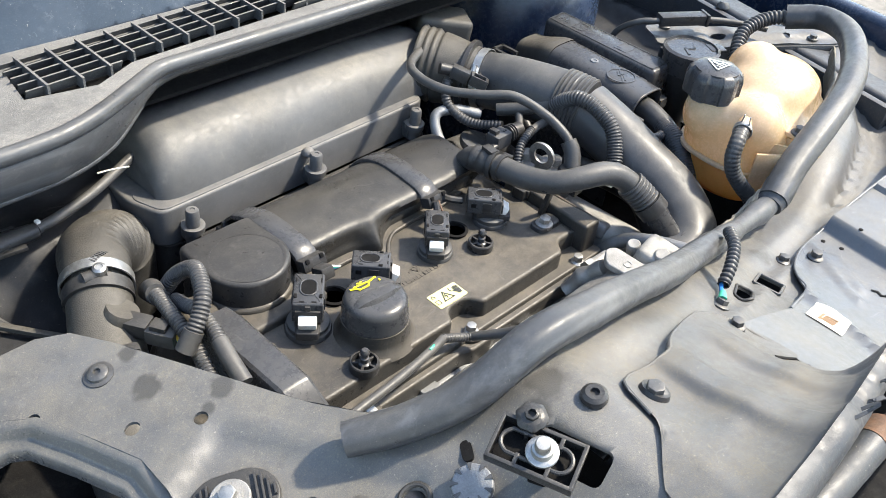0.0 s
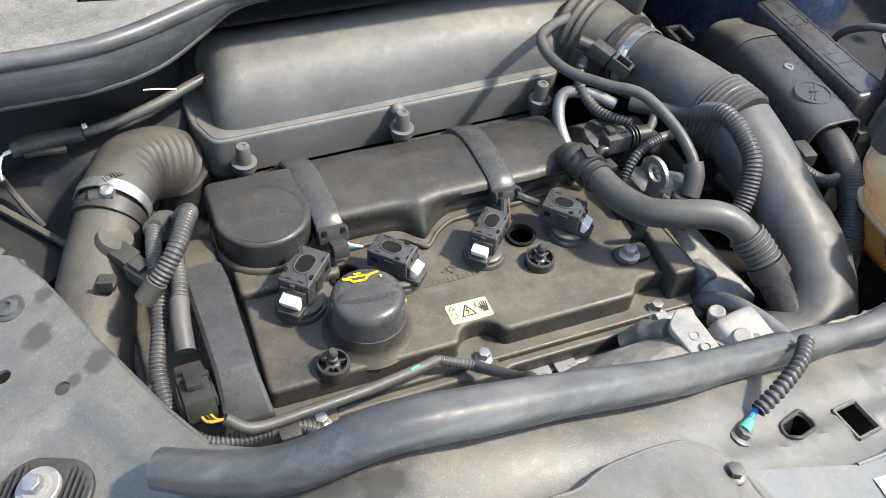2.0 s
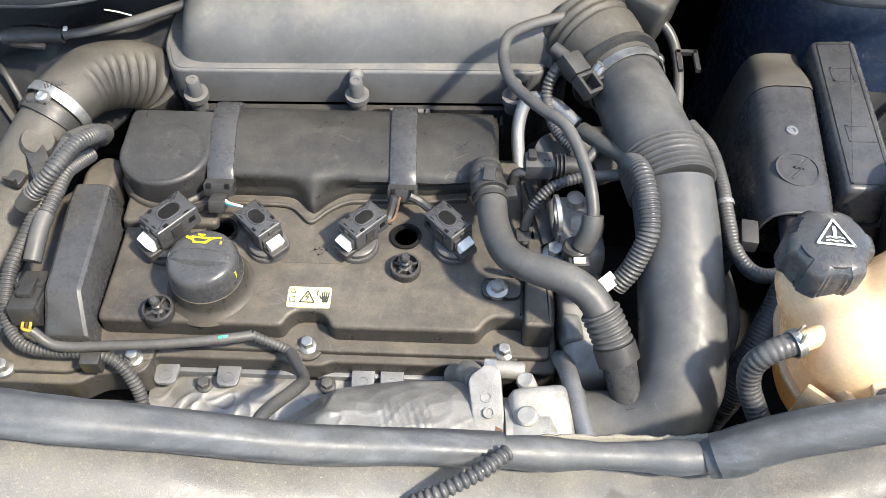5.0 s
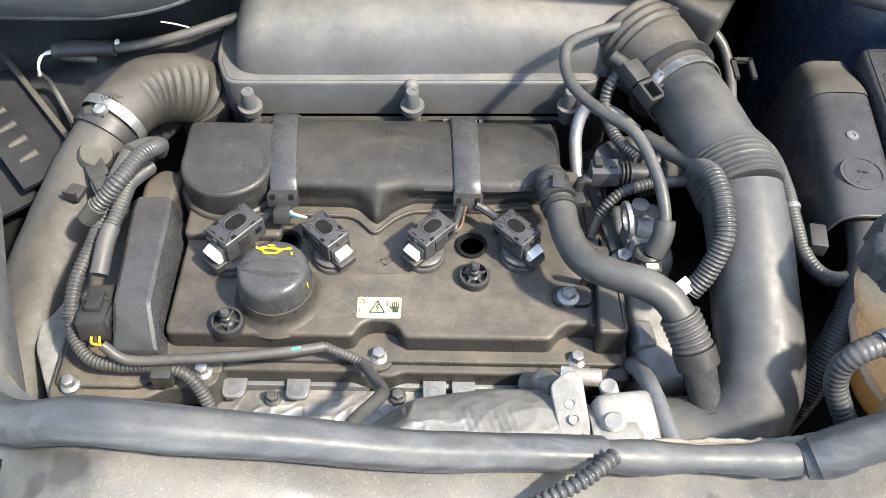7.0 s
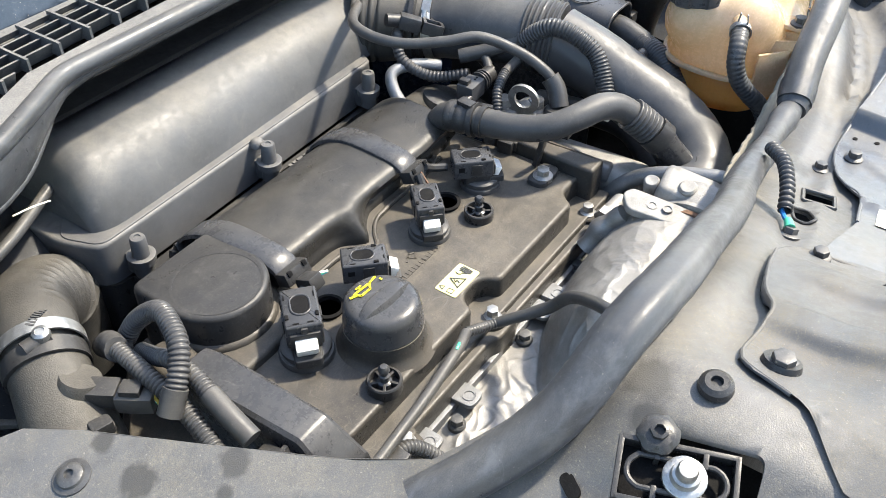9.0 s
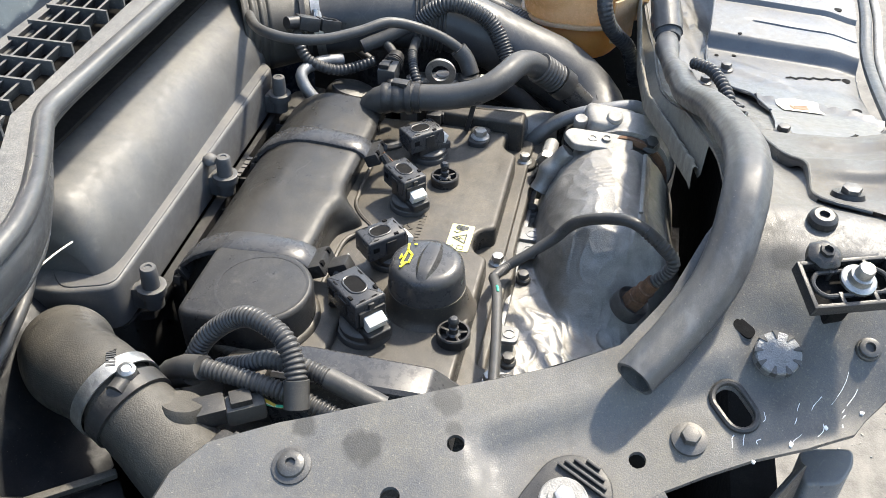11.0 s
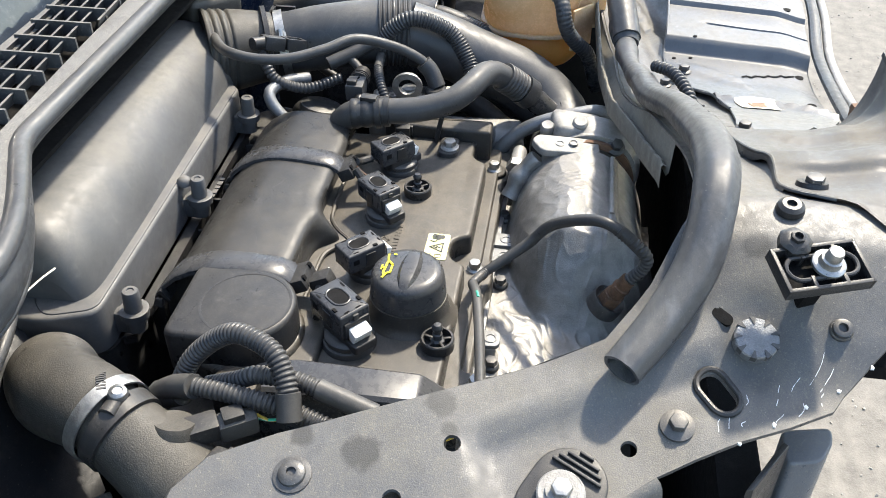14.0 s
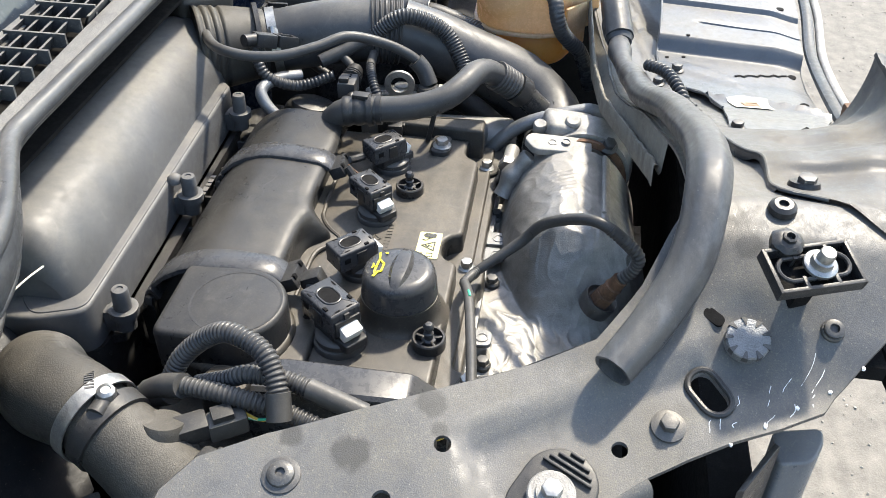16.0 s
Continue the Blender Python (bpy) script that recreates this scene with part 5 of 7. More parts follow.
part("water_outlet", lathe([(0.021, 0), (0.023, 0.004), (0.023, 0.009), (0.016, 0.012), (0, 0.012)], at=(0.2096, 0.1935, 0.856), axis=(0.2, -0.2, 1), n=24), M_darkbolt, HOUSE)
for x, y in ((0.2215, 0.1290), (0.2370, 0.1010)):
    part("boss", lathe([(0.008, 0), (0.0075, 0.012), (0.005, 0.013), (0, 0.013)], at=(x, y, 0.868), n=18), M_alu, HOUSE)
part("black_strut", tube([(0.1830, 0.1500, 0.872), (0.1900, 0.1180, 0.872), (0.1975, 0.0860, 0.868)], 0.0058, n=10, flat=0.7), M_black, HOUSE, "black plastic support")
TS = thing("temperature_sensor", (0.22, 0.062, 0.87), "black coolant sensor plug with cream locking clip", "sensor")
part("body", box((0.017, 0.018, 0.024), (0.2195, 0.0605, 0.876), (0, 0, 4), 0.002), M_black, TS)
part("collar", lathe([(0.0115, 0), (0.0120, 0.003), (0.0112, 0.008), (0.009, 0.010), (0, 0.010)], at=(0.2185, 0.0690, 0.882), axis=(-0.1, 0.1, 1), n=22), M_black, TS)
part("locking_clip", box((0.010, 0.005, 0.003), (0.2200, 0.0560, 0.8890), (0, 0, 4), 0.0008), M_sticker, TS, "cream plastic clip")
mp = thing("coolant_pipe", (0.19, 0.22, 0.86), "bent dull metal coolant pipe", "pipe")
part("pipe", tube([(0.176, 0.190, 0.845), (0.174, 0.222, 0.868), (0.183, 0.238, 0.888), (0.205, 0.228, 0.892), (0.226, 0.208, 0.888)], 0.0062, n=14), M_castgrey, mp)
brs = thing("hose_bracket", (0.16, 0.046, 0.84), "black plastic hose bracket bolted to the cover", "bracket")
part("foot", prism(rounded([(0.142, 0.037), (0.175, 0.037), (0.175, 0.056), (0.142, 0.056)], 0.008), TOP - 0.001, TOP + 0.005, bevel=0.001), M_black, brs)
part("arm", box((0.008, 0.005, 0.034), (0.171, 0.058, TOP + 0.018), (12, 0, 0), 0.001), M_black, brs)
bolt(brs, (0.155, 0.045, TOP + 0.004), 0.0062, 0.009, M_zinc)
filler = thing("engine_block", (0.0, 0.1, 0.5), "dark engine block and hoses below the cover", "engine")
# Plain filler boxes; the shade below the cover is in their near-black colour.
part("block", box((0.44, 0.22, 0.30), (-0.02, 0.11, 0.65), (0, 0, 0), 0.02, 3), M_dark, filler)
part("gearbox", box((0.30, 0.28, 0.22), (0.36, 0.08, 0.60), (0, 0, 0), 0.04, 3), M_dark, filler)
for k, (a, b, c, r) in enumerate((((0.24, 0.20, 0.83), (0.30, 0.24, 0.80), (0.36, 0.22, 0.74), 0.016), ((0.20, 0.24, 0.80), (0.24, 0.28, 0.78), (0.33, 0.30, 0.76), 0.02), ((0.33, 0.0, 0.78), (0.36, 0.06, 0.80), (0.35, 0.16, 0.80), 0.014))):
    part("low_hose", tube([a, b, c], r, n=14), M_rubber, filler)

# ---- intake duct on the timing side ----
DUCT = thing("intake_duct", (-0.24, 0.2, 0.80), "dusty black corrugated rubber intake elbow with steel clamp", "intake duct")
elb = [(-0.2500, 0.2150, 0.8850), (-0.2425, 0.2310, 0.8850), (-0.2300, 0.2560, 0.8800), (-0.2090, 0.2770, 0.8665), (-0.1930, 0.2890, 0.8500), (-0.1890, 0.2930, 0.8240), (-0.188, 0.295, 0.770)]
part("elbow", tube(elb, [0.0288, 0.0300, 0.0325, 0.0332, 0.0325, 0.0310, 0.030], n=56, fold=(0.0092, 0.0036, 0.10, 0.62, (0.78, -0.60, -0.25))), M_elbow, DUCT)
part("neck", tube([(-0.2465, 0.2215, 0.8855), (-0.2560, 0.2020, 0.8795), (-0.2660, 0.1780, 0.8680), (-0.282, 0.140, 0.844), (-0.298, 0.090, 0.816), (-0.312, 0.020, 0.785), (-0.315, -0.05, 0.76)], [0.0265, 0.0265, 0.0290, 0.033, 0.036, 0.036, 0.034], n=32, jitter=0.03), M_elbow, DUCT, "rough dusty plastic neck")
band = clamp_ring(DUCT, [(-0.2530, 0.2085, 0.8832), (-0.2483, 0.2180, 0.8850)], 0.0300, 0.010, label="bright steel worm clamp")
screw = lathe([(0.0062, 0), (0.0066, 0.003), (0.0056, 0.006), (0.0034, 0.0074), (0.0030, 0.0066), (0, 0.0066)], at=(-0.2520, 0.1995, 0.9085), axis=(-0.1, -0.2, 1), n=20)
part("screw", screw, M_zinc, band)
part("screw_body", tube([(-0.2660, 0.2010, 0.9060), (-0.2480, 0.1985, 0.9075)], 0.0062, n=14, step=0.004), M_black, band)
for k in range(16):
    axis = Vector((0.46, -0.88, -0.09)).normalized()
    u = axis.cross(Vector((0, 0, 1))).normalized()
    v = u.cross(axis)
    ang = radians(84 + 4.6 * k)
    o = (u * math.cos(ang) + v * math.sin(ang))
    slotb = box((0.0014, 0.006, 0.0010), bevel=0)
    slotb.transform(Matrix.Translation(Vector((-0.2507, 0.2132, 0.8841)) + o * 0.0310) @ Matrix((u * -math.sin(ang) + v * math.cos(ang), axis, o)).transposed().to_4x4())
    part("band_slot", slotb, M_darkbolt, band)
part("collar", tube([(-0.2585, 0.1970, 0.8790), (-0.2535, 0.2075, 0.8825)], 0.0295, n=32, step=0.003), M_black, DUCT)
part("sensor_boss", lathe([(0.017, -0.02), (0.0155, 0.010), (0.0135, 0.014), (0, 0.014)], at=(-0.258, 0.166, 0.880), axis=(0.35, -0.1, 0.9), n=24), M_elbow, DUCT)
MAP = thing("pressure_sensor", (-0.25, 0.14, 0.87), "black pressure sensor plug on the intake neck", "sensor")
part("body", box((0.030, 0.017, 0.014), (-0.252, 0.152, 0.884), (0, 0, -58), 0.002), M_black, MAP)
part("plug", box((0.026, 0.016, 0.015), (-0.240, 0.128, 0.882), (0, 0, -58), 0.003), M_rubber, MAP)
part("catch", box((0.014, 0.012, 0.006), (-0.2405, 0.130, 0.891), (0, 0, -58), 0.001), M_black, MAP)
part("tail_bracket", prism(rounded([(-0.276, 0.126), (-0.262, 0.122), (-0.258, 0.136), (-0.272, 0.141)], 0.004), 0.876, 0.881, bevel=0.001), M_black, MAP)
part("tail_lip", box((0.012, 0.003, 0.010), (-0.269, 0.1245, 0.882), (0, 0, -14), 0.001), M_black, MAP)
for i, m in enumerate((M_green, M_white, M_yellow)):
    part("wire", tube([(-0.234, 0.117, 0.882 + 0.002 * i), (-0.236, 0.108, 0.884), (-0.239, 0.100, 0.889)], 0.0011, n=6, step=0.003), m, MAP)

LOOM = thing("wiring_loom", (-0.22, 0.1, 0.86), "bundle of black corrugated wiring conduits", "wiring loom")
part("looped_conduit", tube([(-0.205, 0.1813, 0.878), (-0.1985, 0.1722, 0.8950), (-0.1955, 0.1539, 0.9125), (-0.1996, 0.1344, 0.9240), (-0.2105, 0.1100, 0.9230), (-0.2214, 0.0990, 0.9145), (-0.2325, 0.0930, 0.9045)], 0.0074, n=20, ribs=(0.0034, 0.0010)), M_corr, LOOM)
part("loop_sleeve", tube([(-0.2305, 0.0940, 0.9065), (-0.242, 0.0912, 0.8926)], 0.0084, n=14, step=0.004), M_rubber, LOOM)
part("middle_conduit", tube([(-0.2244, 0.1616, 0.8950), (-0.2284, 0.1305, 0.8960), (-0.2306, 0.0973, 0.8904), (-0.2376, 0.0625, 0.8830), (-0.2440, 0.0370, 0.8750), (-0.2435, 0.010, 0.866)], 0.0066, n=18, ribs=(0.0034, 0.0010)), M_corr, LOOM)
part("middle_sleeve", tube([(-0.2117, 0.203, 0.862), (-0.2166, 0.1834, 0.8820), (-0.2244, 0.1616, 0.8950)], 0.0086, n=14), M_rubber, LOOM)
part("inner_conduit", tube([(-0.2085, 0.1600, 0.8800), (-0.2127, 0.1351, 0.8935), (-0.2132, 0.1200, 0.9010), (-0.2149, 0.0947, 0.9015), (-0.2185, 0.076, 0.8985)], 0.0066, n=18, ribs=(0.0034, 0.0010)), M_corr, LOOM)
part("inner_sleeve", tube([(-0.2180, 0.078, 0.8990), (-0.2205, 0.0640, 0.8955), (-0.2225, 0.0394, 0.8860)], 0.0074, n=14), M_rubber, LOOM)
part("branch_sleeve", tube([(-0.212, 0.196, 0.868), (-0.216, 0.176, 0.880)], 0.0105, n=14, step=0.004), M_rubber, LOOM)
part("connector", box((0.022, 0.046, 0.020), (-0.222, 0.016, 0.868), (-14, 0, 2), 0.003), M_black, LOOM)
for dx in (-0.0115, 0.0115):
    part("guide_rail", box((0.003, 0.030, 0.008), (-0.222 + dx, 0.012, 0.872), (-14, 0, 2), 0.001), M_black, LOOM)
for dy in (-0.014, 0.004):
    part("connector_band", box((0.0235, 0.004, 0.0215), (-0.222, 0.016 + dy, 0.868 + 0.25 * dy), (-14, 0, 2), 0.001), M_black, LOOM)
part("connector_latch", box((0.012, 0.020, 0.006), (-0.222, 0.018, 0.880), (-14, 0, 2), 0.001), M_black, LOOM)
for i, m in enumerate((M_yellow, M_rust, M_yellow)):
    part("wire", tube([(-0.223 + 0.003 * i, -0.004, 0.867), (-0.219 + 0.003 * i, -0.015, 0.872), (-0.208, -0.020, 0.877)], 0.0012, n=6, step=0.003), m, LOOM)
FRONT = thing("front_conduit", (-0.18, -0.03, 0.84), "black corrugated conduit clipped along the cover's front", "conduit")
part("conduit", tube([(-0.2435, 0.015, 0.868), (-0.2385, -0.004, 0.860), (-0.2222, -0.0206, 0.856), (-0.200, -0.0240, 0.854), (-0.1758, -0.0240, 0.853), (-0.149, -0.0280, 0.848), (-0.1326, -0.0430, 0.826), (-0.128, -0.0640, 0.80), (-0.129, -0.08, 0.75)], 0.0056, n=16, ribs=(0.0032, 0.0009)), M_corr, FRONT)
part("clip", box((0.016, 0.020, 0.016), (-0.166, -0.027, 0.850), (0, 0, 0), 0.002), M_black, FRONT)

EDGE = thing("timing_cover_edge", (-0.27, 0.05, 0.80), "pale cast aluminium edge of the timing cover", "timing cover")
part("edge", prism(rounded([(-0.268, 0.150), (-0.284, 0.125), (-0.292, 0.060), (-0.287, 0.010), (-0.262, -0.040), (-0.246, -0.036), (-0.262, 0.010), (-0.266, 0.060), (-0.262, 0.125)], 0.006), 0.770, 0.822, bevel=0.003), M_alu, EDGE)

# ---- coolant tank ----
TANK = thing("coolant_tank", (0.43, -0.02, 0.82), "translucent coolant expansion tank with amber fluid", "coolant tank")


def blob(parts, voxel=0.004, smooth=6):
    """Rounded solids grown together into one skin."""
    bm = bmesh.new()
    for p in parts:
        join(bm, p)
    return bm


def fused(name, solids, mat, parent, label="", voxel=0.0045, smooth=8):
    ob = part(name, blob(solids), mat, parent, label, angle=180)
    r = ob.modifiers.new("skin", "REMESH")
    r.mode, r.voxel_size, r.use_smooth_shade = "VOXEL", voxel, True
    s = ob.modifiers.new("ease", "SMOOTH")
    s.factor, s.iterations = 0.5, smooth
    return ob


def ball(at, radii):
    bm = bmesh.new()
    bmesh.ops.create_uvsphere(bm, u_segments=32, v_segments=20, radius=1)
    bm.transform(Matrix.Translation(at) @ Matrix.Diagonal((*radii, 1)))
    return bm


tank_line = [(0.366, -0.030), (0.378, -0.066), (0.430, -0.088), (0.535, -0.072), (0.548, -0.010), (0.480, 0.044), (0.402, 0.042), (0.373, 0.022)]
upper = [prism(rounded(tank_line, 0.03, 8), 0.884, 0.946, bevel=0.030, seg=6),
         ball((0.470, -0.016, 0.946), (0.068, 0.056, 0.036)), ball((0.470, 0.008, 0.958), (0.036, 0.032, 0.034)), ball((0.400, -0.034, 0.930), (0.034, 0.042, 0.036)), ball((0.388, 0.006, 0.930), (0.030, 0.034, 0.034)),
         lathe([(0.024, 0.93), (0.024, 0.962), (0, 0.962)], at=(0.378, 0.009, 0), n=28)]
fused("upper_shell", upper, M_tank, TANK, "pale cream translucent shell")
lower_shell = [prism(rounded([tuple(p) for p in inset(tank_line, 0.004)], 0.03, 8), 0.838, 0.886, bevel=0.018, seg=5, both=True)]
fused("lower_shell", lower_shell, M_amber, TANK, "amber coloured lower shell")
part("seam", prism(rounded([tuple(p) for p in inset(tank_line, -0.003)], 0.032, 8), 0.8830, 0.8875, bevel=0.001, both=True), M_tank, TANK)
for i, (x, y, a) in enumerate(((0.392, -0.074, 28), (0.412, -0.083, 14), (0.440, -0.088, 2), (0.470, -0.083, -8), (0.500, -0.078, -12), (0.530, -0.070, -25))):
    fin = prism([(-0.0015, -0.019), (0.0015, -0.019), (0.0015, 0.018), (-0.0015, 0.018)], 0.888, 0.934 - 0.003 * abs(i - 2))
    fin.transform(pose(x, y, 0, 0, 0, a))
    part("fin", fin, M_tank, TANK)
part("fixing_tab", prism(rounded([(0.402, -0.102), (0.424, -0.104), (0.426, -0.070), (0.404, -0.070)], 0.005), 0.936, 0.940, bevel=0.001), M_tank, TANK)
part("white_foot", box((0.034, 0.004, 0.050), (0.382, -0.076, 0.895), (0, 0, -40), 0.002), M_tank, TANK)
bolt(TANK, (0.412, -0.086, 0.940), 0.006, 0.008, M_darkbolt)
part("spigot", tube([(0.382, -0.036, 0.945), (0.362, -0.045, 0.945), (0.354, -0.048, 0.944)], 0.0075, n=18, step=0.004), M_tank, TANK)
TCAP = part("screw_cap", lathe([(0.022, 0.945), (0.022, 0.955), (0, 0.955)], at=(0.378, 0.009, 0), n=24), M_gloss, TANK, "black ribbed screw cap with white warning triangle")


def lobes(f):
    a = (f * 6) % 1
    return 0.90 if 0.30 < a < 0.70 else (0.94 if 0.24 < a < 0.76 else 1.0)


part("cap_body", lathe([(0.0290, 0.951), (0.0310, 0.953), (0.0310, 0.972), (0.0296, 0.979), (0.0245, 0.9835), (0.0, 0.986)], at=(0.379, 0.012, 0.004), n=120, wob=lobes), M_gloss, TCAP)
part("cap_top", lathe([(0.0245, 0.978), (0.0238, 0.9835), (0.018, 0.9858), (0, 0.9868)], at=(0.379, 0.012, 0.004), n=40), M_gloss, TCAP)
zt = 0.9912
tri_pts = [(-0.0125, -0.0085, 0), (0.0125, -0.0085, 0), (0.0, 0.0130, 0), (-0.0125, -0.0085, 0)]
sg = strip(tri_pts, 0.0015, 0.0004)
strip([(0, 0.006, 0), (0, -0.002, 0)], 0.0022, 0.0004, bm=sg)
for yy in (-0.003, -0.0058):
    strip([(-0.006, yy, 0), (-0.003, yy + 0.001, 0), (0, yy, 0), (0.003, yy + 0.001, 0), (0.006, yy, 0)], 0.0009, 0.0004, bm=sg)
sg.transform(pose(0.379, 0.013, zt, 0, 0, -5))
part("warning_triangle", sg, M_whiteink, TCAP, "white printed warning triangle")
TH = thing("coolant_hose", (0.33, -0.06, 0.86), "black ribbed rubber coolant hose", "hose")
part("hose", tube([(0.360, -0.0455, 0.945), (0.345, -0.050, 0.943), (0.336, -0.053, 0.938), (0.330, -0.056, 0.926), (0.331, -0.062, 0.910), (0.338, -0.072, 0.895), (0.348, -0.086, 0.876), (0.36, -0.10, 0.83)], 0.0086, n=20, ribs=(0.0042, 0.0004)), M_corr, TH)
clip = clamp_ring(TH, [(0.3590, -0.0455, 0.9450), (0.3530, -0.0480, 0.9440)], 0.0092, 0.006, name="spring_clip")
for dy in (-0.004, 0.004):
    part("ear", box((0.003, 0.0012, 0.010), (0.356, -0.047 + dy, 0.958), (8 * dy / 0.004, 0, 25), 0.0003), M_zinc, clip)

# ---- battery side ----
BAT = thing("battery_cover", (0.37, 0.15, 0.85), "glossy black battery cable cover with stamped no-touch mark", "battery cover")


def hood_ring(v, skin):
    """Cross-section of the hood: sloping outer face, flat top, open underneath."""
    y = v - 0.037
    c = 0.4015 + 0.075 * (y - 0.06)
    top = 0.953 - 0.016 * soft(y, 0.200, 0.262) - 0.002 * soft(y, 0.085, 0.06)
    wide = 1.0 - 0.10 * soft(y, 0.21, 0.262)
    line = [(-0.043, 0.800), (-0.038, 0.870), (-0.0338, 0.915), (-0.0315, 0.930), (-0.0285, 0.940), (-0.0240, 0.9475), (-0.0185, 0.9510), (-0.011, 0.9528), (0.0, 0.9530), (0.014, 0.9528),
            (0.0215, 0.9515), (0.0255, 0.9480), (0.0275, 0.942), (0.0300, 0.915), (0.0330, 0.800)]
    return [(c + dx * wide * (1 - skin * 9 if skin else 1), v, z - 0.040 + (top - 0.953) * soft(z, 0.86, 0.93) - skin) for dx, z in line]


hood = bmesh.new()
stations = [0.097 + 0.202 * i / 40 for i in range(41)]
outer = [[hood.verts.new(p) for p in hood_ring(y, 0.0)] for y in stations[:29]]
inner = [[hood.verts.new(p) for p in hood_ring(y, 0.0022)] for y in (0.097, 0.112, 0.137, 0.167)]
for rows in (outer, inner):
    for a, b in zip(rows, rows[1:]):
        for i in range(14):
            hood.faces.new((a[i], a[i + 1], b[i + 1], b[i]))
for i in range(14):
    hood.faces.new((outer[0][i], outer[0][i + 1], inner[0][i + 1], inner[0][i]))
hood.faces.new(inner[-1])
part("hood", hood, M_gloss, BAT)
rear = bmesh.new()
rows = [[rear.verts.new(Vector(p) + Vector((0, 0, 0.0012))) for p in hood_ring(y, 0.0)] for y in stations[28:]]
for a, b in zip(rows, rows[1:]):
    for i in range(14):
        rear.faces.new((a[i], a[i + 1], b[i + 1], b[i]))
rear.faces.new(rows[-1])
part("rear_top", rear, M_elbow, BAT, "dusty matt rear end")
part("lip", tube([Vector(p) + Vector((0, -0.001, 0)) for p in hood_ring(0.097, 0.001)[2:14]], 0.0016, n=8, step=0.003), M_gloss, BAT)
part("no_touch_mark", lathe([(0.0185, 0), (0.0185, 0.0008), (0.0165, 0.0008), (0.0165, 0)], at=(0.4040, 0.1400, 0.9128), n=36), M_gloss, BAT)
part("no_touch_bar", strip([(0.392, 0.128, 0.9129), (0.416, 0.152, 0.9129)], 0.002, 0.0008), M_gloss, BAT)
part("stamped_bolt", strip([(0.411, 0.151, 0.9129), (0.401, 0.142, 0.9129), (0.408, 0.140, 0.9129), (0.398, 0.130, 0.9129)], 0.0018, 0.0008), M_gloss, BAT)
part("pin", lathe([(0.0055, 0), (0.005, 0.0015), (0.0028, 0.0015), (0.0024, 0.0005), (0, 0.0005)], at=(0.407, 0.184, 0.9128), n=16), M_castgrey, BAT)
FUSE = thing("fuse_box", (0.44, 0.16, 0.85), "black fuse box with stamped lid", "fuse box")
part("lid", prism(rounded([(0.437, 0.115), (0.482, 0.115), (0.486, 0.300), (0.443, 0.297)], 0.008), 0.875, 0.918, bevel=0.006, seg=3), M_gloss, FUSE)
part("base", prism(rounded([(0.436, 0.112), (0.485, 0.112), (0.488, 0.303), (0.441, 0.300)], 0.006), 0.74, 0.874), M_black, FUSE)
part("lid_groove", strip([(0.443, 0.122, 0.9182), (0.476, 0.122, 0.9182), (0.479, 0.292, 0.9182), (0.449, 0.290, 0.9182), (0.443, 0.122, 0.9182)], 0.0018, 0.0004), M_black, FUSE)
part("stamped_mark", strip([(0.454, 0.242, 0.918), (0.473, 0.242, 0.918), (0.473, 0.259, 0.918), (0.454, 0.259, 0.918), (0.454, 0.242, 0.918), (0.473, 0.259, 0.918)], 0.0016, 0.0005), M_gloss, FUSE)
part("stamped_frame", strip([(0.470, 0.187, 0.918), (0.452, 0.187, 0.918), (0.452, 0.169, 0.918), (0.474, 0.169, 0.918)], 0.0016, 0.0005), M_gloss, FUSE)
part("latch", box((0.016, 0.016, 0.014), (0.446, 0.104, 0.880), (0, 0, 0), 0.003), M_black, FUSE)
BC = thing("battery_cable", (0.37, 0.03, 0.85), "thick black sheathed battery cables", "cable")
part("sleeve", tube([(0.402, 0.150, 0.890), (0.402, 0.095, 0.888), (0.398, 0.062, 0.880)], 0.0135, n=18, jitter=0.05), M_rubber, BC)
part("braid", tube([(0.3260, 0.2050, 0.894), (0.3386, 0.1730, 0.898), (0.3430, 0.1331, 0.898), (0.3445, 0.1029, 0.893), (0.3490, 0.0720, 0.886), (0.3600, 0.0560, 0.882), (0.3740, 0.0530, 0.880), (0.3900, 0.0600, 0.876)], 0.0066, n=14, ribs=(0.003, 0.0003)), M_corr, BC)
part("braid", tube([(0.398, 0.066, 0.881), (0.384, 0.034, 0.874), (0.366, 0.004, 0.850), (0.350, -0.018, 0.812), (0.33, -0.035, 0.77)], 0.0135, n=18, ribs=(0.003, 0.0005)), M_corr, BC)
part("connector", box((0.014, 0.024, 0.014), (0.3600, 0.0860, 0.890), (0, 0, -8), 0.002), M_black, BC)
part("tie", lathe([(0.0068, 0), (0.0076, 0.001), (0.0076, 0.004), (0.0068, 0.005)], at=(0.3440, 0.118, 0.8955), axis=(0.05, -1, -0.1), n=20), M_castgrey, BC)
BK = thing("dark_intake_resonator", (0.30, 0.29, 0.88), "dusty black plastic box behind the intake neck", "box")
part("shell", box((0.070, 0.050, 0.050), (0.285, 0.340, 0.925), (0, 8, -32), 0.008, 3), M_elbow, BK)
part("latch_frame", strip([(0.318, 0.252, 0.915), (0.318, 0.275, 0.915), (0.334, 0.275, 0.915), (0.334, 0.252, 0.915)], 0.004, 0.004), M_black, BK)
WASH = thing("washer_filler_cap", (0.502, 0.107, 0.90), "black washer filler cap with raised symbol", "cap")
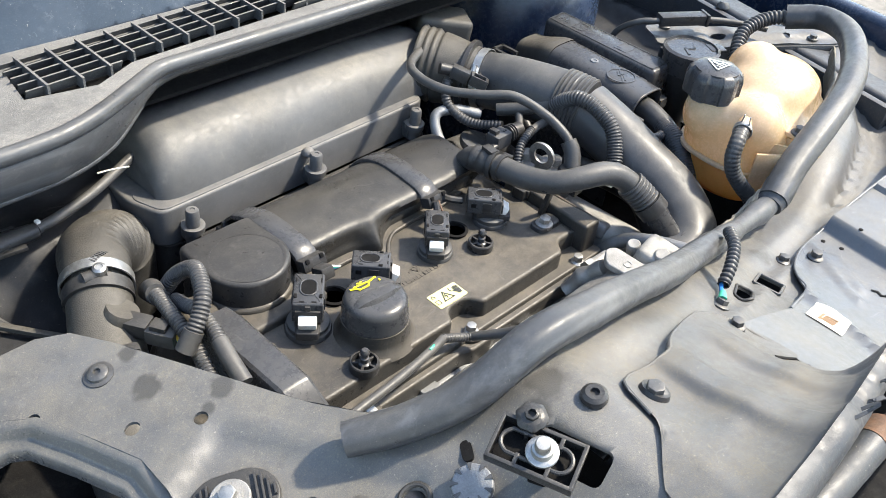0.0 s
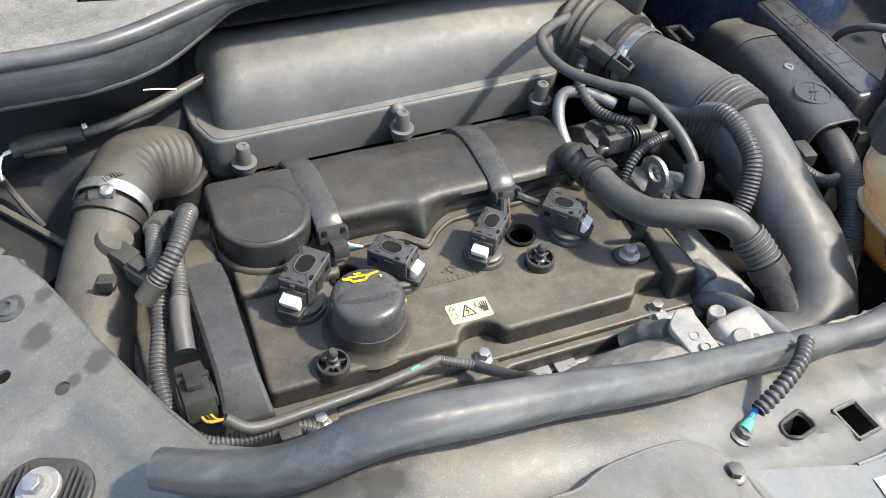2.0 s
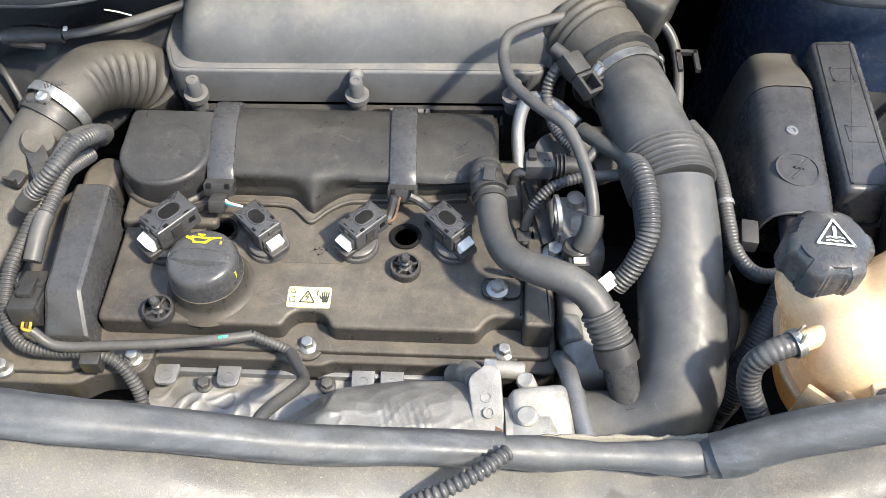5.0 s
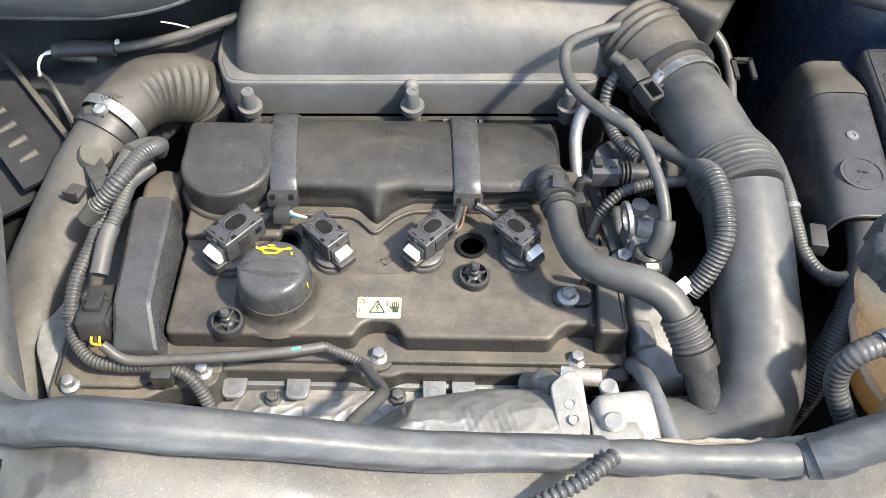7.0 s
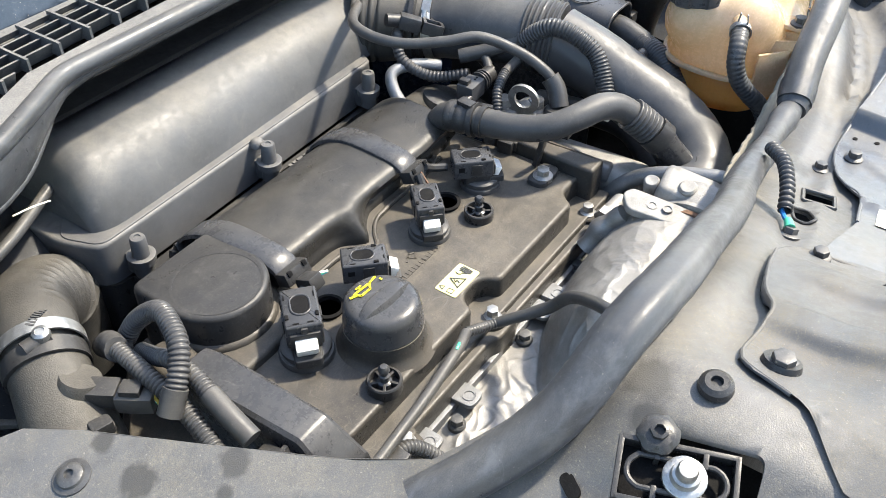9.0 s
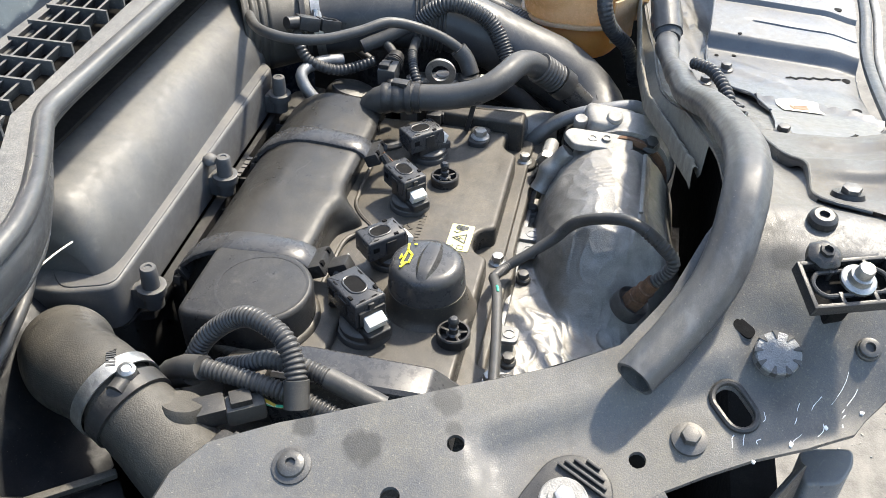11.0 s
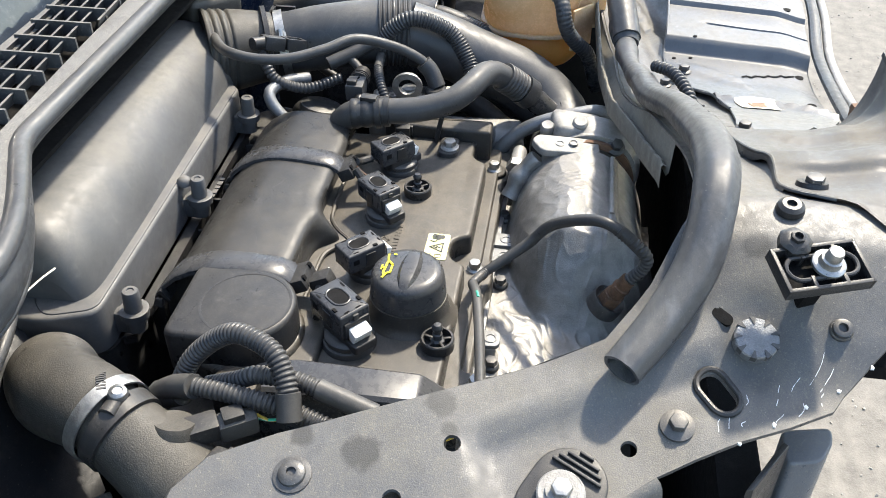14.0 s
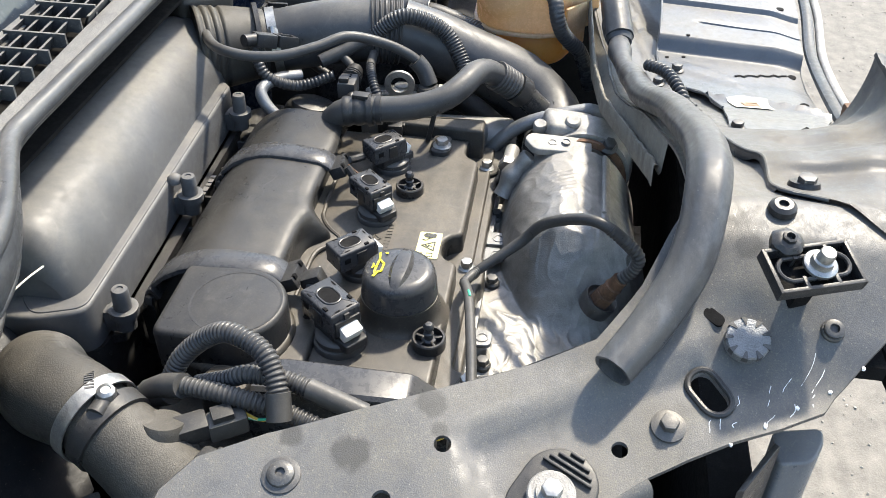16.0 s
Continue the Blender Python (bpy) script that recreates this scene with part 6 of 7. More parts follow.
part("cap", lathe([(0.030, 0.905), (0.033, 0.910), (0.033, 0.925), (0.036, 0.930), (0.036, 0.936), (0.032, 0.938), (0.031, 0.935), (0, 0.935)], at=(0.502, 0.107, 0), n=40), M_gloss, WASH)
part("tab", box((0.022, 0.020, 0.004), (0.532, 0.090, 0.934), (0, 0, -30), 0.002), M_gloss, WASH)
part("raised_symbol", strip([(0.485, 0.10, 0.935), (0.495, 0.112, 0.935), (0.505, 0.105, 0.935), (0.518, 0.114, 0.935)], 0.003, 0.001), M_gloss, WASH)
part("filler_neck", lathe([(0.014, 0.78), (0.015, 0.845), (0.020, 0.868), (0.029, 0.896), (0.031, 0.906), (0, 0.906)], at=(0.502, 0.107, 0), n=28), M_black, WASH)
TOWER = thing("bolted_mount", (0.56, 0.17, 0.80), "dusty cast mount with a large bolt", "mount")
part("plate", prism(rounded([(0.545, 0.120), (0.585, 0.110), (0.62, 0.16), (0.60, 0.21), (0.555, 0.20)], 0.015), 0.80, 0.816, bevel=0.004), M_castgrey, TOWER)
bolt(TOWER, (0.588, 0.176, 0.814), 0.010, 0.012, M_darkbolt)

# ---- strut tower, wing rail and the things along it ----
STRUT = thing("strut_tower", (0.56, 0.44, 0.80), "dark blue strut tower with rubber seal", "strut tower")
part("tower", lathe([(0.15, 0.60), (0.14, 0.90), (0.12, 0.935), (0.09, 0.940), (0.08, 0.925), (0, 0.925)], at=(0.56, 0.46, 0), n=44), M_navy, STRUT)
part("rim_hose", tube([(0.40, 0.36, 0.955), (0.46, 0.325, 0.955), (0.54, 0.318, 0.958), (0.62, 0.335, 0.965), (0.70, 0.38, 0.97)], 0.014, n=18), M_seal, STRUT)
RAIL = thing("wing_rail", (0.75, 0.2, 0.80), "dusty dark inner wing rail", "wing rail", kind="structure")
part("rail", box((0.06, 0.62, 0.05), (0.735, 0.17, 0.885), (0, 8, -14), 0.010, 3), M_rail, RAIL)
part("rail_web", box((0.012, 0.60, 0.10), (0.700, 0.18, 0.86), (0, 0, -14), 0.003), M_rail, RAIL)
part("inner_panel", sheet([(0.49, 0.02), (0.70, 0.00), (0.78, 0.50), (0.56, 0.50)], lambda x, y: 0.835 + 0.010 * noise.noise(Vector((x * 18, y * 18, 3))) + 0.018 * soft(x - 0.2 * y, 0.62, 0.64), 0.003, 0.012), M_liner, RAIL, angle=60)
part("outer_wing", box((0.03, 1.0, 0.08), (0.88, 0.12, 0.885), (0, 0, -8), 0.012, 3), M_navy, RAIL)
for k in range(5):
    part("rail_bolt", lathe([(0.010, 0), (0.009, 0.004), (0.005, 0.008), (0, 0.008)], at=(0.655 + 0.028 * k, 0.36 - 0.09 * k, 0.912), n=16), M_darkbolt, RAIL)
RCAB = thing("rail_cable", (0.55, 0.15, 0.94), "thin black cable with inline connector on the wing rail", "cable")
part("cable", tube([(0.500, 0.232, 0.86), (0.502, 0.222, 0.910), (0.510, 0.195, 0.935), (0.530, 0.171, 0.940), (0.586, 0.139, 0.940), (0.621, 0.106, 0.938), (0.645, 0.080, 0.934)], 0.0042, n=10), M_rubber, RCAB)
part("connector", box((0.072, 0.018, 0.014), (0.556, 0.157, 0.942), (0, 0, -30), 0.003), M_black, RCAB)
part("connector_rib", box((0.004, 0.021, 0.016), (0.583, 0.1415, 0.942), (0, 0, -30), 0.001), M_black, RCAB)
WSH = thing("wing_shelf", (0.62, 0.10, 0.92), "dusty black pressed shelf behind the coolant tank", "shelf")


def shelf_z(x, y):
    edge = y - (0.166 - 0.62 * (x - 0.508))
    return 0.918 + 0.004 * soft(edge, 0.0, 0.012) + 0.0025 * noise.noise(Vector((x * 25, y * 25, 4))) - 0.004 * dome(x, y, 0.60, 0.125, 0.02, 1.0)


shelf_o = rounded([(0.512, 0.160), (0.577, 0.104), (0.620, 0.080), (0.661, 0.058), (0.736, 0.008), (0.752, 0.036), (0.690, 0.094), (0.640, 0.120), (0.581, 0.172), (0.535, 0.200)], 0.008)
part("shelf", sheet(shelf_o, shelf_z, 0.003, 0.007, [circle(0.602, 0.124, 0.0075, 16, 1.5, 1.0, -30), circle(0.684, 0.066, 0.005, 14)]), M_panel, WSH, angle=50)
part("front_web", box((0.27, 0.004, 0.050), (0.624, 0.0815, 0.890), (0, 0, -33), 0.001), M_rail, WSH)
part("lower_flange", box((0.26, 0.014, 0.004), (0.622, 0.0730, 0.866), (0, 0, -33), 0.001), M_rail, WSH)
for x, y in ((0.552, 0.178), (0.712, 0.040)):
    bolt(WSH, (x, y, shelf_z(x, y) + 0.001), 0.005, 0.006, M_darkbolt)
for k, (x, y) in enumerate(((0.70, 0.02), (0.74, -0.02), (0.68, -0.03))):
    part("clip", box((0.03, 0.012, 0.012), (x, y, 0.90), (0, 10 * k, 20 * k), 0.003), M_castgrey, RCAB)

# ---- cowl below the windscreen ----
COWL = thing("windscreen_cowl", (0.1, 0.42, 0.95), "dusty black plastic windscreen cowl with grille and rubber seal", "cowl", kind="structure")


def cowl_front(x):
    """The line of the seal's upper edge."""
    if x > -0.117:
        return 0.304
    return knots(x, [(-0.60, 0.245), (-0.292, 0.246), (-0.247, 0.2475), (-0.215, 0.256), (-0.186, 0.269), (-0.150, 0.288), (-0.117, 0.304)])


def cowl_top(x, y):
    d = y - cowl_front(x)
    return 1.008 + 0.006 * soft(d, 0, 0.02) + 0.02 * max(0, d - 0.02)


def grille_front(x):
    return knots(x, [(-0.241, 0.312), (-0.180, 0.302), (-0.137, 0.322), (0.026, 0.330), (0.30, 0.338)])


xs = [-0.60 + 0.012 * i for i in range(100)]
outline = [(x, cowl_front(x) + 0.002) for x in xs] + [(0.588, 0.60), (-0.60, 0.60)]
gh = [(-0.241, 0.312), (-0.180, 0.302), (-0.137, 0.322), (0.026, 0.330), (0.30, 0.338), (0.30, 0.390), (-0.234, 0.366)]
part("cowl_panel", sheet(outline, cowl_top, 0.003, 0.014, [gh]), M_cowl, COWL)
for i in range(19):
    x = -0.2205 + 0.0290 * i
    y0 = grille_front(x)
    if x < 0.298:
        y1 = 0.3665 + 0.0475 * (x + 0.234)
        part("grille_bar", box((0.0022, y1 + 0.004 - y0, 0.012), (x, (y1 + 0.004 + y0) / 2, 1.0175), bevel=0), M_cowl, COWL)
for j in range(5):
    louvre = bmesh.new()
    line = []
    for i in range(54):
        x = -0.238 + 0.010 * i
        y0, y1 = grille_front(x), 0.3665 + 0.0475 * (x + 0.234)
        y = y1 - (0.0135 - 0.0008 * soft(x, -0.1, 0.1)) * j
        if y > y0 - 0.002:
            line.append([louvre.verts.new((x, y + dy, 1.0165 + dz)) for dy, dz in ((0.0, 0.0045), (0.0022, 0.0045), (0.0082, -0.0075), (0.0060, -0.0075))])
    for a, b in zip(line, line[1:]):
        if b[0].co.x - a[0].co.x < 0.011:
            for i in range(4):
                louvre.faces.new((a[i], a[(i + 1) % 4], b[(i + 1) % 4], b[i]))
    part("grille_louvre", louvre, M_cowl, COWL)
# Near-black tray stops sun through the grille; gap shade is in its colour.
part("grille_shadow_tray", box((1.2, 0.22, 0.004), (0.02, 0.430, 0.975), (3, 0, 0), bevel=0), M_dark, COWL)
xs2 = [-0.60 + 0.01 * i for i in range(110)]
part("seal_bead", tube([(x, cowl_front(x) + 0.004, 1.009) for x in xs2[::3]], 0.0075, n=14, step=0.008), M_seal, COWL)
wall = bmesh.new()
rows = []
for x in xs2:
    y = cowl_front(x)
    k = soft(x, -0.20, -0.08)
    low_z = 0.967 + 0.018 * k
    back = 0.007 + 0.018 * k
    row = []
    for t in [i / 9 for i in range(10)]:
        yy = y + back * t ** 1.4 + 0.004 * math.sin(math.pi * t) * -1
        row.append(wall.verts.new((x, yy, 1.006 + (low_z - 1.006) * t)))
    row.append(wall.verts.new((x, y + back + 0.004, low_z - 0.004)))
    row.append(wall.verts.new((x, y + back + 0.010, low_z)))
    rows.append(row)
for a, b in zip(rows, rows[1:]):
    for i in range(len(a) - 1):
        wall.faces.new((a[i], b[i], b[i + 1], a[i + 1]))
part("seal_apron", wall, M_seal, COWL, "grey satin rubber apron", angle=70)
part("apron_lip", tube([(x, cowl_front(x) + 0.009 + 0.018 * soft(x, -0.20, -0.08), 0.967 + 0.018 * soft(x, -0.20, -0.08)) for x in xs2[::3]], 0.0035, n=10, step=0.008), M_seal, COWL)
for x in (-0.095, 0.115):
    part("clip", box((0.008, 0.006, 0.008), (x, 0.345, 0.985), (0, 20, 0), 0.001), M_black, COWL)
BONNET = thing("open_bonnet", (0.1, 0.40, 1.0), "underside of the raised dark blue bonnet, dusty", "bonnet", kind="structure")
skin = box((1.5, 1.02, 0.012), (0, 0.51, 0), bevel=0.004)
for x in (-0.55, -0.28, 0.0, 0.28, 0.55):
    box((0.05, 0.80, 0.014), (x, 0.54, -0.012), bevel=0.005, bm=skin)
for y in (0.12, 0.93):
    box((1.36, 0.06, 0.016), (0, y, -0.012), bevel=0.005, bm=skin)
skin.transform(pose(0.1, 0.392, 1.000, 62, 0, 0))
part("underside", skin, M_glass, BONNET)
WC = thing("wiper_loom", (-0.23, 0.28, 0.93), "black cable with inline connector below the cowl", "cable")
part("cable", tube([(-0.1403, 0.3290, 0.916), (-0.1503, 0.3250, 0.915), (-0.2011, 0.3024, 0.910), (-0.2356, 0.2949, 0.905), (-0.2620, 0.2903, 0.903)], 0.0048, n=12), M_rubber, WC)
part("connector", tube([(-0.2620, 0.2903, 0.902), (-0.2780, 0.2915, 0.901), (-0.2960, 0.2912, 0.900), (-0.3140, 0.2890, 0.900)], [0.0070, 0.0082, 0.0104, 0.0098], n=14, jitter=0.05), M_black, WC)
part("rear_seal", tube([(-0.3130, 0.2891, 0.900), (-0.3220, 0.2878, 0.900)], [0.0075, 0.0066], n=14, step=0.003), M_rubber, WC)
part("catch", box((0.022, 0.004, 0.007), (-0.2890, 0.3010, 0.904), (0, 0, -4), 0.001), M_black, WC)
part("catch", box((0.034, 0.006, 0.004), (-0.2950, 0.2790, 0.899), (0, 0, -5), 0.001), M_black, WC)
part("white_tag", box((0.004, 0.005, 0.004), (-0.2600, 0.2925, 0.908), (0, 0, 8), 0.0008), M_white, WC, "small white tag")
part("twig", tube([(-0.2063, 0.276, 0.947), (-0.1930, 0.2722, 0.948), (-0.1797, 0.269, 0.947)], 0.0007, n=6, step=0.006), M_sticker, WC, "dry straw-coloured twig")
for i in range(2):
    part("white_wire", tube([(-0.3200, 0.2876 - 0.003 * i, 0.901), (-0.3275 - 0.002 * i, 0.2815 - 0.003 * i, 0.902), (-0.3325, 0.2735 - 0.002 * i, 0.896), (-0.3335, 0.2690, 0.886)], 0.0011, n=8, step=0.003), M_white, WC)
part("lead", tube([(-0.3335, 0.2695, 0.887), (-0.3320, 0.2780, 0.868), (-0.3230, 0.2680, 0.850), (-0.3123, 0.2536, 0.838)], 0.0030, n=8), M_rubber, WC)
LW = thing("inner_wing_panel", (-0.42, 0.15, 0.8), "black moulded inner wing liner beside the intake duct", "wing panel", kind="structure")


def liner_z(x, y):
    """The liner climbs from the bay to the cowl in soft swells."""
    z = 0.800 + 0.70 * (y - 0.23) + 0.05 * soft(-x, 0.36, 0.52)
    z += 0.012 * (soft(y - 0.25 * x, 0.345, 0.360) - soft(y - 0.25 * x, 0.385, 0.40))
    return z + 0.007 * noise.noise(Vector((x * 13, y * 16, 1.0))) + dome(x, y, -0.25, 0.31, 0.05, 0.010)


part("liner", sheet([(-0.60, 0.235), (-0.25, 0.235), (-0.175, 0.300), (-0.165, 0.385), (-0.60, 0.385)], liner_z, 0.003, 0.009), M_liner, LW, angle=60)
ramp_a, ramp_b = Vector((-0.4480, 0.3870, 0.874)), Vector((-0.2870, 0.2010, 0.853))
along = (ramp_b - ramp_a).normalized()
out = Vector((along.y, -along.x, 0)).normalized()
if out.y > 0:
    out = -out
for name, off, wide, drop, mat in (("ledge", 0.030, 0.060, 0.014, M_liner), ("ledge_rim", 0.001, 0.006, 0.004, M_elbow), ("ledge_web", 0.075, 0.050, 0.032, M_liner)):
    slab = box(((ramp_b - ramp_a).length, wide, 0.005), bevel=0.0015)
    slab.transform(Matrix.Translation((ramp_a + ramp_b) / 2 + out * off - Vector((0, 0, drop - 0.004))) @ Matrix((along, along.cross(out).cross(along), along.cross(out) * (1 if along.cross(out).z > 0 else -1))).transposed().to_4x4())
    part(name, slab, mat, LW)
for k in range(9):
    p = ramp_a + (ramp_b - ramp_a) * (0.15 + 0.09 * k) + out * 0.030
    part("ledge_rib", tube([tuple(p + Vector((0, 0, -0.008))), tuple(p + out * 0.018 + Vector((0, 0, -0.010)))], [0.0045, 0.0035], n=10, step=0.004), M_elbow, LW)

# ---- front panel ----
def panel_z(x, y):
    """Height of the front panel: highest by the bonnet stop, falling to both sides."""
    z = knots(x, [(-0.50, 0.915), (-0.34, 0.945), (-0.29, 0.957), (-0.24, 0.970), (-0.20, 0.988), (-0.16, 1.014), (-0.13, 1.020), (-0.09, 1.006), (0.05, 0.962), (0.13, 0.930), (0.20, 0.905), (0.26, 0.893), (0.34, 0.889), (0.9, 0.885)])
    return z


PANEL = thing("front_crossmember", (0.0, -0.2, 0.90), "dusty grey painted front crossmember, dented at one end", "crossmember", kind="structure")
rear = [(-0.50, 0.128), (-0.40, 0.128), (-0.362, 0.125), (-0.339, 0.1215), (-0.3190, 0.1070), (-0.3015, 0.0740), (-0.2725, 0.0030), (-0.2435, -0.0600), (-0.2232, -0.1007)]
cross_rear = [(-0.19, -0.125), (-0.15, -0.145), (-0.10, -0.152), (0.0, -0.148), (0.10, -0.135), (0.20, -0.120), (0.32, -0.112), (0.45, -0.090), (0.56, -0.060), (0.66, -0.010), (0.72, 0.06), (0.90, 0.10)]
front = [(0.90, -0.16), (0.60, -0.175), (0.40, -0.215), (0.25, -0.235), (0.12, -0.25), (0.0, -0.262), (-0.09, -0.280), (-0.135, -0.288), (-0.195, -0.274), (-0.2198, -0.2491), (-0.2364, -0.2337), (-0.2467, -0.2268), (-0.2596, -0.2023), (-0.2709, -0.1754),
         (-0.2833, -0.1518), (-0.2952, -0.1315), (-0.3123, -0.1089), (-0.330, -0.082), (-0.3375, -0.0563), (-0.3379, -0.0186), (-0.353, 0.0241), (-0.3686, 0.0600), (-0.386, 0.0744), (-0.43, 0.080), (-0.50, 0.080)]


def left_relief(x, y):
    """Pressed steps of the panel's end: a raised inner field and the lip that turns down outside."""
    z = panel_z(x, y)
    # ridge that runs out from the hose towards the corner, and the dished field beyond it
    dx, dy = x + 0.291, y + 0.033
    k = soft(0.39 * dx - 0.92 * dy, -0.003, 0.003) * soft(-0.89 * dx - 0.45 * dy, -0.004, 0.004)
    z -= 0.0070 * k * (1 - soft(x, -0.235, -0.20))
    z -= dome(x, y, -0.2143, -0.1845, 0.026, 0.0045)
    z += 0.003 * noise.noise(Vector((x * 12, y * 12, 0.3)))
    return z


def cross_relief(x, y):
    """Upstand, flat and step along the crossmember, running out at its dented end."""
    z = left_relief(x, y)
    k = soft(x, -0.13, -0.06)
    back = knots(x, [(-0.10, -0.150), (0.0, -0.150), (0.10, -0.138), (0.20, -0.122), (0.32, -0.115), (0.45, -0.092), (0.56, -0.062), (0.66, -0.010), (0.9, 0.08)])
    d = back - y
    z += k * (0.006 * soft(d, 0.045, 0.030) + 0.004 * (soft(d, 0.052, 0.058) - soft(d, 0.060, 0.068)))
    z += 0.020 * soft(x, 0.33, 0.50) * soft(d, 0.075, 0.006) - 0.010 * soft(x, 0.36, 0.42) * (1 - soft(x, 0.60, 0.66)) * soft(d, 0.040, 0.052) * (1 - soft(d, 0.085, 0.10))
    z -= 0.05 * soft(d, -0.002, -0.012) * k
    return z


holes = [circle(-0.296, -0.022, 0.0048, 14), circle(-0.330, 0.005, 0.0052, 14), circle(-0.3705, 0.060, 0.0045, 14), circle(-0.2813, -0.1165, 0.0046, 14),
         slot(-0.2440, -0.1646, 0.0105, 0.0072, 38, 10), slot(0.134, -0.181, 0.020, 0.0062, 20, 8),
         [(0.180, -0.196), (0.208, -0.190), (0.205, -0.166), (0.177, -0.172)],
         rounded([(-0.1790, -0.2430), (-0.1600, -0.2390), (-0.1680, -0.1950), (-0.1870, -0.1980)], 0.005)]
part("pressed_panel", sheet(rear + cross_rear + front, cross_relief, 0.0025, 0.0075, holes), M_panel, PANEL, angle=50)
# folded inner edge along the end piece
fold = bmesh.new()
rows = []
for (x, y) in rear[2:]:
    z = cross_relief(x, y)
    rows.append([fold.verts.new((x, y, z)), fold.verts.new((x + 0.002, y + 0.003, z - 0.004)), fold.verts.new((x + 0.003, y + 0.003, z - 0.035))])
for a, b in zip(rows, rows[1:]):
    for i in range(2):
        fold.faces.new((a[i], b[i], b[i + 1], a[i + 1]))
part("folded_edge", fold, M_panel, PANEL, angle=70)
lipb = bmesh.new()
rows = []
lip_line = front[15:24]
for i, (x, y) in enumerate(lip_line):
    a, b = lip_line[max(0, i - 1)], lip_line[min(len(lip_line) - 1, i + 1)]
    t = Vector((b[0] - a[0], b[1] - a[1])).normalized()
    o = Vector((t.y, -t.x))
    if o.x > 0:
        o = -o
    z = cross_relief(x, y)
    rows.append([lipb.verts.new((x + o.x * d, y + o.y * d, z - h)) for d, h in ((-0.001, 0.0), (0.003, 0.0010), (0.0055, 0.0040), (0.0070, 0.0105), (0.0085, 0.0125), (0.0140, 0.0130), (0.0158, 0.0145), (0.0160, 0.024))])
for a, b in zip(rows, rows[1:]):
    for i in range(len(a) - 1):
        lipb.faces.new((a[i], b[i], b[i + 1], a[i + 1]))
part("rolled_lip", lipb, M_panel, PANEL, angle=80)
# folded inner flange beside the hose: a narrow gutter with a ragged upturned edge
fl = bmesh.new()
rows = []
edge_y = [(-0.024, -0.1590), (0.075, -0.1340), (0.182, -0.1084), (0.284, -0.0989), (0.436, -0.0885), (0.587, -0.0600), (0.64, -0.02)]
edge_z = [(-0.024, 0.9700), (0.075, 0.9370), (0.182, 0.9157), (0.284, 0.9010), (0.436, 0.9254), (0.587, 0.9490), (0.64, 0.950)]
for i in range(221):
    x = -0.02 + 0.66 * i / 220
    y0, y1 = knots(x, cross_rear), knots(x, edge_y)
    z0, z1 = cross_relief(x, y0 - 0.004), knots(x, edge_z)
    y1 = max(y1, y0 + 0.006)
    rag = 0.0020 * noise.noise(Vector((x * 70, 0, 0))) + 0.0014 * noise.noise(Vector((x * 190, 4, 0)))
    floor_z = min(z0, z1)
    w = y1 - y0
    rows.append([fl.verts.new(p) for p in ((x, y0 - 0.003, z0 + 0.0005), (x, y0 + 0.10 * w, z0 - 0.003), (x, y0 + 0.25 * w, floor_z - 0.006), (x, y0 + 0.55 * w, floor_z - 0.009), (x, y0 + 0.80 * w, floor_z - 0.006), (x, y1 - 0.002, z1 - 0.001 + rag),
                                           (x, y1 + rag * 0.5, z1 + rag), (x, y1 + 0.0014 + rag * 0.5, z1 - 0.0014 + rag), (x, y1 + 0.001, z1 - 0.020))])
for a, b in zip(rows, rows[1:]):
    for i in range(8):
        fl.faces.new((a[i], b[i], b[i + 1], a[i + 1]))
part("inner_flange", fl, M_rim, PANEL, "dusty folded steel flange with a ragged edge", angle=70)


def tilt(x, y):
    """The direction square to the panel."""
    return Vector(((panel_z(x - 0.012, y) - panel_z(x + 0.012, y)) / 0.024, 0, 1)).normalized()


def on_panel(x, y, up=0.0):
    return (x, y, cross_relief(x, y) + up)


bolt(PANEL, on_panel(-0.323, 0.060), 0.0060, 0.0045, M_darkbolt, tilt(-0.323, 0.060), dome_head=True, flange=1.75, name="torx_screw")
bolt(PANEL, on_panel(-0.2660, -0.1420), 0.0053, 0.0075, M_darkbolt, tilt(-0.2660, -0.1420), flange=1.8)
bolt(PANEL, on_panel(-0.2057, -0.2319), 0.0056, 0.0045, M_darkbolt, tilt(-0.2057, -0.2319), socket=True, flange=1.2)
bolt(PANEL, on_panel(-0.1390, -0.2055), 0.0068, 0.0065, M_black, tilt(-0.1390, -0.2055), dome_head=True, flange=1.15)
part("rubber_buffer", lathe([(0.010, 0), (0.011, 0.003), (0.0095, 0.008), (0, 0.009)], at=on_panel(-0.104, -0.2255), axis=tilt(-0.104, -0.2255), n=20), M_black, PANEL)
for x, y in ((0.257, -0.166), (0.079, -0.184)):
    bolt(PANEL, on_panel(x, y), 0.0052, 0.007, M_darkbolt, tilt(x, y))
# large washer bolt on a slotted pad
pad_m = frame_to(tilt(-0.3125, -0.082), on_panel(-0.3125, -0.082)) @ pose(0, 0, 0, 0, 0, -28)
pad = prism(slot(0, 0, 0.016, 0.0205, 0, 14), 0.0, 0.0035, bevel=0.0012)
pad.transform(pad_m)
part("slotted_pad", pad, M_black, PANEL, "black slotted plastic pad")
for sgn in (-1, 1):
    for k in range(4):
        x = sgn * (0.0150 + 0.0036 * k)
        ridge = box((0.0016, 2 * math.sqrt(max(0.00002, 0.0175 ** 2 - max(0, abs(x) - 0.008) ** 2)) * 0.92, 0.0030), (x, 0, 0.0046), bevel=0.0004)
        ridge.transform(pad_m)
        part("pad_rib", ridge, M_black, PANEL)
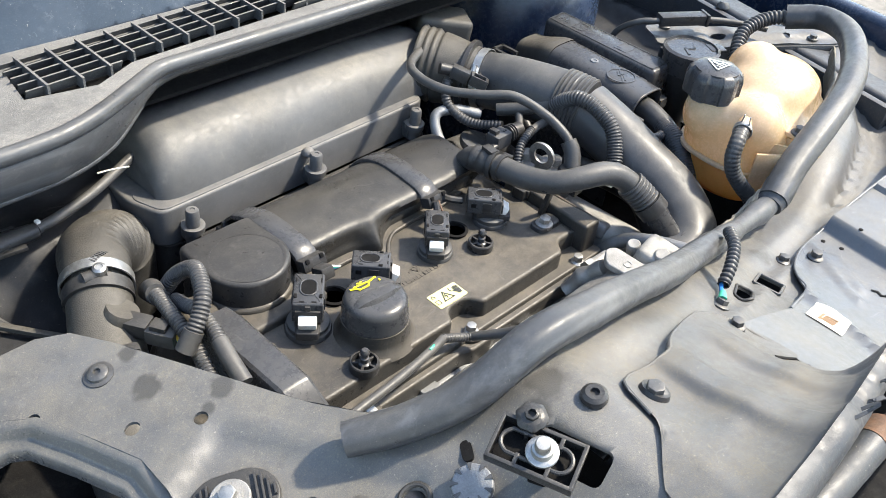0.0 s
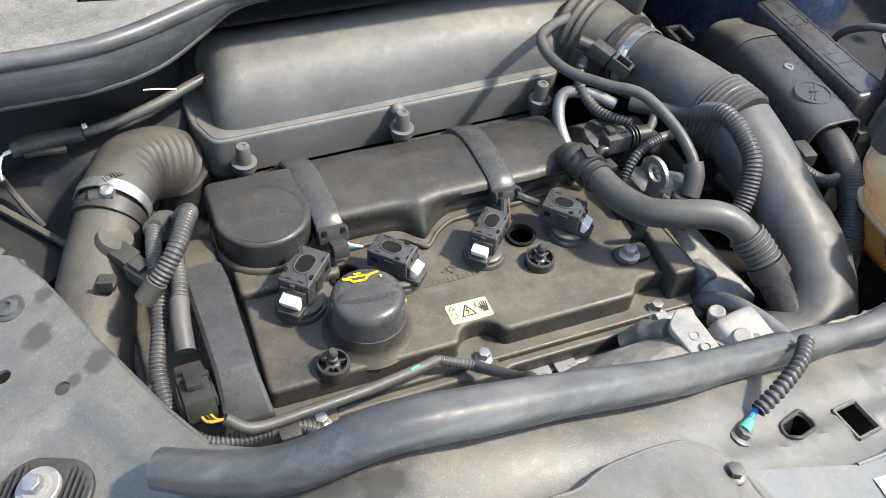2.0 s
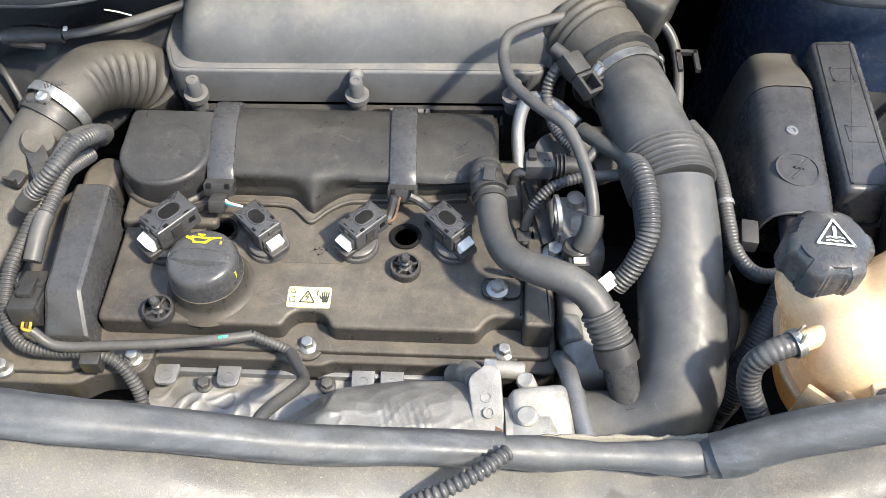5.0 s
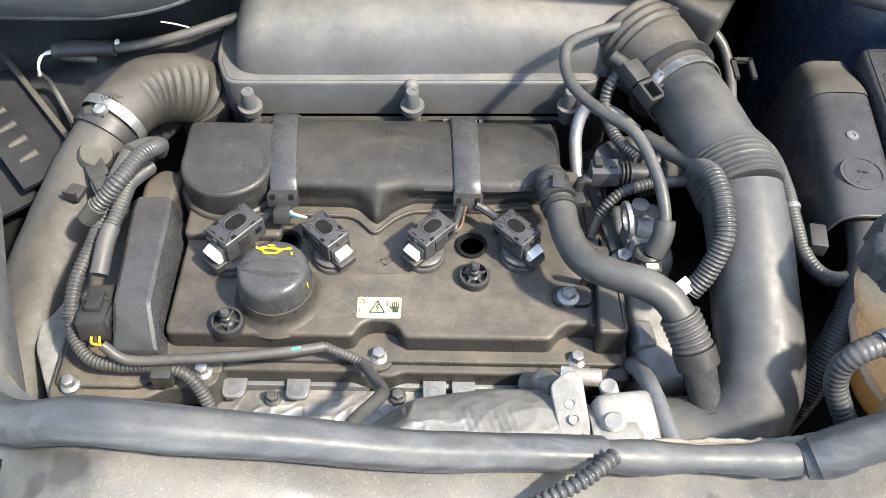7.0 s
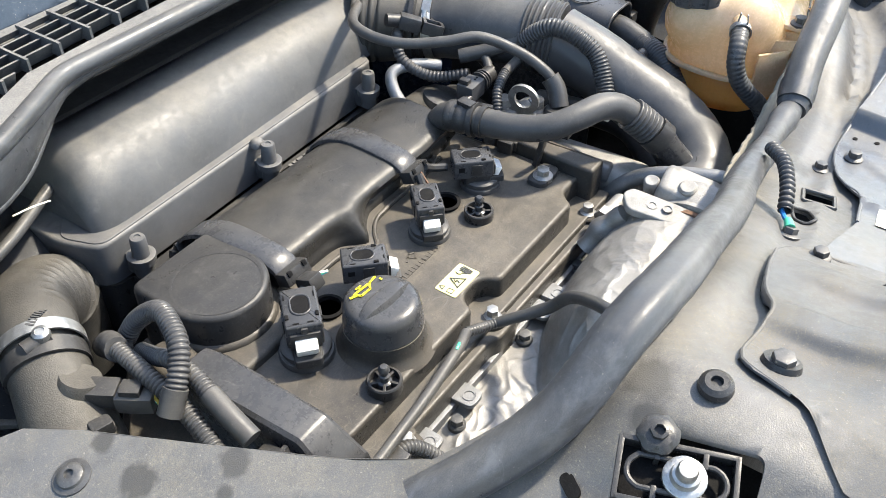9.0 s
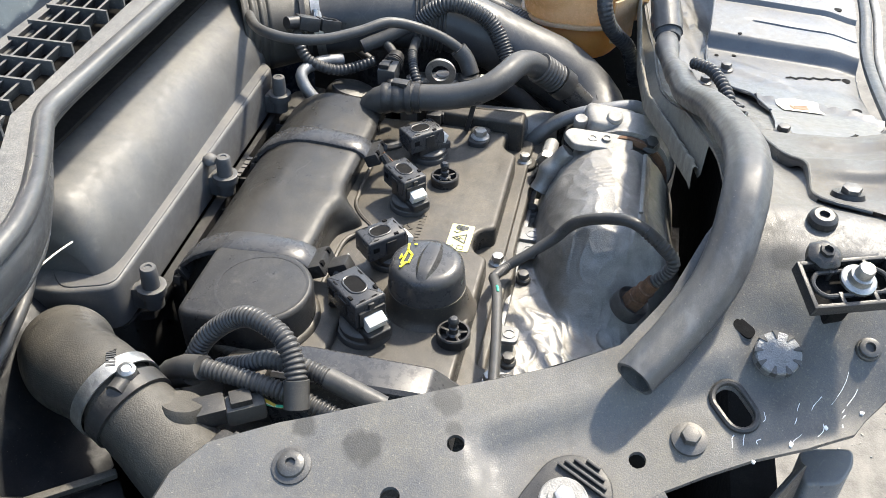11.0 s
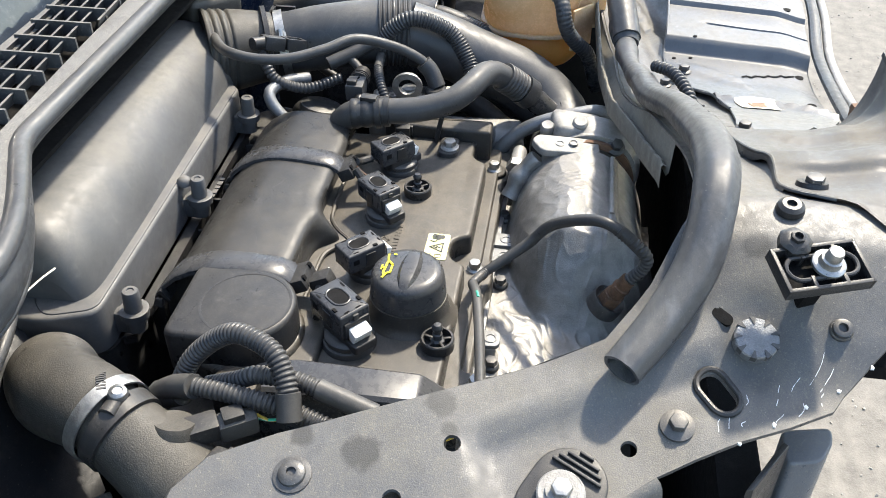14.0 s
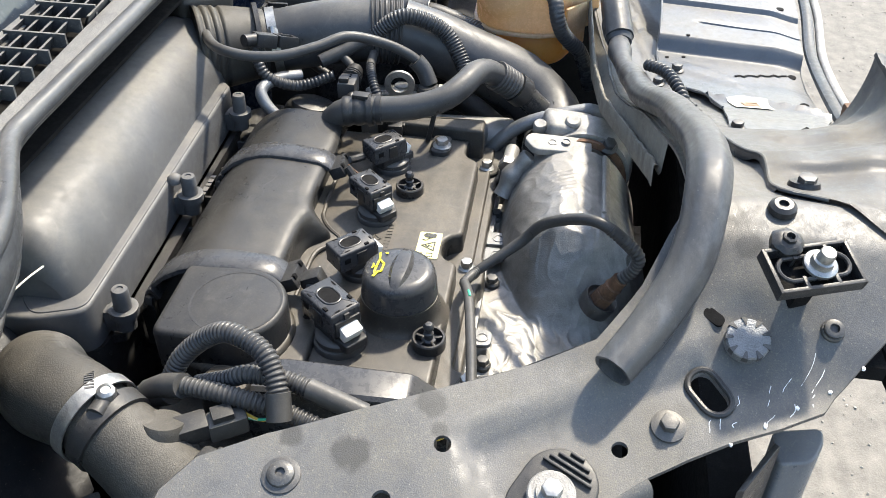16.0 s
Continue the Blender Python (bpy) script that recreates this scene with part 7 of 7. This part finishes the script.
part("large_washer", lathe([(0.0128, 0.006), (0.0128, 0.0085), (0.0120, 0.0092), (0.0085, 0.0092), (0.0082, 0.011), (0, 0.011)], at=on_panel(-0.3135, -0.0815), axis=tilt(-0.3125, -0.082), n=36), M_alu, PANEL, "pale zinc washer")
b = prism(hexagon(0.0056), 0.0105, 0.0165, bevel=0.0006)
b.transform(frame_to(tilt(-0.3125, -0.082), on_panel(-0.3135, -0.0815)))
part("washer_bolt", b, M_zinc, PANEL)
# star-headed aluminium adjuster
part("star_adjuster", lathe([(0.0124, 0.001), (0.0126, 0.0075), (0.0118, 0.0085), (0, 0.0088)], at=on_panel(-0.2143, -0.1845, 0.0004), axis=tilt(-0.2143, -0.1845), n=48), M_castgrey, PANEL, "matt aluminium star-headed adjuster")
for q in range(9):
    a = q * 2 * math.pi / 9
    notch = prism([(-0.0004, 0.0082), (0.0004, 0.0082), (0.0017, 0.0128), (-0.0017, 0.0128)], 0.0040, 0.0091)
    notch.transform(frame_to(tilt(-0.2143, -0.1845), on_panel(-0.2143, -0.1845, 0.0004)) @ pose(0, 0, 0, 0, 0, math.degrees(a)))
    part("notch", notch, M_darkbolt, PANEL)
sl = prism(slot(0, 0, 0.006, 0.0036, 55), -0.004, 0.0014)
sl.transform(frame_to(tilt(-0.203, -0.1665), on_panel(-0.203, -0.1665)))
part("adjuster_slot", sl, M_dark, PANEL)
# rubber lined oval hole
ol = slot(-0.2440, -0.1646, 0.0105, 0.0088, 38, 12)
part("oval_grommet", tube([(x, y, cross_relief(x, y) + 0.001) for x, y in ol] + [(ol[0][0], ol[0][1], cross_relief(*ol[0]) + 0.001)], 0.0019, n=8, step=0.003), M_black, PANEL, "black rubber edging")
part("oval_grommet", tube([(x, y, cross_relief(x, y) + 0.001) for x, y in slot(0.134, -0.181, 0.020, 0.0074, 20, 10) + slot(0.134, -0.181, 0.020, 0.0074, 20, 10)[:1]], 0.0014, n=8, step=0.003), M_black, PANEL)
# upturned collar round the square hole
sq = [(0.180, -0.196), (0.208, -0.190), (0.205, -0.166), (0.177, -0.172), (0.180, -0.196)]
part("square_collar", tube([(x, y, cross_relief(x, y) + 0.0012) for x, y in sq[:2]], 0.0016, n=6, step=0.004), M_panel, PANEL)
for a, b in zip(sq[1:], sq[2:]):
    part("square_collar", tube([(x, y, cross_relief(x, y) + 0.0012) for x, y in (a, b)], 0.0016, n=6, step=0.004), M_panel, PANEL)
# paint chips along the crushed corner
random.seed(11)
chips = bmesh.new()
for x, y, ln in ((-0.2665, -0.163, 0.007), (-0.264, -0.169, 0.011), (-0.262, -0.177, 0.003), (-0.249, -0.179, 0.006), (-0.247, -0.195, 0.012), (-0.240, -0.205, 0.010), (-0.233, -0.216, 0.016), (-0.236, -0.222, 0.012), (-0.252, -0.208, 0.008), (-0.244, -0.220, 0.007), (-0.258, -0.196, 0.006)):
    pts = []
    for k in range(5):
        px, py = x + ln * k / 4, y - 0.0012 * math.sin(k * 0.9 + x * 300) - 0.10 * ln * k
        pts.append((px, py, cross_relief(px, py) - 0.0001))
    strip(pts, random.uniform(0.0002, 0.00045), 0.0002, bm=chips)
for k in range(9):
    x, y = front[9][0] + (front[13][0] - front[9][0]) * k / 8, front[9][1] + (front[13][1] - front[9][1]) * k / 8
    x, y = x + random.uniform(-0.002, 0.001), y
    if k % 2:
        continue
    prism([(x + random.uniform(0.0006, 0.0022) * math.cos(q), y + random.uniform(0.0006, 0.0018) * math.sin(q)) for q in (0, 1.2, 2.4, 3.6, 4.9)], cross_relief(x, y) - 0.001, cross_relief(x, y) + 0.0006, bm=chips)
part("paint_chips", chips, M_whiteink, PANEL, "pale scratches and chips")

# ---- rubber hose along the crossmember ----
BH = thing("bonnet_seal_hose", (0.0, -0.14, 0.95), "long grey-black rubber seal lying along the crossmember", "rubber seal")
hp = [(-0.2501, -0.1091, 0.9791), (-0.2193, -0.1308, 0.9909), (-0.1859, -0.1500, 1.0108), (-0.1414, -0.1591, 1.0350), (-0.0876, -0.1615, 1.0300), (-0.0286, -0.1571, 1.0118), (0.036, -0.1520, 0.9885), (0.1026, -0.1395, 0.9610), (0.1524, -0.1341, 0.9482)]
part("hose", tube(hp, [0.0118, 0.0126, 0.0134, 0.0138, 0.0136, 0.0130, 0.0125, 0.0122, 0.0120], n=56, bore=0.02, flat=0.90, jitter=0.035, flute=0.022), M_seal, BH)
hp2 = [(0.146, -0.1350, 0.9480), (0.1867, -0.1310, 0.9370), (0.2186, -0.1270, 0.9285), (0.2686, -0.1235, 0.9210), (0.305, -0.1225, 0.9215)]
part("dented_hose", tube(hp2, [0.0108, 0.0115, 0.0085, 0.0120, 0.0095], n=22, jitter=0.08, bore=0.01), M_seal, BH, "flattened dented length of hose")
part("joint_sleeve", tube([(0.290, -0.1235, 0.920), (0.302, -0.1220, 0.925), (0.316, -0.1190, 0.932)], [0.0128, 0.0162, 0.0160], n=22, jitter=0.05), M_seal, BH)
hp3 = [(0.296, -0.123, 0.924), (0.3409, -0.1154, 0.945), (0.4032, -0.1098, 0.9660), (0.475, -0.0971, 0.9774), (0.5477, -0.0718, 0.9806), (0.6162, -0.0314, 0.9803), (0.6513, 0.0154, 0.9732), (0.6363, 0.0566, 0.9632)]
part("hose", tube(hp3, 0.0152, n=56, flute=0.016, jitter=0.02), M_seal, BH)
part("corrugated_end", tube([(0.638, 0.053, 0.964), (0.615, 0.074, 0.958), (0.575, 0.080, 0.948), (0.535, 0.062, 0.928)], 0.0095, n=18, ribs=(0.006, 0.0020)), M_corr, BH)
EARTH = thing("earth_lead", (0.12, -0.16, 0.95), "cut corrugated conduit with blue wire and green sleeve", "cable")
part("conduit", tube([(0.156, -0.142, 0.964), (0.138, -0.157, 0.967), (0.116, -0.168, 0.963), (0.098, -0.174, 0.956)], 0.0056, n=16, ribs=(0.0046, 0.0014), bore=0.006), M_corr, EARTH)
part("blue_wire", tube([(0.100, -0.171, 0.955), (0.092, -0.176, 0.955), (0.086, -0.180, 0.957)], 0.0018, n=8, step=0.003), M_blue, EARTH)
part("green_sleeve", tube([(0.088, -0.179, 0.957), (0.081, -0.183, 0.956)], [0.0028, 0.0040], n=10, step=0.003), M_green, EARTH)

# Black box under the panel opening; its colour stands in for the hollow's shade.
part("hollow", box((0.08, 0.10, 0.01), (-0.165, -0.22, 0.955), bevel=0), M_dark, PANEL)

# ---- bonnet stop bracket ----
LATCH = thing("bonnet_stop_bracket", (-0.19, -0.215, 1.0), "black ribbed plastic bracket with a zinc bolt", "bracket")
fr = bmesh.new()
Lm = pose(-0.2010, -0.2115, 1.0245, 0, 0, -70) @ pose(0, 0, 0, 17, 0, 0) @ Matrix.Scale(0.80, 4)
for (sx, sy, x, y) in ((0.062, 0.0030, 0, -0.0165), (0.062, 0.0030, 0, 0.0165), (0.0030, 0.036, -0.0305, 0), (0.0030, 0.036, 0.0305, 0), (0.003, 0.010, -0.011, -0.012), (0.003, 0.010, 0.012, -0.012), (0.003, 0.010, -0.011, 0.012), (0.003, 0.010, 0.014, 0.012)):
    box((sx, sy, 0.010), (x, y, 0), bevel=0.0006, bm=fr)
fr.transform(Lm)
part("frame", fr, M_black, LATCH)
rib = tube([(x, y, 0.003) for x, y in slot(0, 0, 0.034, 0.009, 0, 8) + slot(0, 0, 0.034, 0.009, 0, 8)[:1]], 0.0017, n=8, step=0.003)
rib.transform(Lm)
part("slot_rib", rib, M_black, LATCH)
fl2 = box((0.060, 0.033, 0.002), (0, 0, -0.0055), bevel=0.0005)
box((0.014, 0.012, 0.040), (0.004, 0, -0.026), bevel=0.002, bm=fl2)
fl2.transform(Lm)
part("floor", fl2, M_dark, LATCH)
lg = lathe([(0.011, -0.006), (0.0115, 0.001), (0.0085, 0.004), (0.0050, 0.0045), (0.0048, 0.007), (0.0030, 0.0075), (0.0026, 0.004), (0, 0.004)], n=20, wob=lambda f: 1 + 0.06 * math.sin(f * 40))
lg.transform(Lm @ Matrix.Translation((-0.012, 0.0205, 0.006)))
part("lug", lg, M_black, LATCH)
bt = lathe([(0.0118, 0.004), (0.0118, 0.0062), (0.0112, 0.0068), (0.0082, 0.0072), (0.0074, 0.0120), (0.0058, 0.0125), (0.0056, 0.0185), (0.0048, 0.0200), (0, 0.0202)], n=24)
bt.transform(Lm @ Matrix.Translation((0.004, 0.0, 0)))
part("stop_bolt", bt, M_zinc, LATCH, "bright zinc stepped bolt")

# ---- pressed cover plates in front of the crossmember ----
def crease(x, share):
    """Pressed folds across the plate, faint at its rear and full towards the bend."""
    u = x + 0.004 * math.sin(share * 2.4)
    h = 0.0062 * (soft(u, -0.078, -0.066) - soft(u, -0.050, -0.036)) + 0.0050 * (soft(u, -0.010, 0.004) - soft(u, 0.020, 0.034)) - 0.0045 * soft(u, 0.046, 0.056)
    return h * soft(share, 0.04, 0.5)


def plate_z(x, y):
    z = panel_z(x, y) + 0.004 + 0.006 * soft(x, -0.10, -0.05) * (1 - soft(x, 0.01, 0.06))
    z += crease(x, (-0.19 - y) / 0.09) + 0.0022 * noise.noise(Vector((x * 14, y * 14, 2)))
    return z + 0.010 * soft(-y, 0.235, 0.29) * (1 - soft(x, 0.04, 0.08)) * soft(x, -0.135, -0.085) - 0.002 * (1 - soft(x, -0.130, -0.110))


PL1 = thing("cover_plate", (0.0, -0.27, 0.95), "dusty pressed grey plastic plate, creased and torn up at the front", "cover plate", "cover plates")
rear1 = [(-0.122, -0.236), (-0.118, -0.216), (-0.110, -0.208), (-0.100, -0.206), (-0.075, -0.208), (-0.055, -0.208), (-0.042, -0.201), (-0.030, -0.196), (0.000, -0.190), (0.030, -0.187), (0.044, -0.190), (0.056, -0.199), (0.064, -0.212), (0.068, -0.240)]
bb, band = bmesh.new(), bmesh.new()
rows, rows2 = [], []
for i in range(97):
    x = -0.122 + 0.190 * i / 96
    yr, yb = knots(x, rear1), -0.272
    yt = -0.3065 - 0.085 * (0.056 - x)
    zb = plate_z(x, yb)
    zt = max(1.020 + 0.10 * max(0, x - 0.02), zb + 0.018) + 0.0012 * noise.noise(Vector((x * 60, 1, 0)))
    reach = 0.045 * (1 - soft(x, -0.122, -0.060))
    line = []
    for j in range(19):
        y = yr + (yb - yr) * j / 18
        xs = x - reach * soft(-y, 0.232, 0.285)
        line.append((xs, y, plate_z(xs, y)))
    x_end = line[-1][0]
    zb = line[-1][2]
    for j in range(1, 15):
        k = j / 14
        drift = 0.016 * k * k
        fold_h = (crease(x - drift, 1.0) - crease(x, 1.0)) * (1 - soft(k, 0.45, 0.95))
        line.append((x_end - 0.6 * reach * k + drift * soft(x, -0.12, -0.07) * 0.6, yb + (yt - yb) * (1 - (1 - k) ** 1.5) - 0.6 * fold_h, zb + (zt - zb) * k ** 1.7 + 0.5 * fold_h + 0.0012 * noise.noise(Vector((x * 40, k * 3, 7)))))
    rows.append([bb.verts.new(p) for p in line])
    xe, ye, ze = line[-1]
    rag = 0.0018 * noise.noise(Vector((x * 120, 0, 3)))
    rows2.append([band.verts.new((xe, ye + dy, ze + dz)) for dy, dz in ((0.0012, -0.001), (0.0004, 0.0022 + rag), (-0.0050, 0.0014 + rag), (-0.0100, -0.0025), (-0.0125 + rag, -0.007), (-0.0125, -0.034))])
for a, b in zip(rows, rows[1:]):
    for j in range(len(a) - 1):
        bb.faces.new((a[j], b[j], b[j + 1], a[j + 1]))
for a, b in zip(rows2, rows2[1:]):
    for j in range(5):
        band.faces.new((a[j], b[j], b[j + 1], a[j + 1]))
edge_line = [r[0].co.copy() for r in rows]
top_line = [r[-1].co.copy() for r in rows]
part("plate", bb, M_sheet, PL1, angle=70)
part("rolled_edge", tube([tuple(p - Vector((0, 0, 0.0010))) for p in edge_line[::4]], 0.0014, n=8, step=0.005), M_sheet, PL1)
rim = bmesh.new()
rows = []
for i, p in enumerate(edge_line[6:90]):
    low = 0.007 + 0.003 * noise.noise(Vector((p.x * 90, 0, 8))) + 0.003 * soft(p.x, -0.06, -0.02) * (1 - soft(p.x, 0.02, 0.05))
    rows.append([rim.verts.new(p + Vector(v)) for v in ((0, 0.0006, -0.0006), (0, 0.0016, -low * 0.5), (0, 0.0010, -low), (0, -0.0006, -low * 0.9))])
for a, b in zip(rows, rows[1:]):
    for j in range(3):
        rim.faces.new((a[j], b[j], b[j + 1], a[j + 1]))
part("torn_rim", rim, M_panel, PL1, "ragged downturned rim", angle=60)
part("broken_edge", band, M_rail, PL1, "thick broken blue-grey edge", angle=50)
random.seed(23)
for k in (30, 44, 51, 63, 78, 88):
    p = top_line[k]
    sh = strip([tuple(p + Vector((0.002, -0.006, -0.002))), tuple(p + Vector((0.006 + random.uniform(-0.004, 0.004), -0.010, 0.002))), tuple(p + Vector((0.010 + random.uniform(-0.006, 0.004), -0.013, random.uniform(0.002, 0.008))))], random.uniform(0.002, 0.004), 0.0008)
    part("torn_shard", sh, M_rail, PL1)
tear2 = [(0.026, -0.252), (0.034, -0.256), (0.043, -0.261), (0.052, -0.2645), (0.062, -0.268)]
part("torn_crack", strip([(x, y, plate_z(x, y) + 0.0008) for x, y in tear2], 0.0022, 0.0006), M_dark, PL1)
bolt(PL1, (-0.104, -0.226, plate_z(-0.104, -0.226)), 0.0060, 0.008, M_darkbolt, flange=1.5)
bolt(PL1, (0.052, -0.210, plate_z(0.052, -0.210)), 0.0050, 0.007, M_darkbolt, flange=1.45)


def plate2_z(x, y):
    """Stepped sheet: low by the lock, a sharp riser across it, then a high flat with two shallow beads."""
    u = x - 0.15 * (y + 0.17)
    z = panel_z(x, y) + knots(x, [(0.05, -0.004), (0.075, 0.002), (0.10, 0.005), (0.135, 0.006), (0.20, 0.007), (0.27, 0.005)])
    z += 0.016 * soft(u, 0.333, 0.348) + 0.006 * (soft(u, 0.430, 0.436) - soft(u, 0.560, 0.575)) + 0.008 * (soft(u, 0.640, 0.65) - soft(u, 0.74, 0.75))
    z -= 0.004 * (soft(u, 0.385, 0.388) - soft(u, 0.390, 0.393)) * soft(-y, 0.21, 0.22)
    for x0, y0, x1, y1 in ((0.302, -0.176, 0.245, -0.247), (0.300, -0.196, 0.268, -0.240)):
        dx, dy = x1 - x0, y1 - y0
        n = math.hypot(dx, dy)
        along, off = ((x - x0) * dx + (y - y0) * dy) / n, ((x - x0) * dy - (y - y0) * dx) / n
        if -0.01 < along < n + 0.01:
            z += 0.0035 * math.exp(-(off / 0.0045) ** 2) * soft(along, -0.01, 0.004) * (1 - soft(along, n - 0.004, n + 0.01))
    z += 0.006 * math.exp(-((x - 0.205 - 0.46 * (y + 0.207)) / 0.006) ** 2)
    z -= 0.006 * soft(-y, 0.29, 0.33)
    z += 0.0012 * noise.noise(Vector((x * 14, y * 14, 5)))
    return z


PL2 = thing("cover_plate", (0.3, -0.26, 0.92), "long stepped grey sheet panel with torn crack", "cover plate", "cover plates")
o2 = [(0.050, -0.206), (0.105, -0.212), (0.155, -0.216), (0.215, -0.207), (0.230, -0.192), (0.250, -0.180), (0.285, -0.170), (0.330, -0.168), (0.38, -0.172), (0.46, -0.176), (0.60, -0.160), (0.80, -0.140), (0.80, -0.335), (0.487, -0.332), (0.323, -0.318), (0.146, -0.312), (0.118, -0.262)]
pan = bmesh.new()
us = sorted([0.056 + 0.0062 * i for i in range(120)] + [0.3335, 0.3365, 0.3395, 0.3425, 0.3455, 0.3475, 0.431, 0.4335, 0.435, 0.3855, 0.3870, 0.3885, 0.3905, 0.392])
rear2, front2 = o2[:12], [(0.056, -0.292), (0.118, -0.300), (0.146, -0.312), (0.323, -0.318), (0.487, -0.332), (0.80, -0.335)]
rows = []
for u in us:
    yr, yf = knots(u, rear2), knots(u, front2)
    ring = []
    for j in range(33):
        y = yr + (yf - yr) * j / 32
        x = u + 0.15 * (y + 0.17) * soft(u, 0.20, 0.30)
        ring.append((x, y, plate2_z(x, y)))
    rows.append([pan.verts.new(p) for p in ring] + [pan.verts.new((x, y, z - 0.002)) for x, y, z in reversed(ring)])
for a, b in zip(rows, rows[1:]):
    for j in range(len(a)):
        k = (j + 1) % len(a)
        pan.faces.new((a[j], b[j], b[k], a[k]))
pan.faces.new(rows[0])
pan.faces.new(rows[-1][::-1])
part("panel", pan, M_sheet2, PL2, angle=30)
part("rolled_edge", tube([(x, y, plate2_z(x, y) - 0.0002) for x, y in o2[2:10]], 0.0014, n=8, step=0.005), M_sheet2, PL2)
bolt(PL2, (0.283, -0.186, plate2_z(0.283, -0.186)), 0.0054, 0.008, M_darkbolt)
for x, y in ((0.20, -0.300), (0.292, -0.306), (0.425, -0.308), (0.318, -0.178), (0.322, -0.196), (0.345, -0.20)):
    r = 0.0045 if y < -0.25 else 0.0022
    part("rivet_hole", lathe([(r, 0), (r, 0.0008), (0, 0.0008)], at=(x, y, plate2_z(x, y)), n=14), M_dark, PL2)
tear = [(0.278 + 0.012 * k / 12 + 0.0022 * math.sin(k * 2.3), -0.246 - 0.054 * k / 12) for k in range(13)]
part("torn_crack", strip([(x, y, plate2_z(x, y) + 0.0006) for x, y in tear], 0.0022, 0.0004), M_dark, PL2)
edge = [(0.12, -0.318), (0.146, -0.318), (0.323, -0.325), (0.487, -0.340), (0.80, -0.345)]
part("edge_trim", tube([(x, y - 0.004, plate2_z(x, y) - 0.002) for x, y in edge], 0.0065, n=10, flat=0.7), M_rail, PL2, "bent dark metal edge")
part("bumper_strip", tube([(x, y - 0.018, plate2_z(x, y) - 0.006) for x, y in edge[1:]], 0.005, n=12, flat=0.8), M_alu, PL2, "pale metal strip along the outer edge")
STK = thing("sticker", (0.165, -0.237, 0.93), "square cream sticker with brown print on the panel", "sticker")


def on_plate(x, y, up):
    return (x, y, plate2_z(x, y) + up)


sk = bmesh.new()
sx = [0.154 + 0.034 * i / 8 for i in range(9)]
rows = [[sk.verts.new(on_plate(x + 0.004 * (j / 8), -0.262 + 0.034 * j / 8 + 0.1 * (x - 0.154), 0.0012)) for j in range(9)] for x in sx]
for a, b in zip(rows, rows[1:]):
    for j in range(8):
        sk.faces.new((a[j], b[j], b[j + 1], a[j + 1]))
part("paper", sk, M_sticker, STK)
pr = bmesh.new()
for x in (0.165, 0.169, 0.173, 0.177):
    strip([on_plate(x, -0.250, 0.0016), on_plate(x + 0.001, -0.240, 0.0016)], 0.002, 0.0003, bm=pr)
strip([on_plate(0.163, -0.238, 0.0016), on_plate(0.180, -0.237, 0.0016)], 0.0025, 0.0003, bm=pr)
part("print", pr, M_brownink, STK, "brown printed emblem")
# what is left of the bumper below the torn plate
BENT = thing("bumper_beam", (-0.03, -0.33, 0.96), "scuffed grey metal bumper beam with a rusty end", "bumper beam")
part("beam", tube([(-0.110, -0.326, 0.962), (-0.040, -0.329, 0.962), (0.026, -0.3315, 0.962)], 0.0125, n=20, jitter=0.03), M_rail, BENT)
part("rusty_end", tube([(0.022, -0.3312, 0.962), (0.042, -0.332, 0.962)], 0.0132, n=20, step=0.004, jitter=0.05), M_rust, BENT, "rust-brown cut end")
part("bumper_foam", box((0.10, 0.030, 0.022), (0.112, -0.338, 0.935), (0, 8, 3), 0.004), M_rust, BENT, "brown weathered crosspiece")
# Added black box: hides the lit ground and stands in for the gap's shade.
part("gap_shade_box", box((0.34, 0.10, 0.02), (0.0, -0.345, 0.885), (0, 0, 6), 0.002), M_dark, BENT)
LAMP = thing("headlamp_remains", (-0.35, -0.20, 0.85), "dark broken headlamp bracket below the panel", "headlamp bracket")
part("housing_corner", prism(rounded([(-0.2124, -0.2156), (-0.205, -0.2478), (-0.2173, -0.2471), (-0.2341, -0.2374), (-0.2397, -0.2161)], 0.006), 0.80, 0.905, bevel=0.002), M_sheet2, LAMP, "plain grey plastic corner")
part("bracket", prism([(-0.2392, -0.2096), (-0.278, -0.1842), (-0.2773, -0.1882), (-0.2422, -0.2126)], 0.84, 0.925, bevel=0.001), M_black, LAMP, "black bent bracket plate")
fo = bmesh.new()
bmesh.ops.create_icosphere(fo, subdivisions=4, radius=0.05)
for v in fo.verts:
    v.co *= 1 + 0.35 * noise.noise(v.co * 70)
fo.transform(Matrix.Translation((-0.395, -0.02, 0.865)) @ Matrix.Diagonal((1, 0.9, 0.6, 1)))
part("crumpled_liner", fo, M_foam, LAMP, "crumpled grey liner", angle=20)
# Added black box; stands in for the shaded void below the panel.
part("void_shade_box", box((0.10, 0.10, 0.08), (-0.40, -0.10, 0.82), (0, 0, 20), 0.01), M_dark, LAMP)

# Added black sheet: covers lit ground so the void reads as deep shade.
part("void_shade_sheet", box((0.30, 0.30, 0.006), (-0.46, 0.02, 0.79), (0, 0, 0), 0.001), M_dark, LAMP)
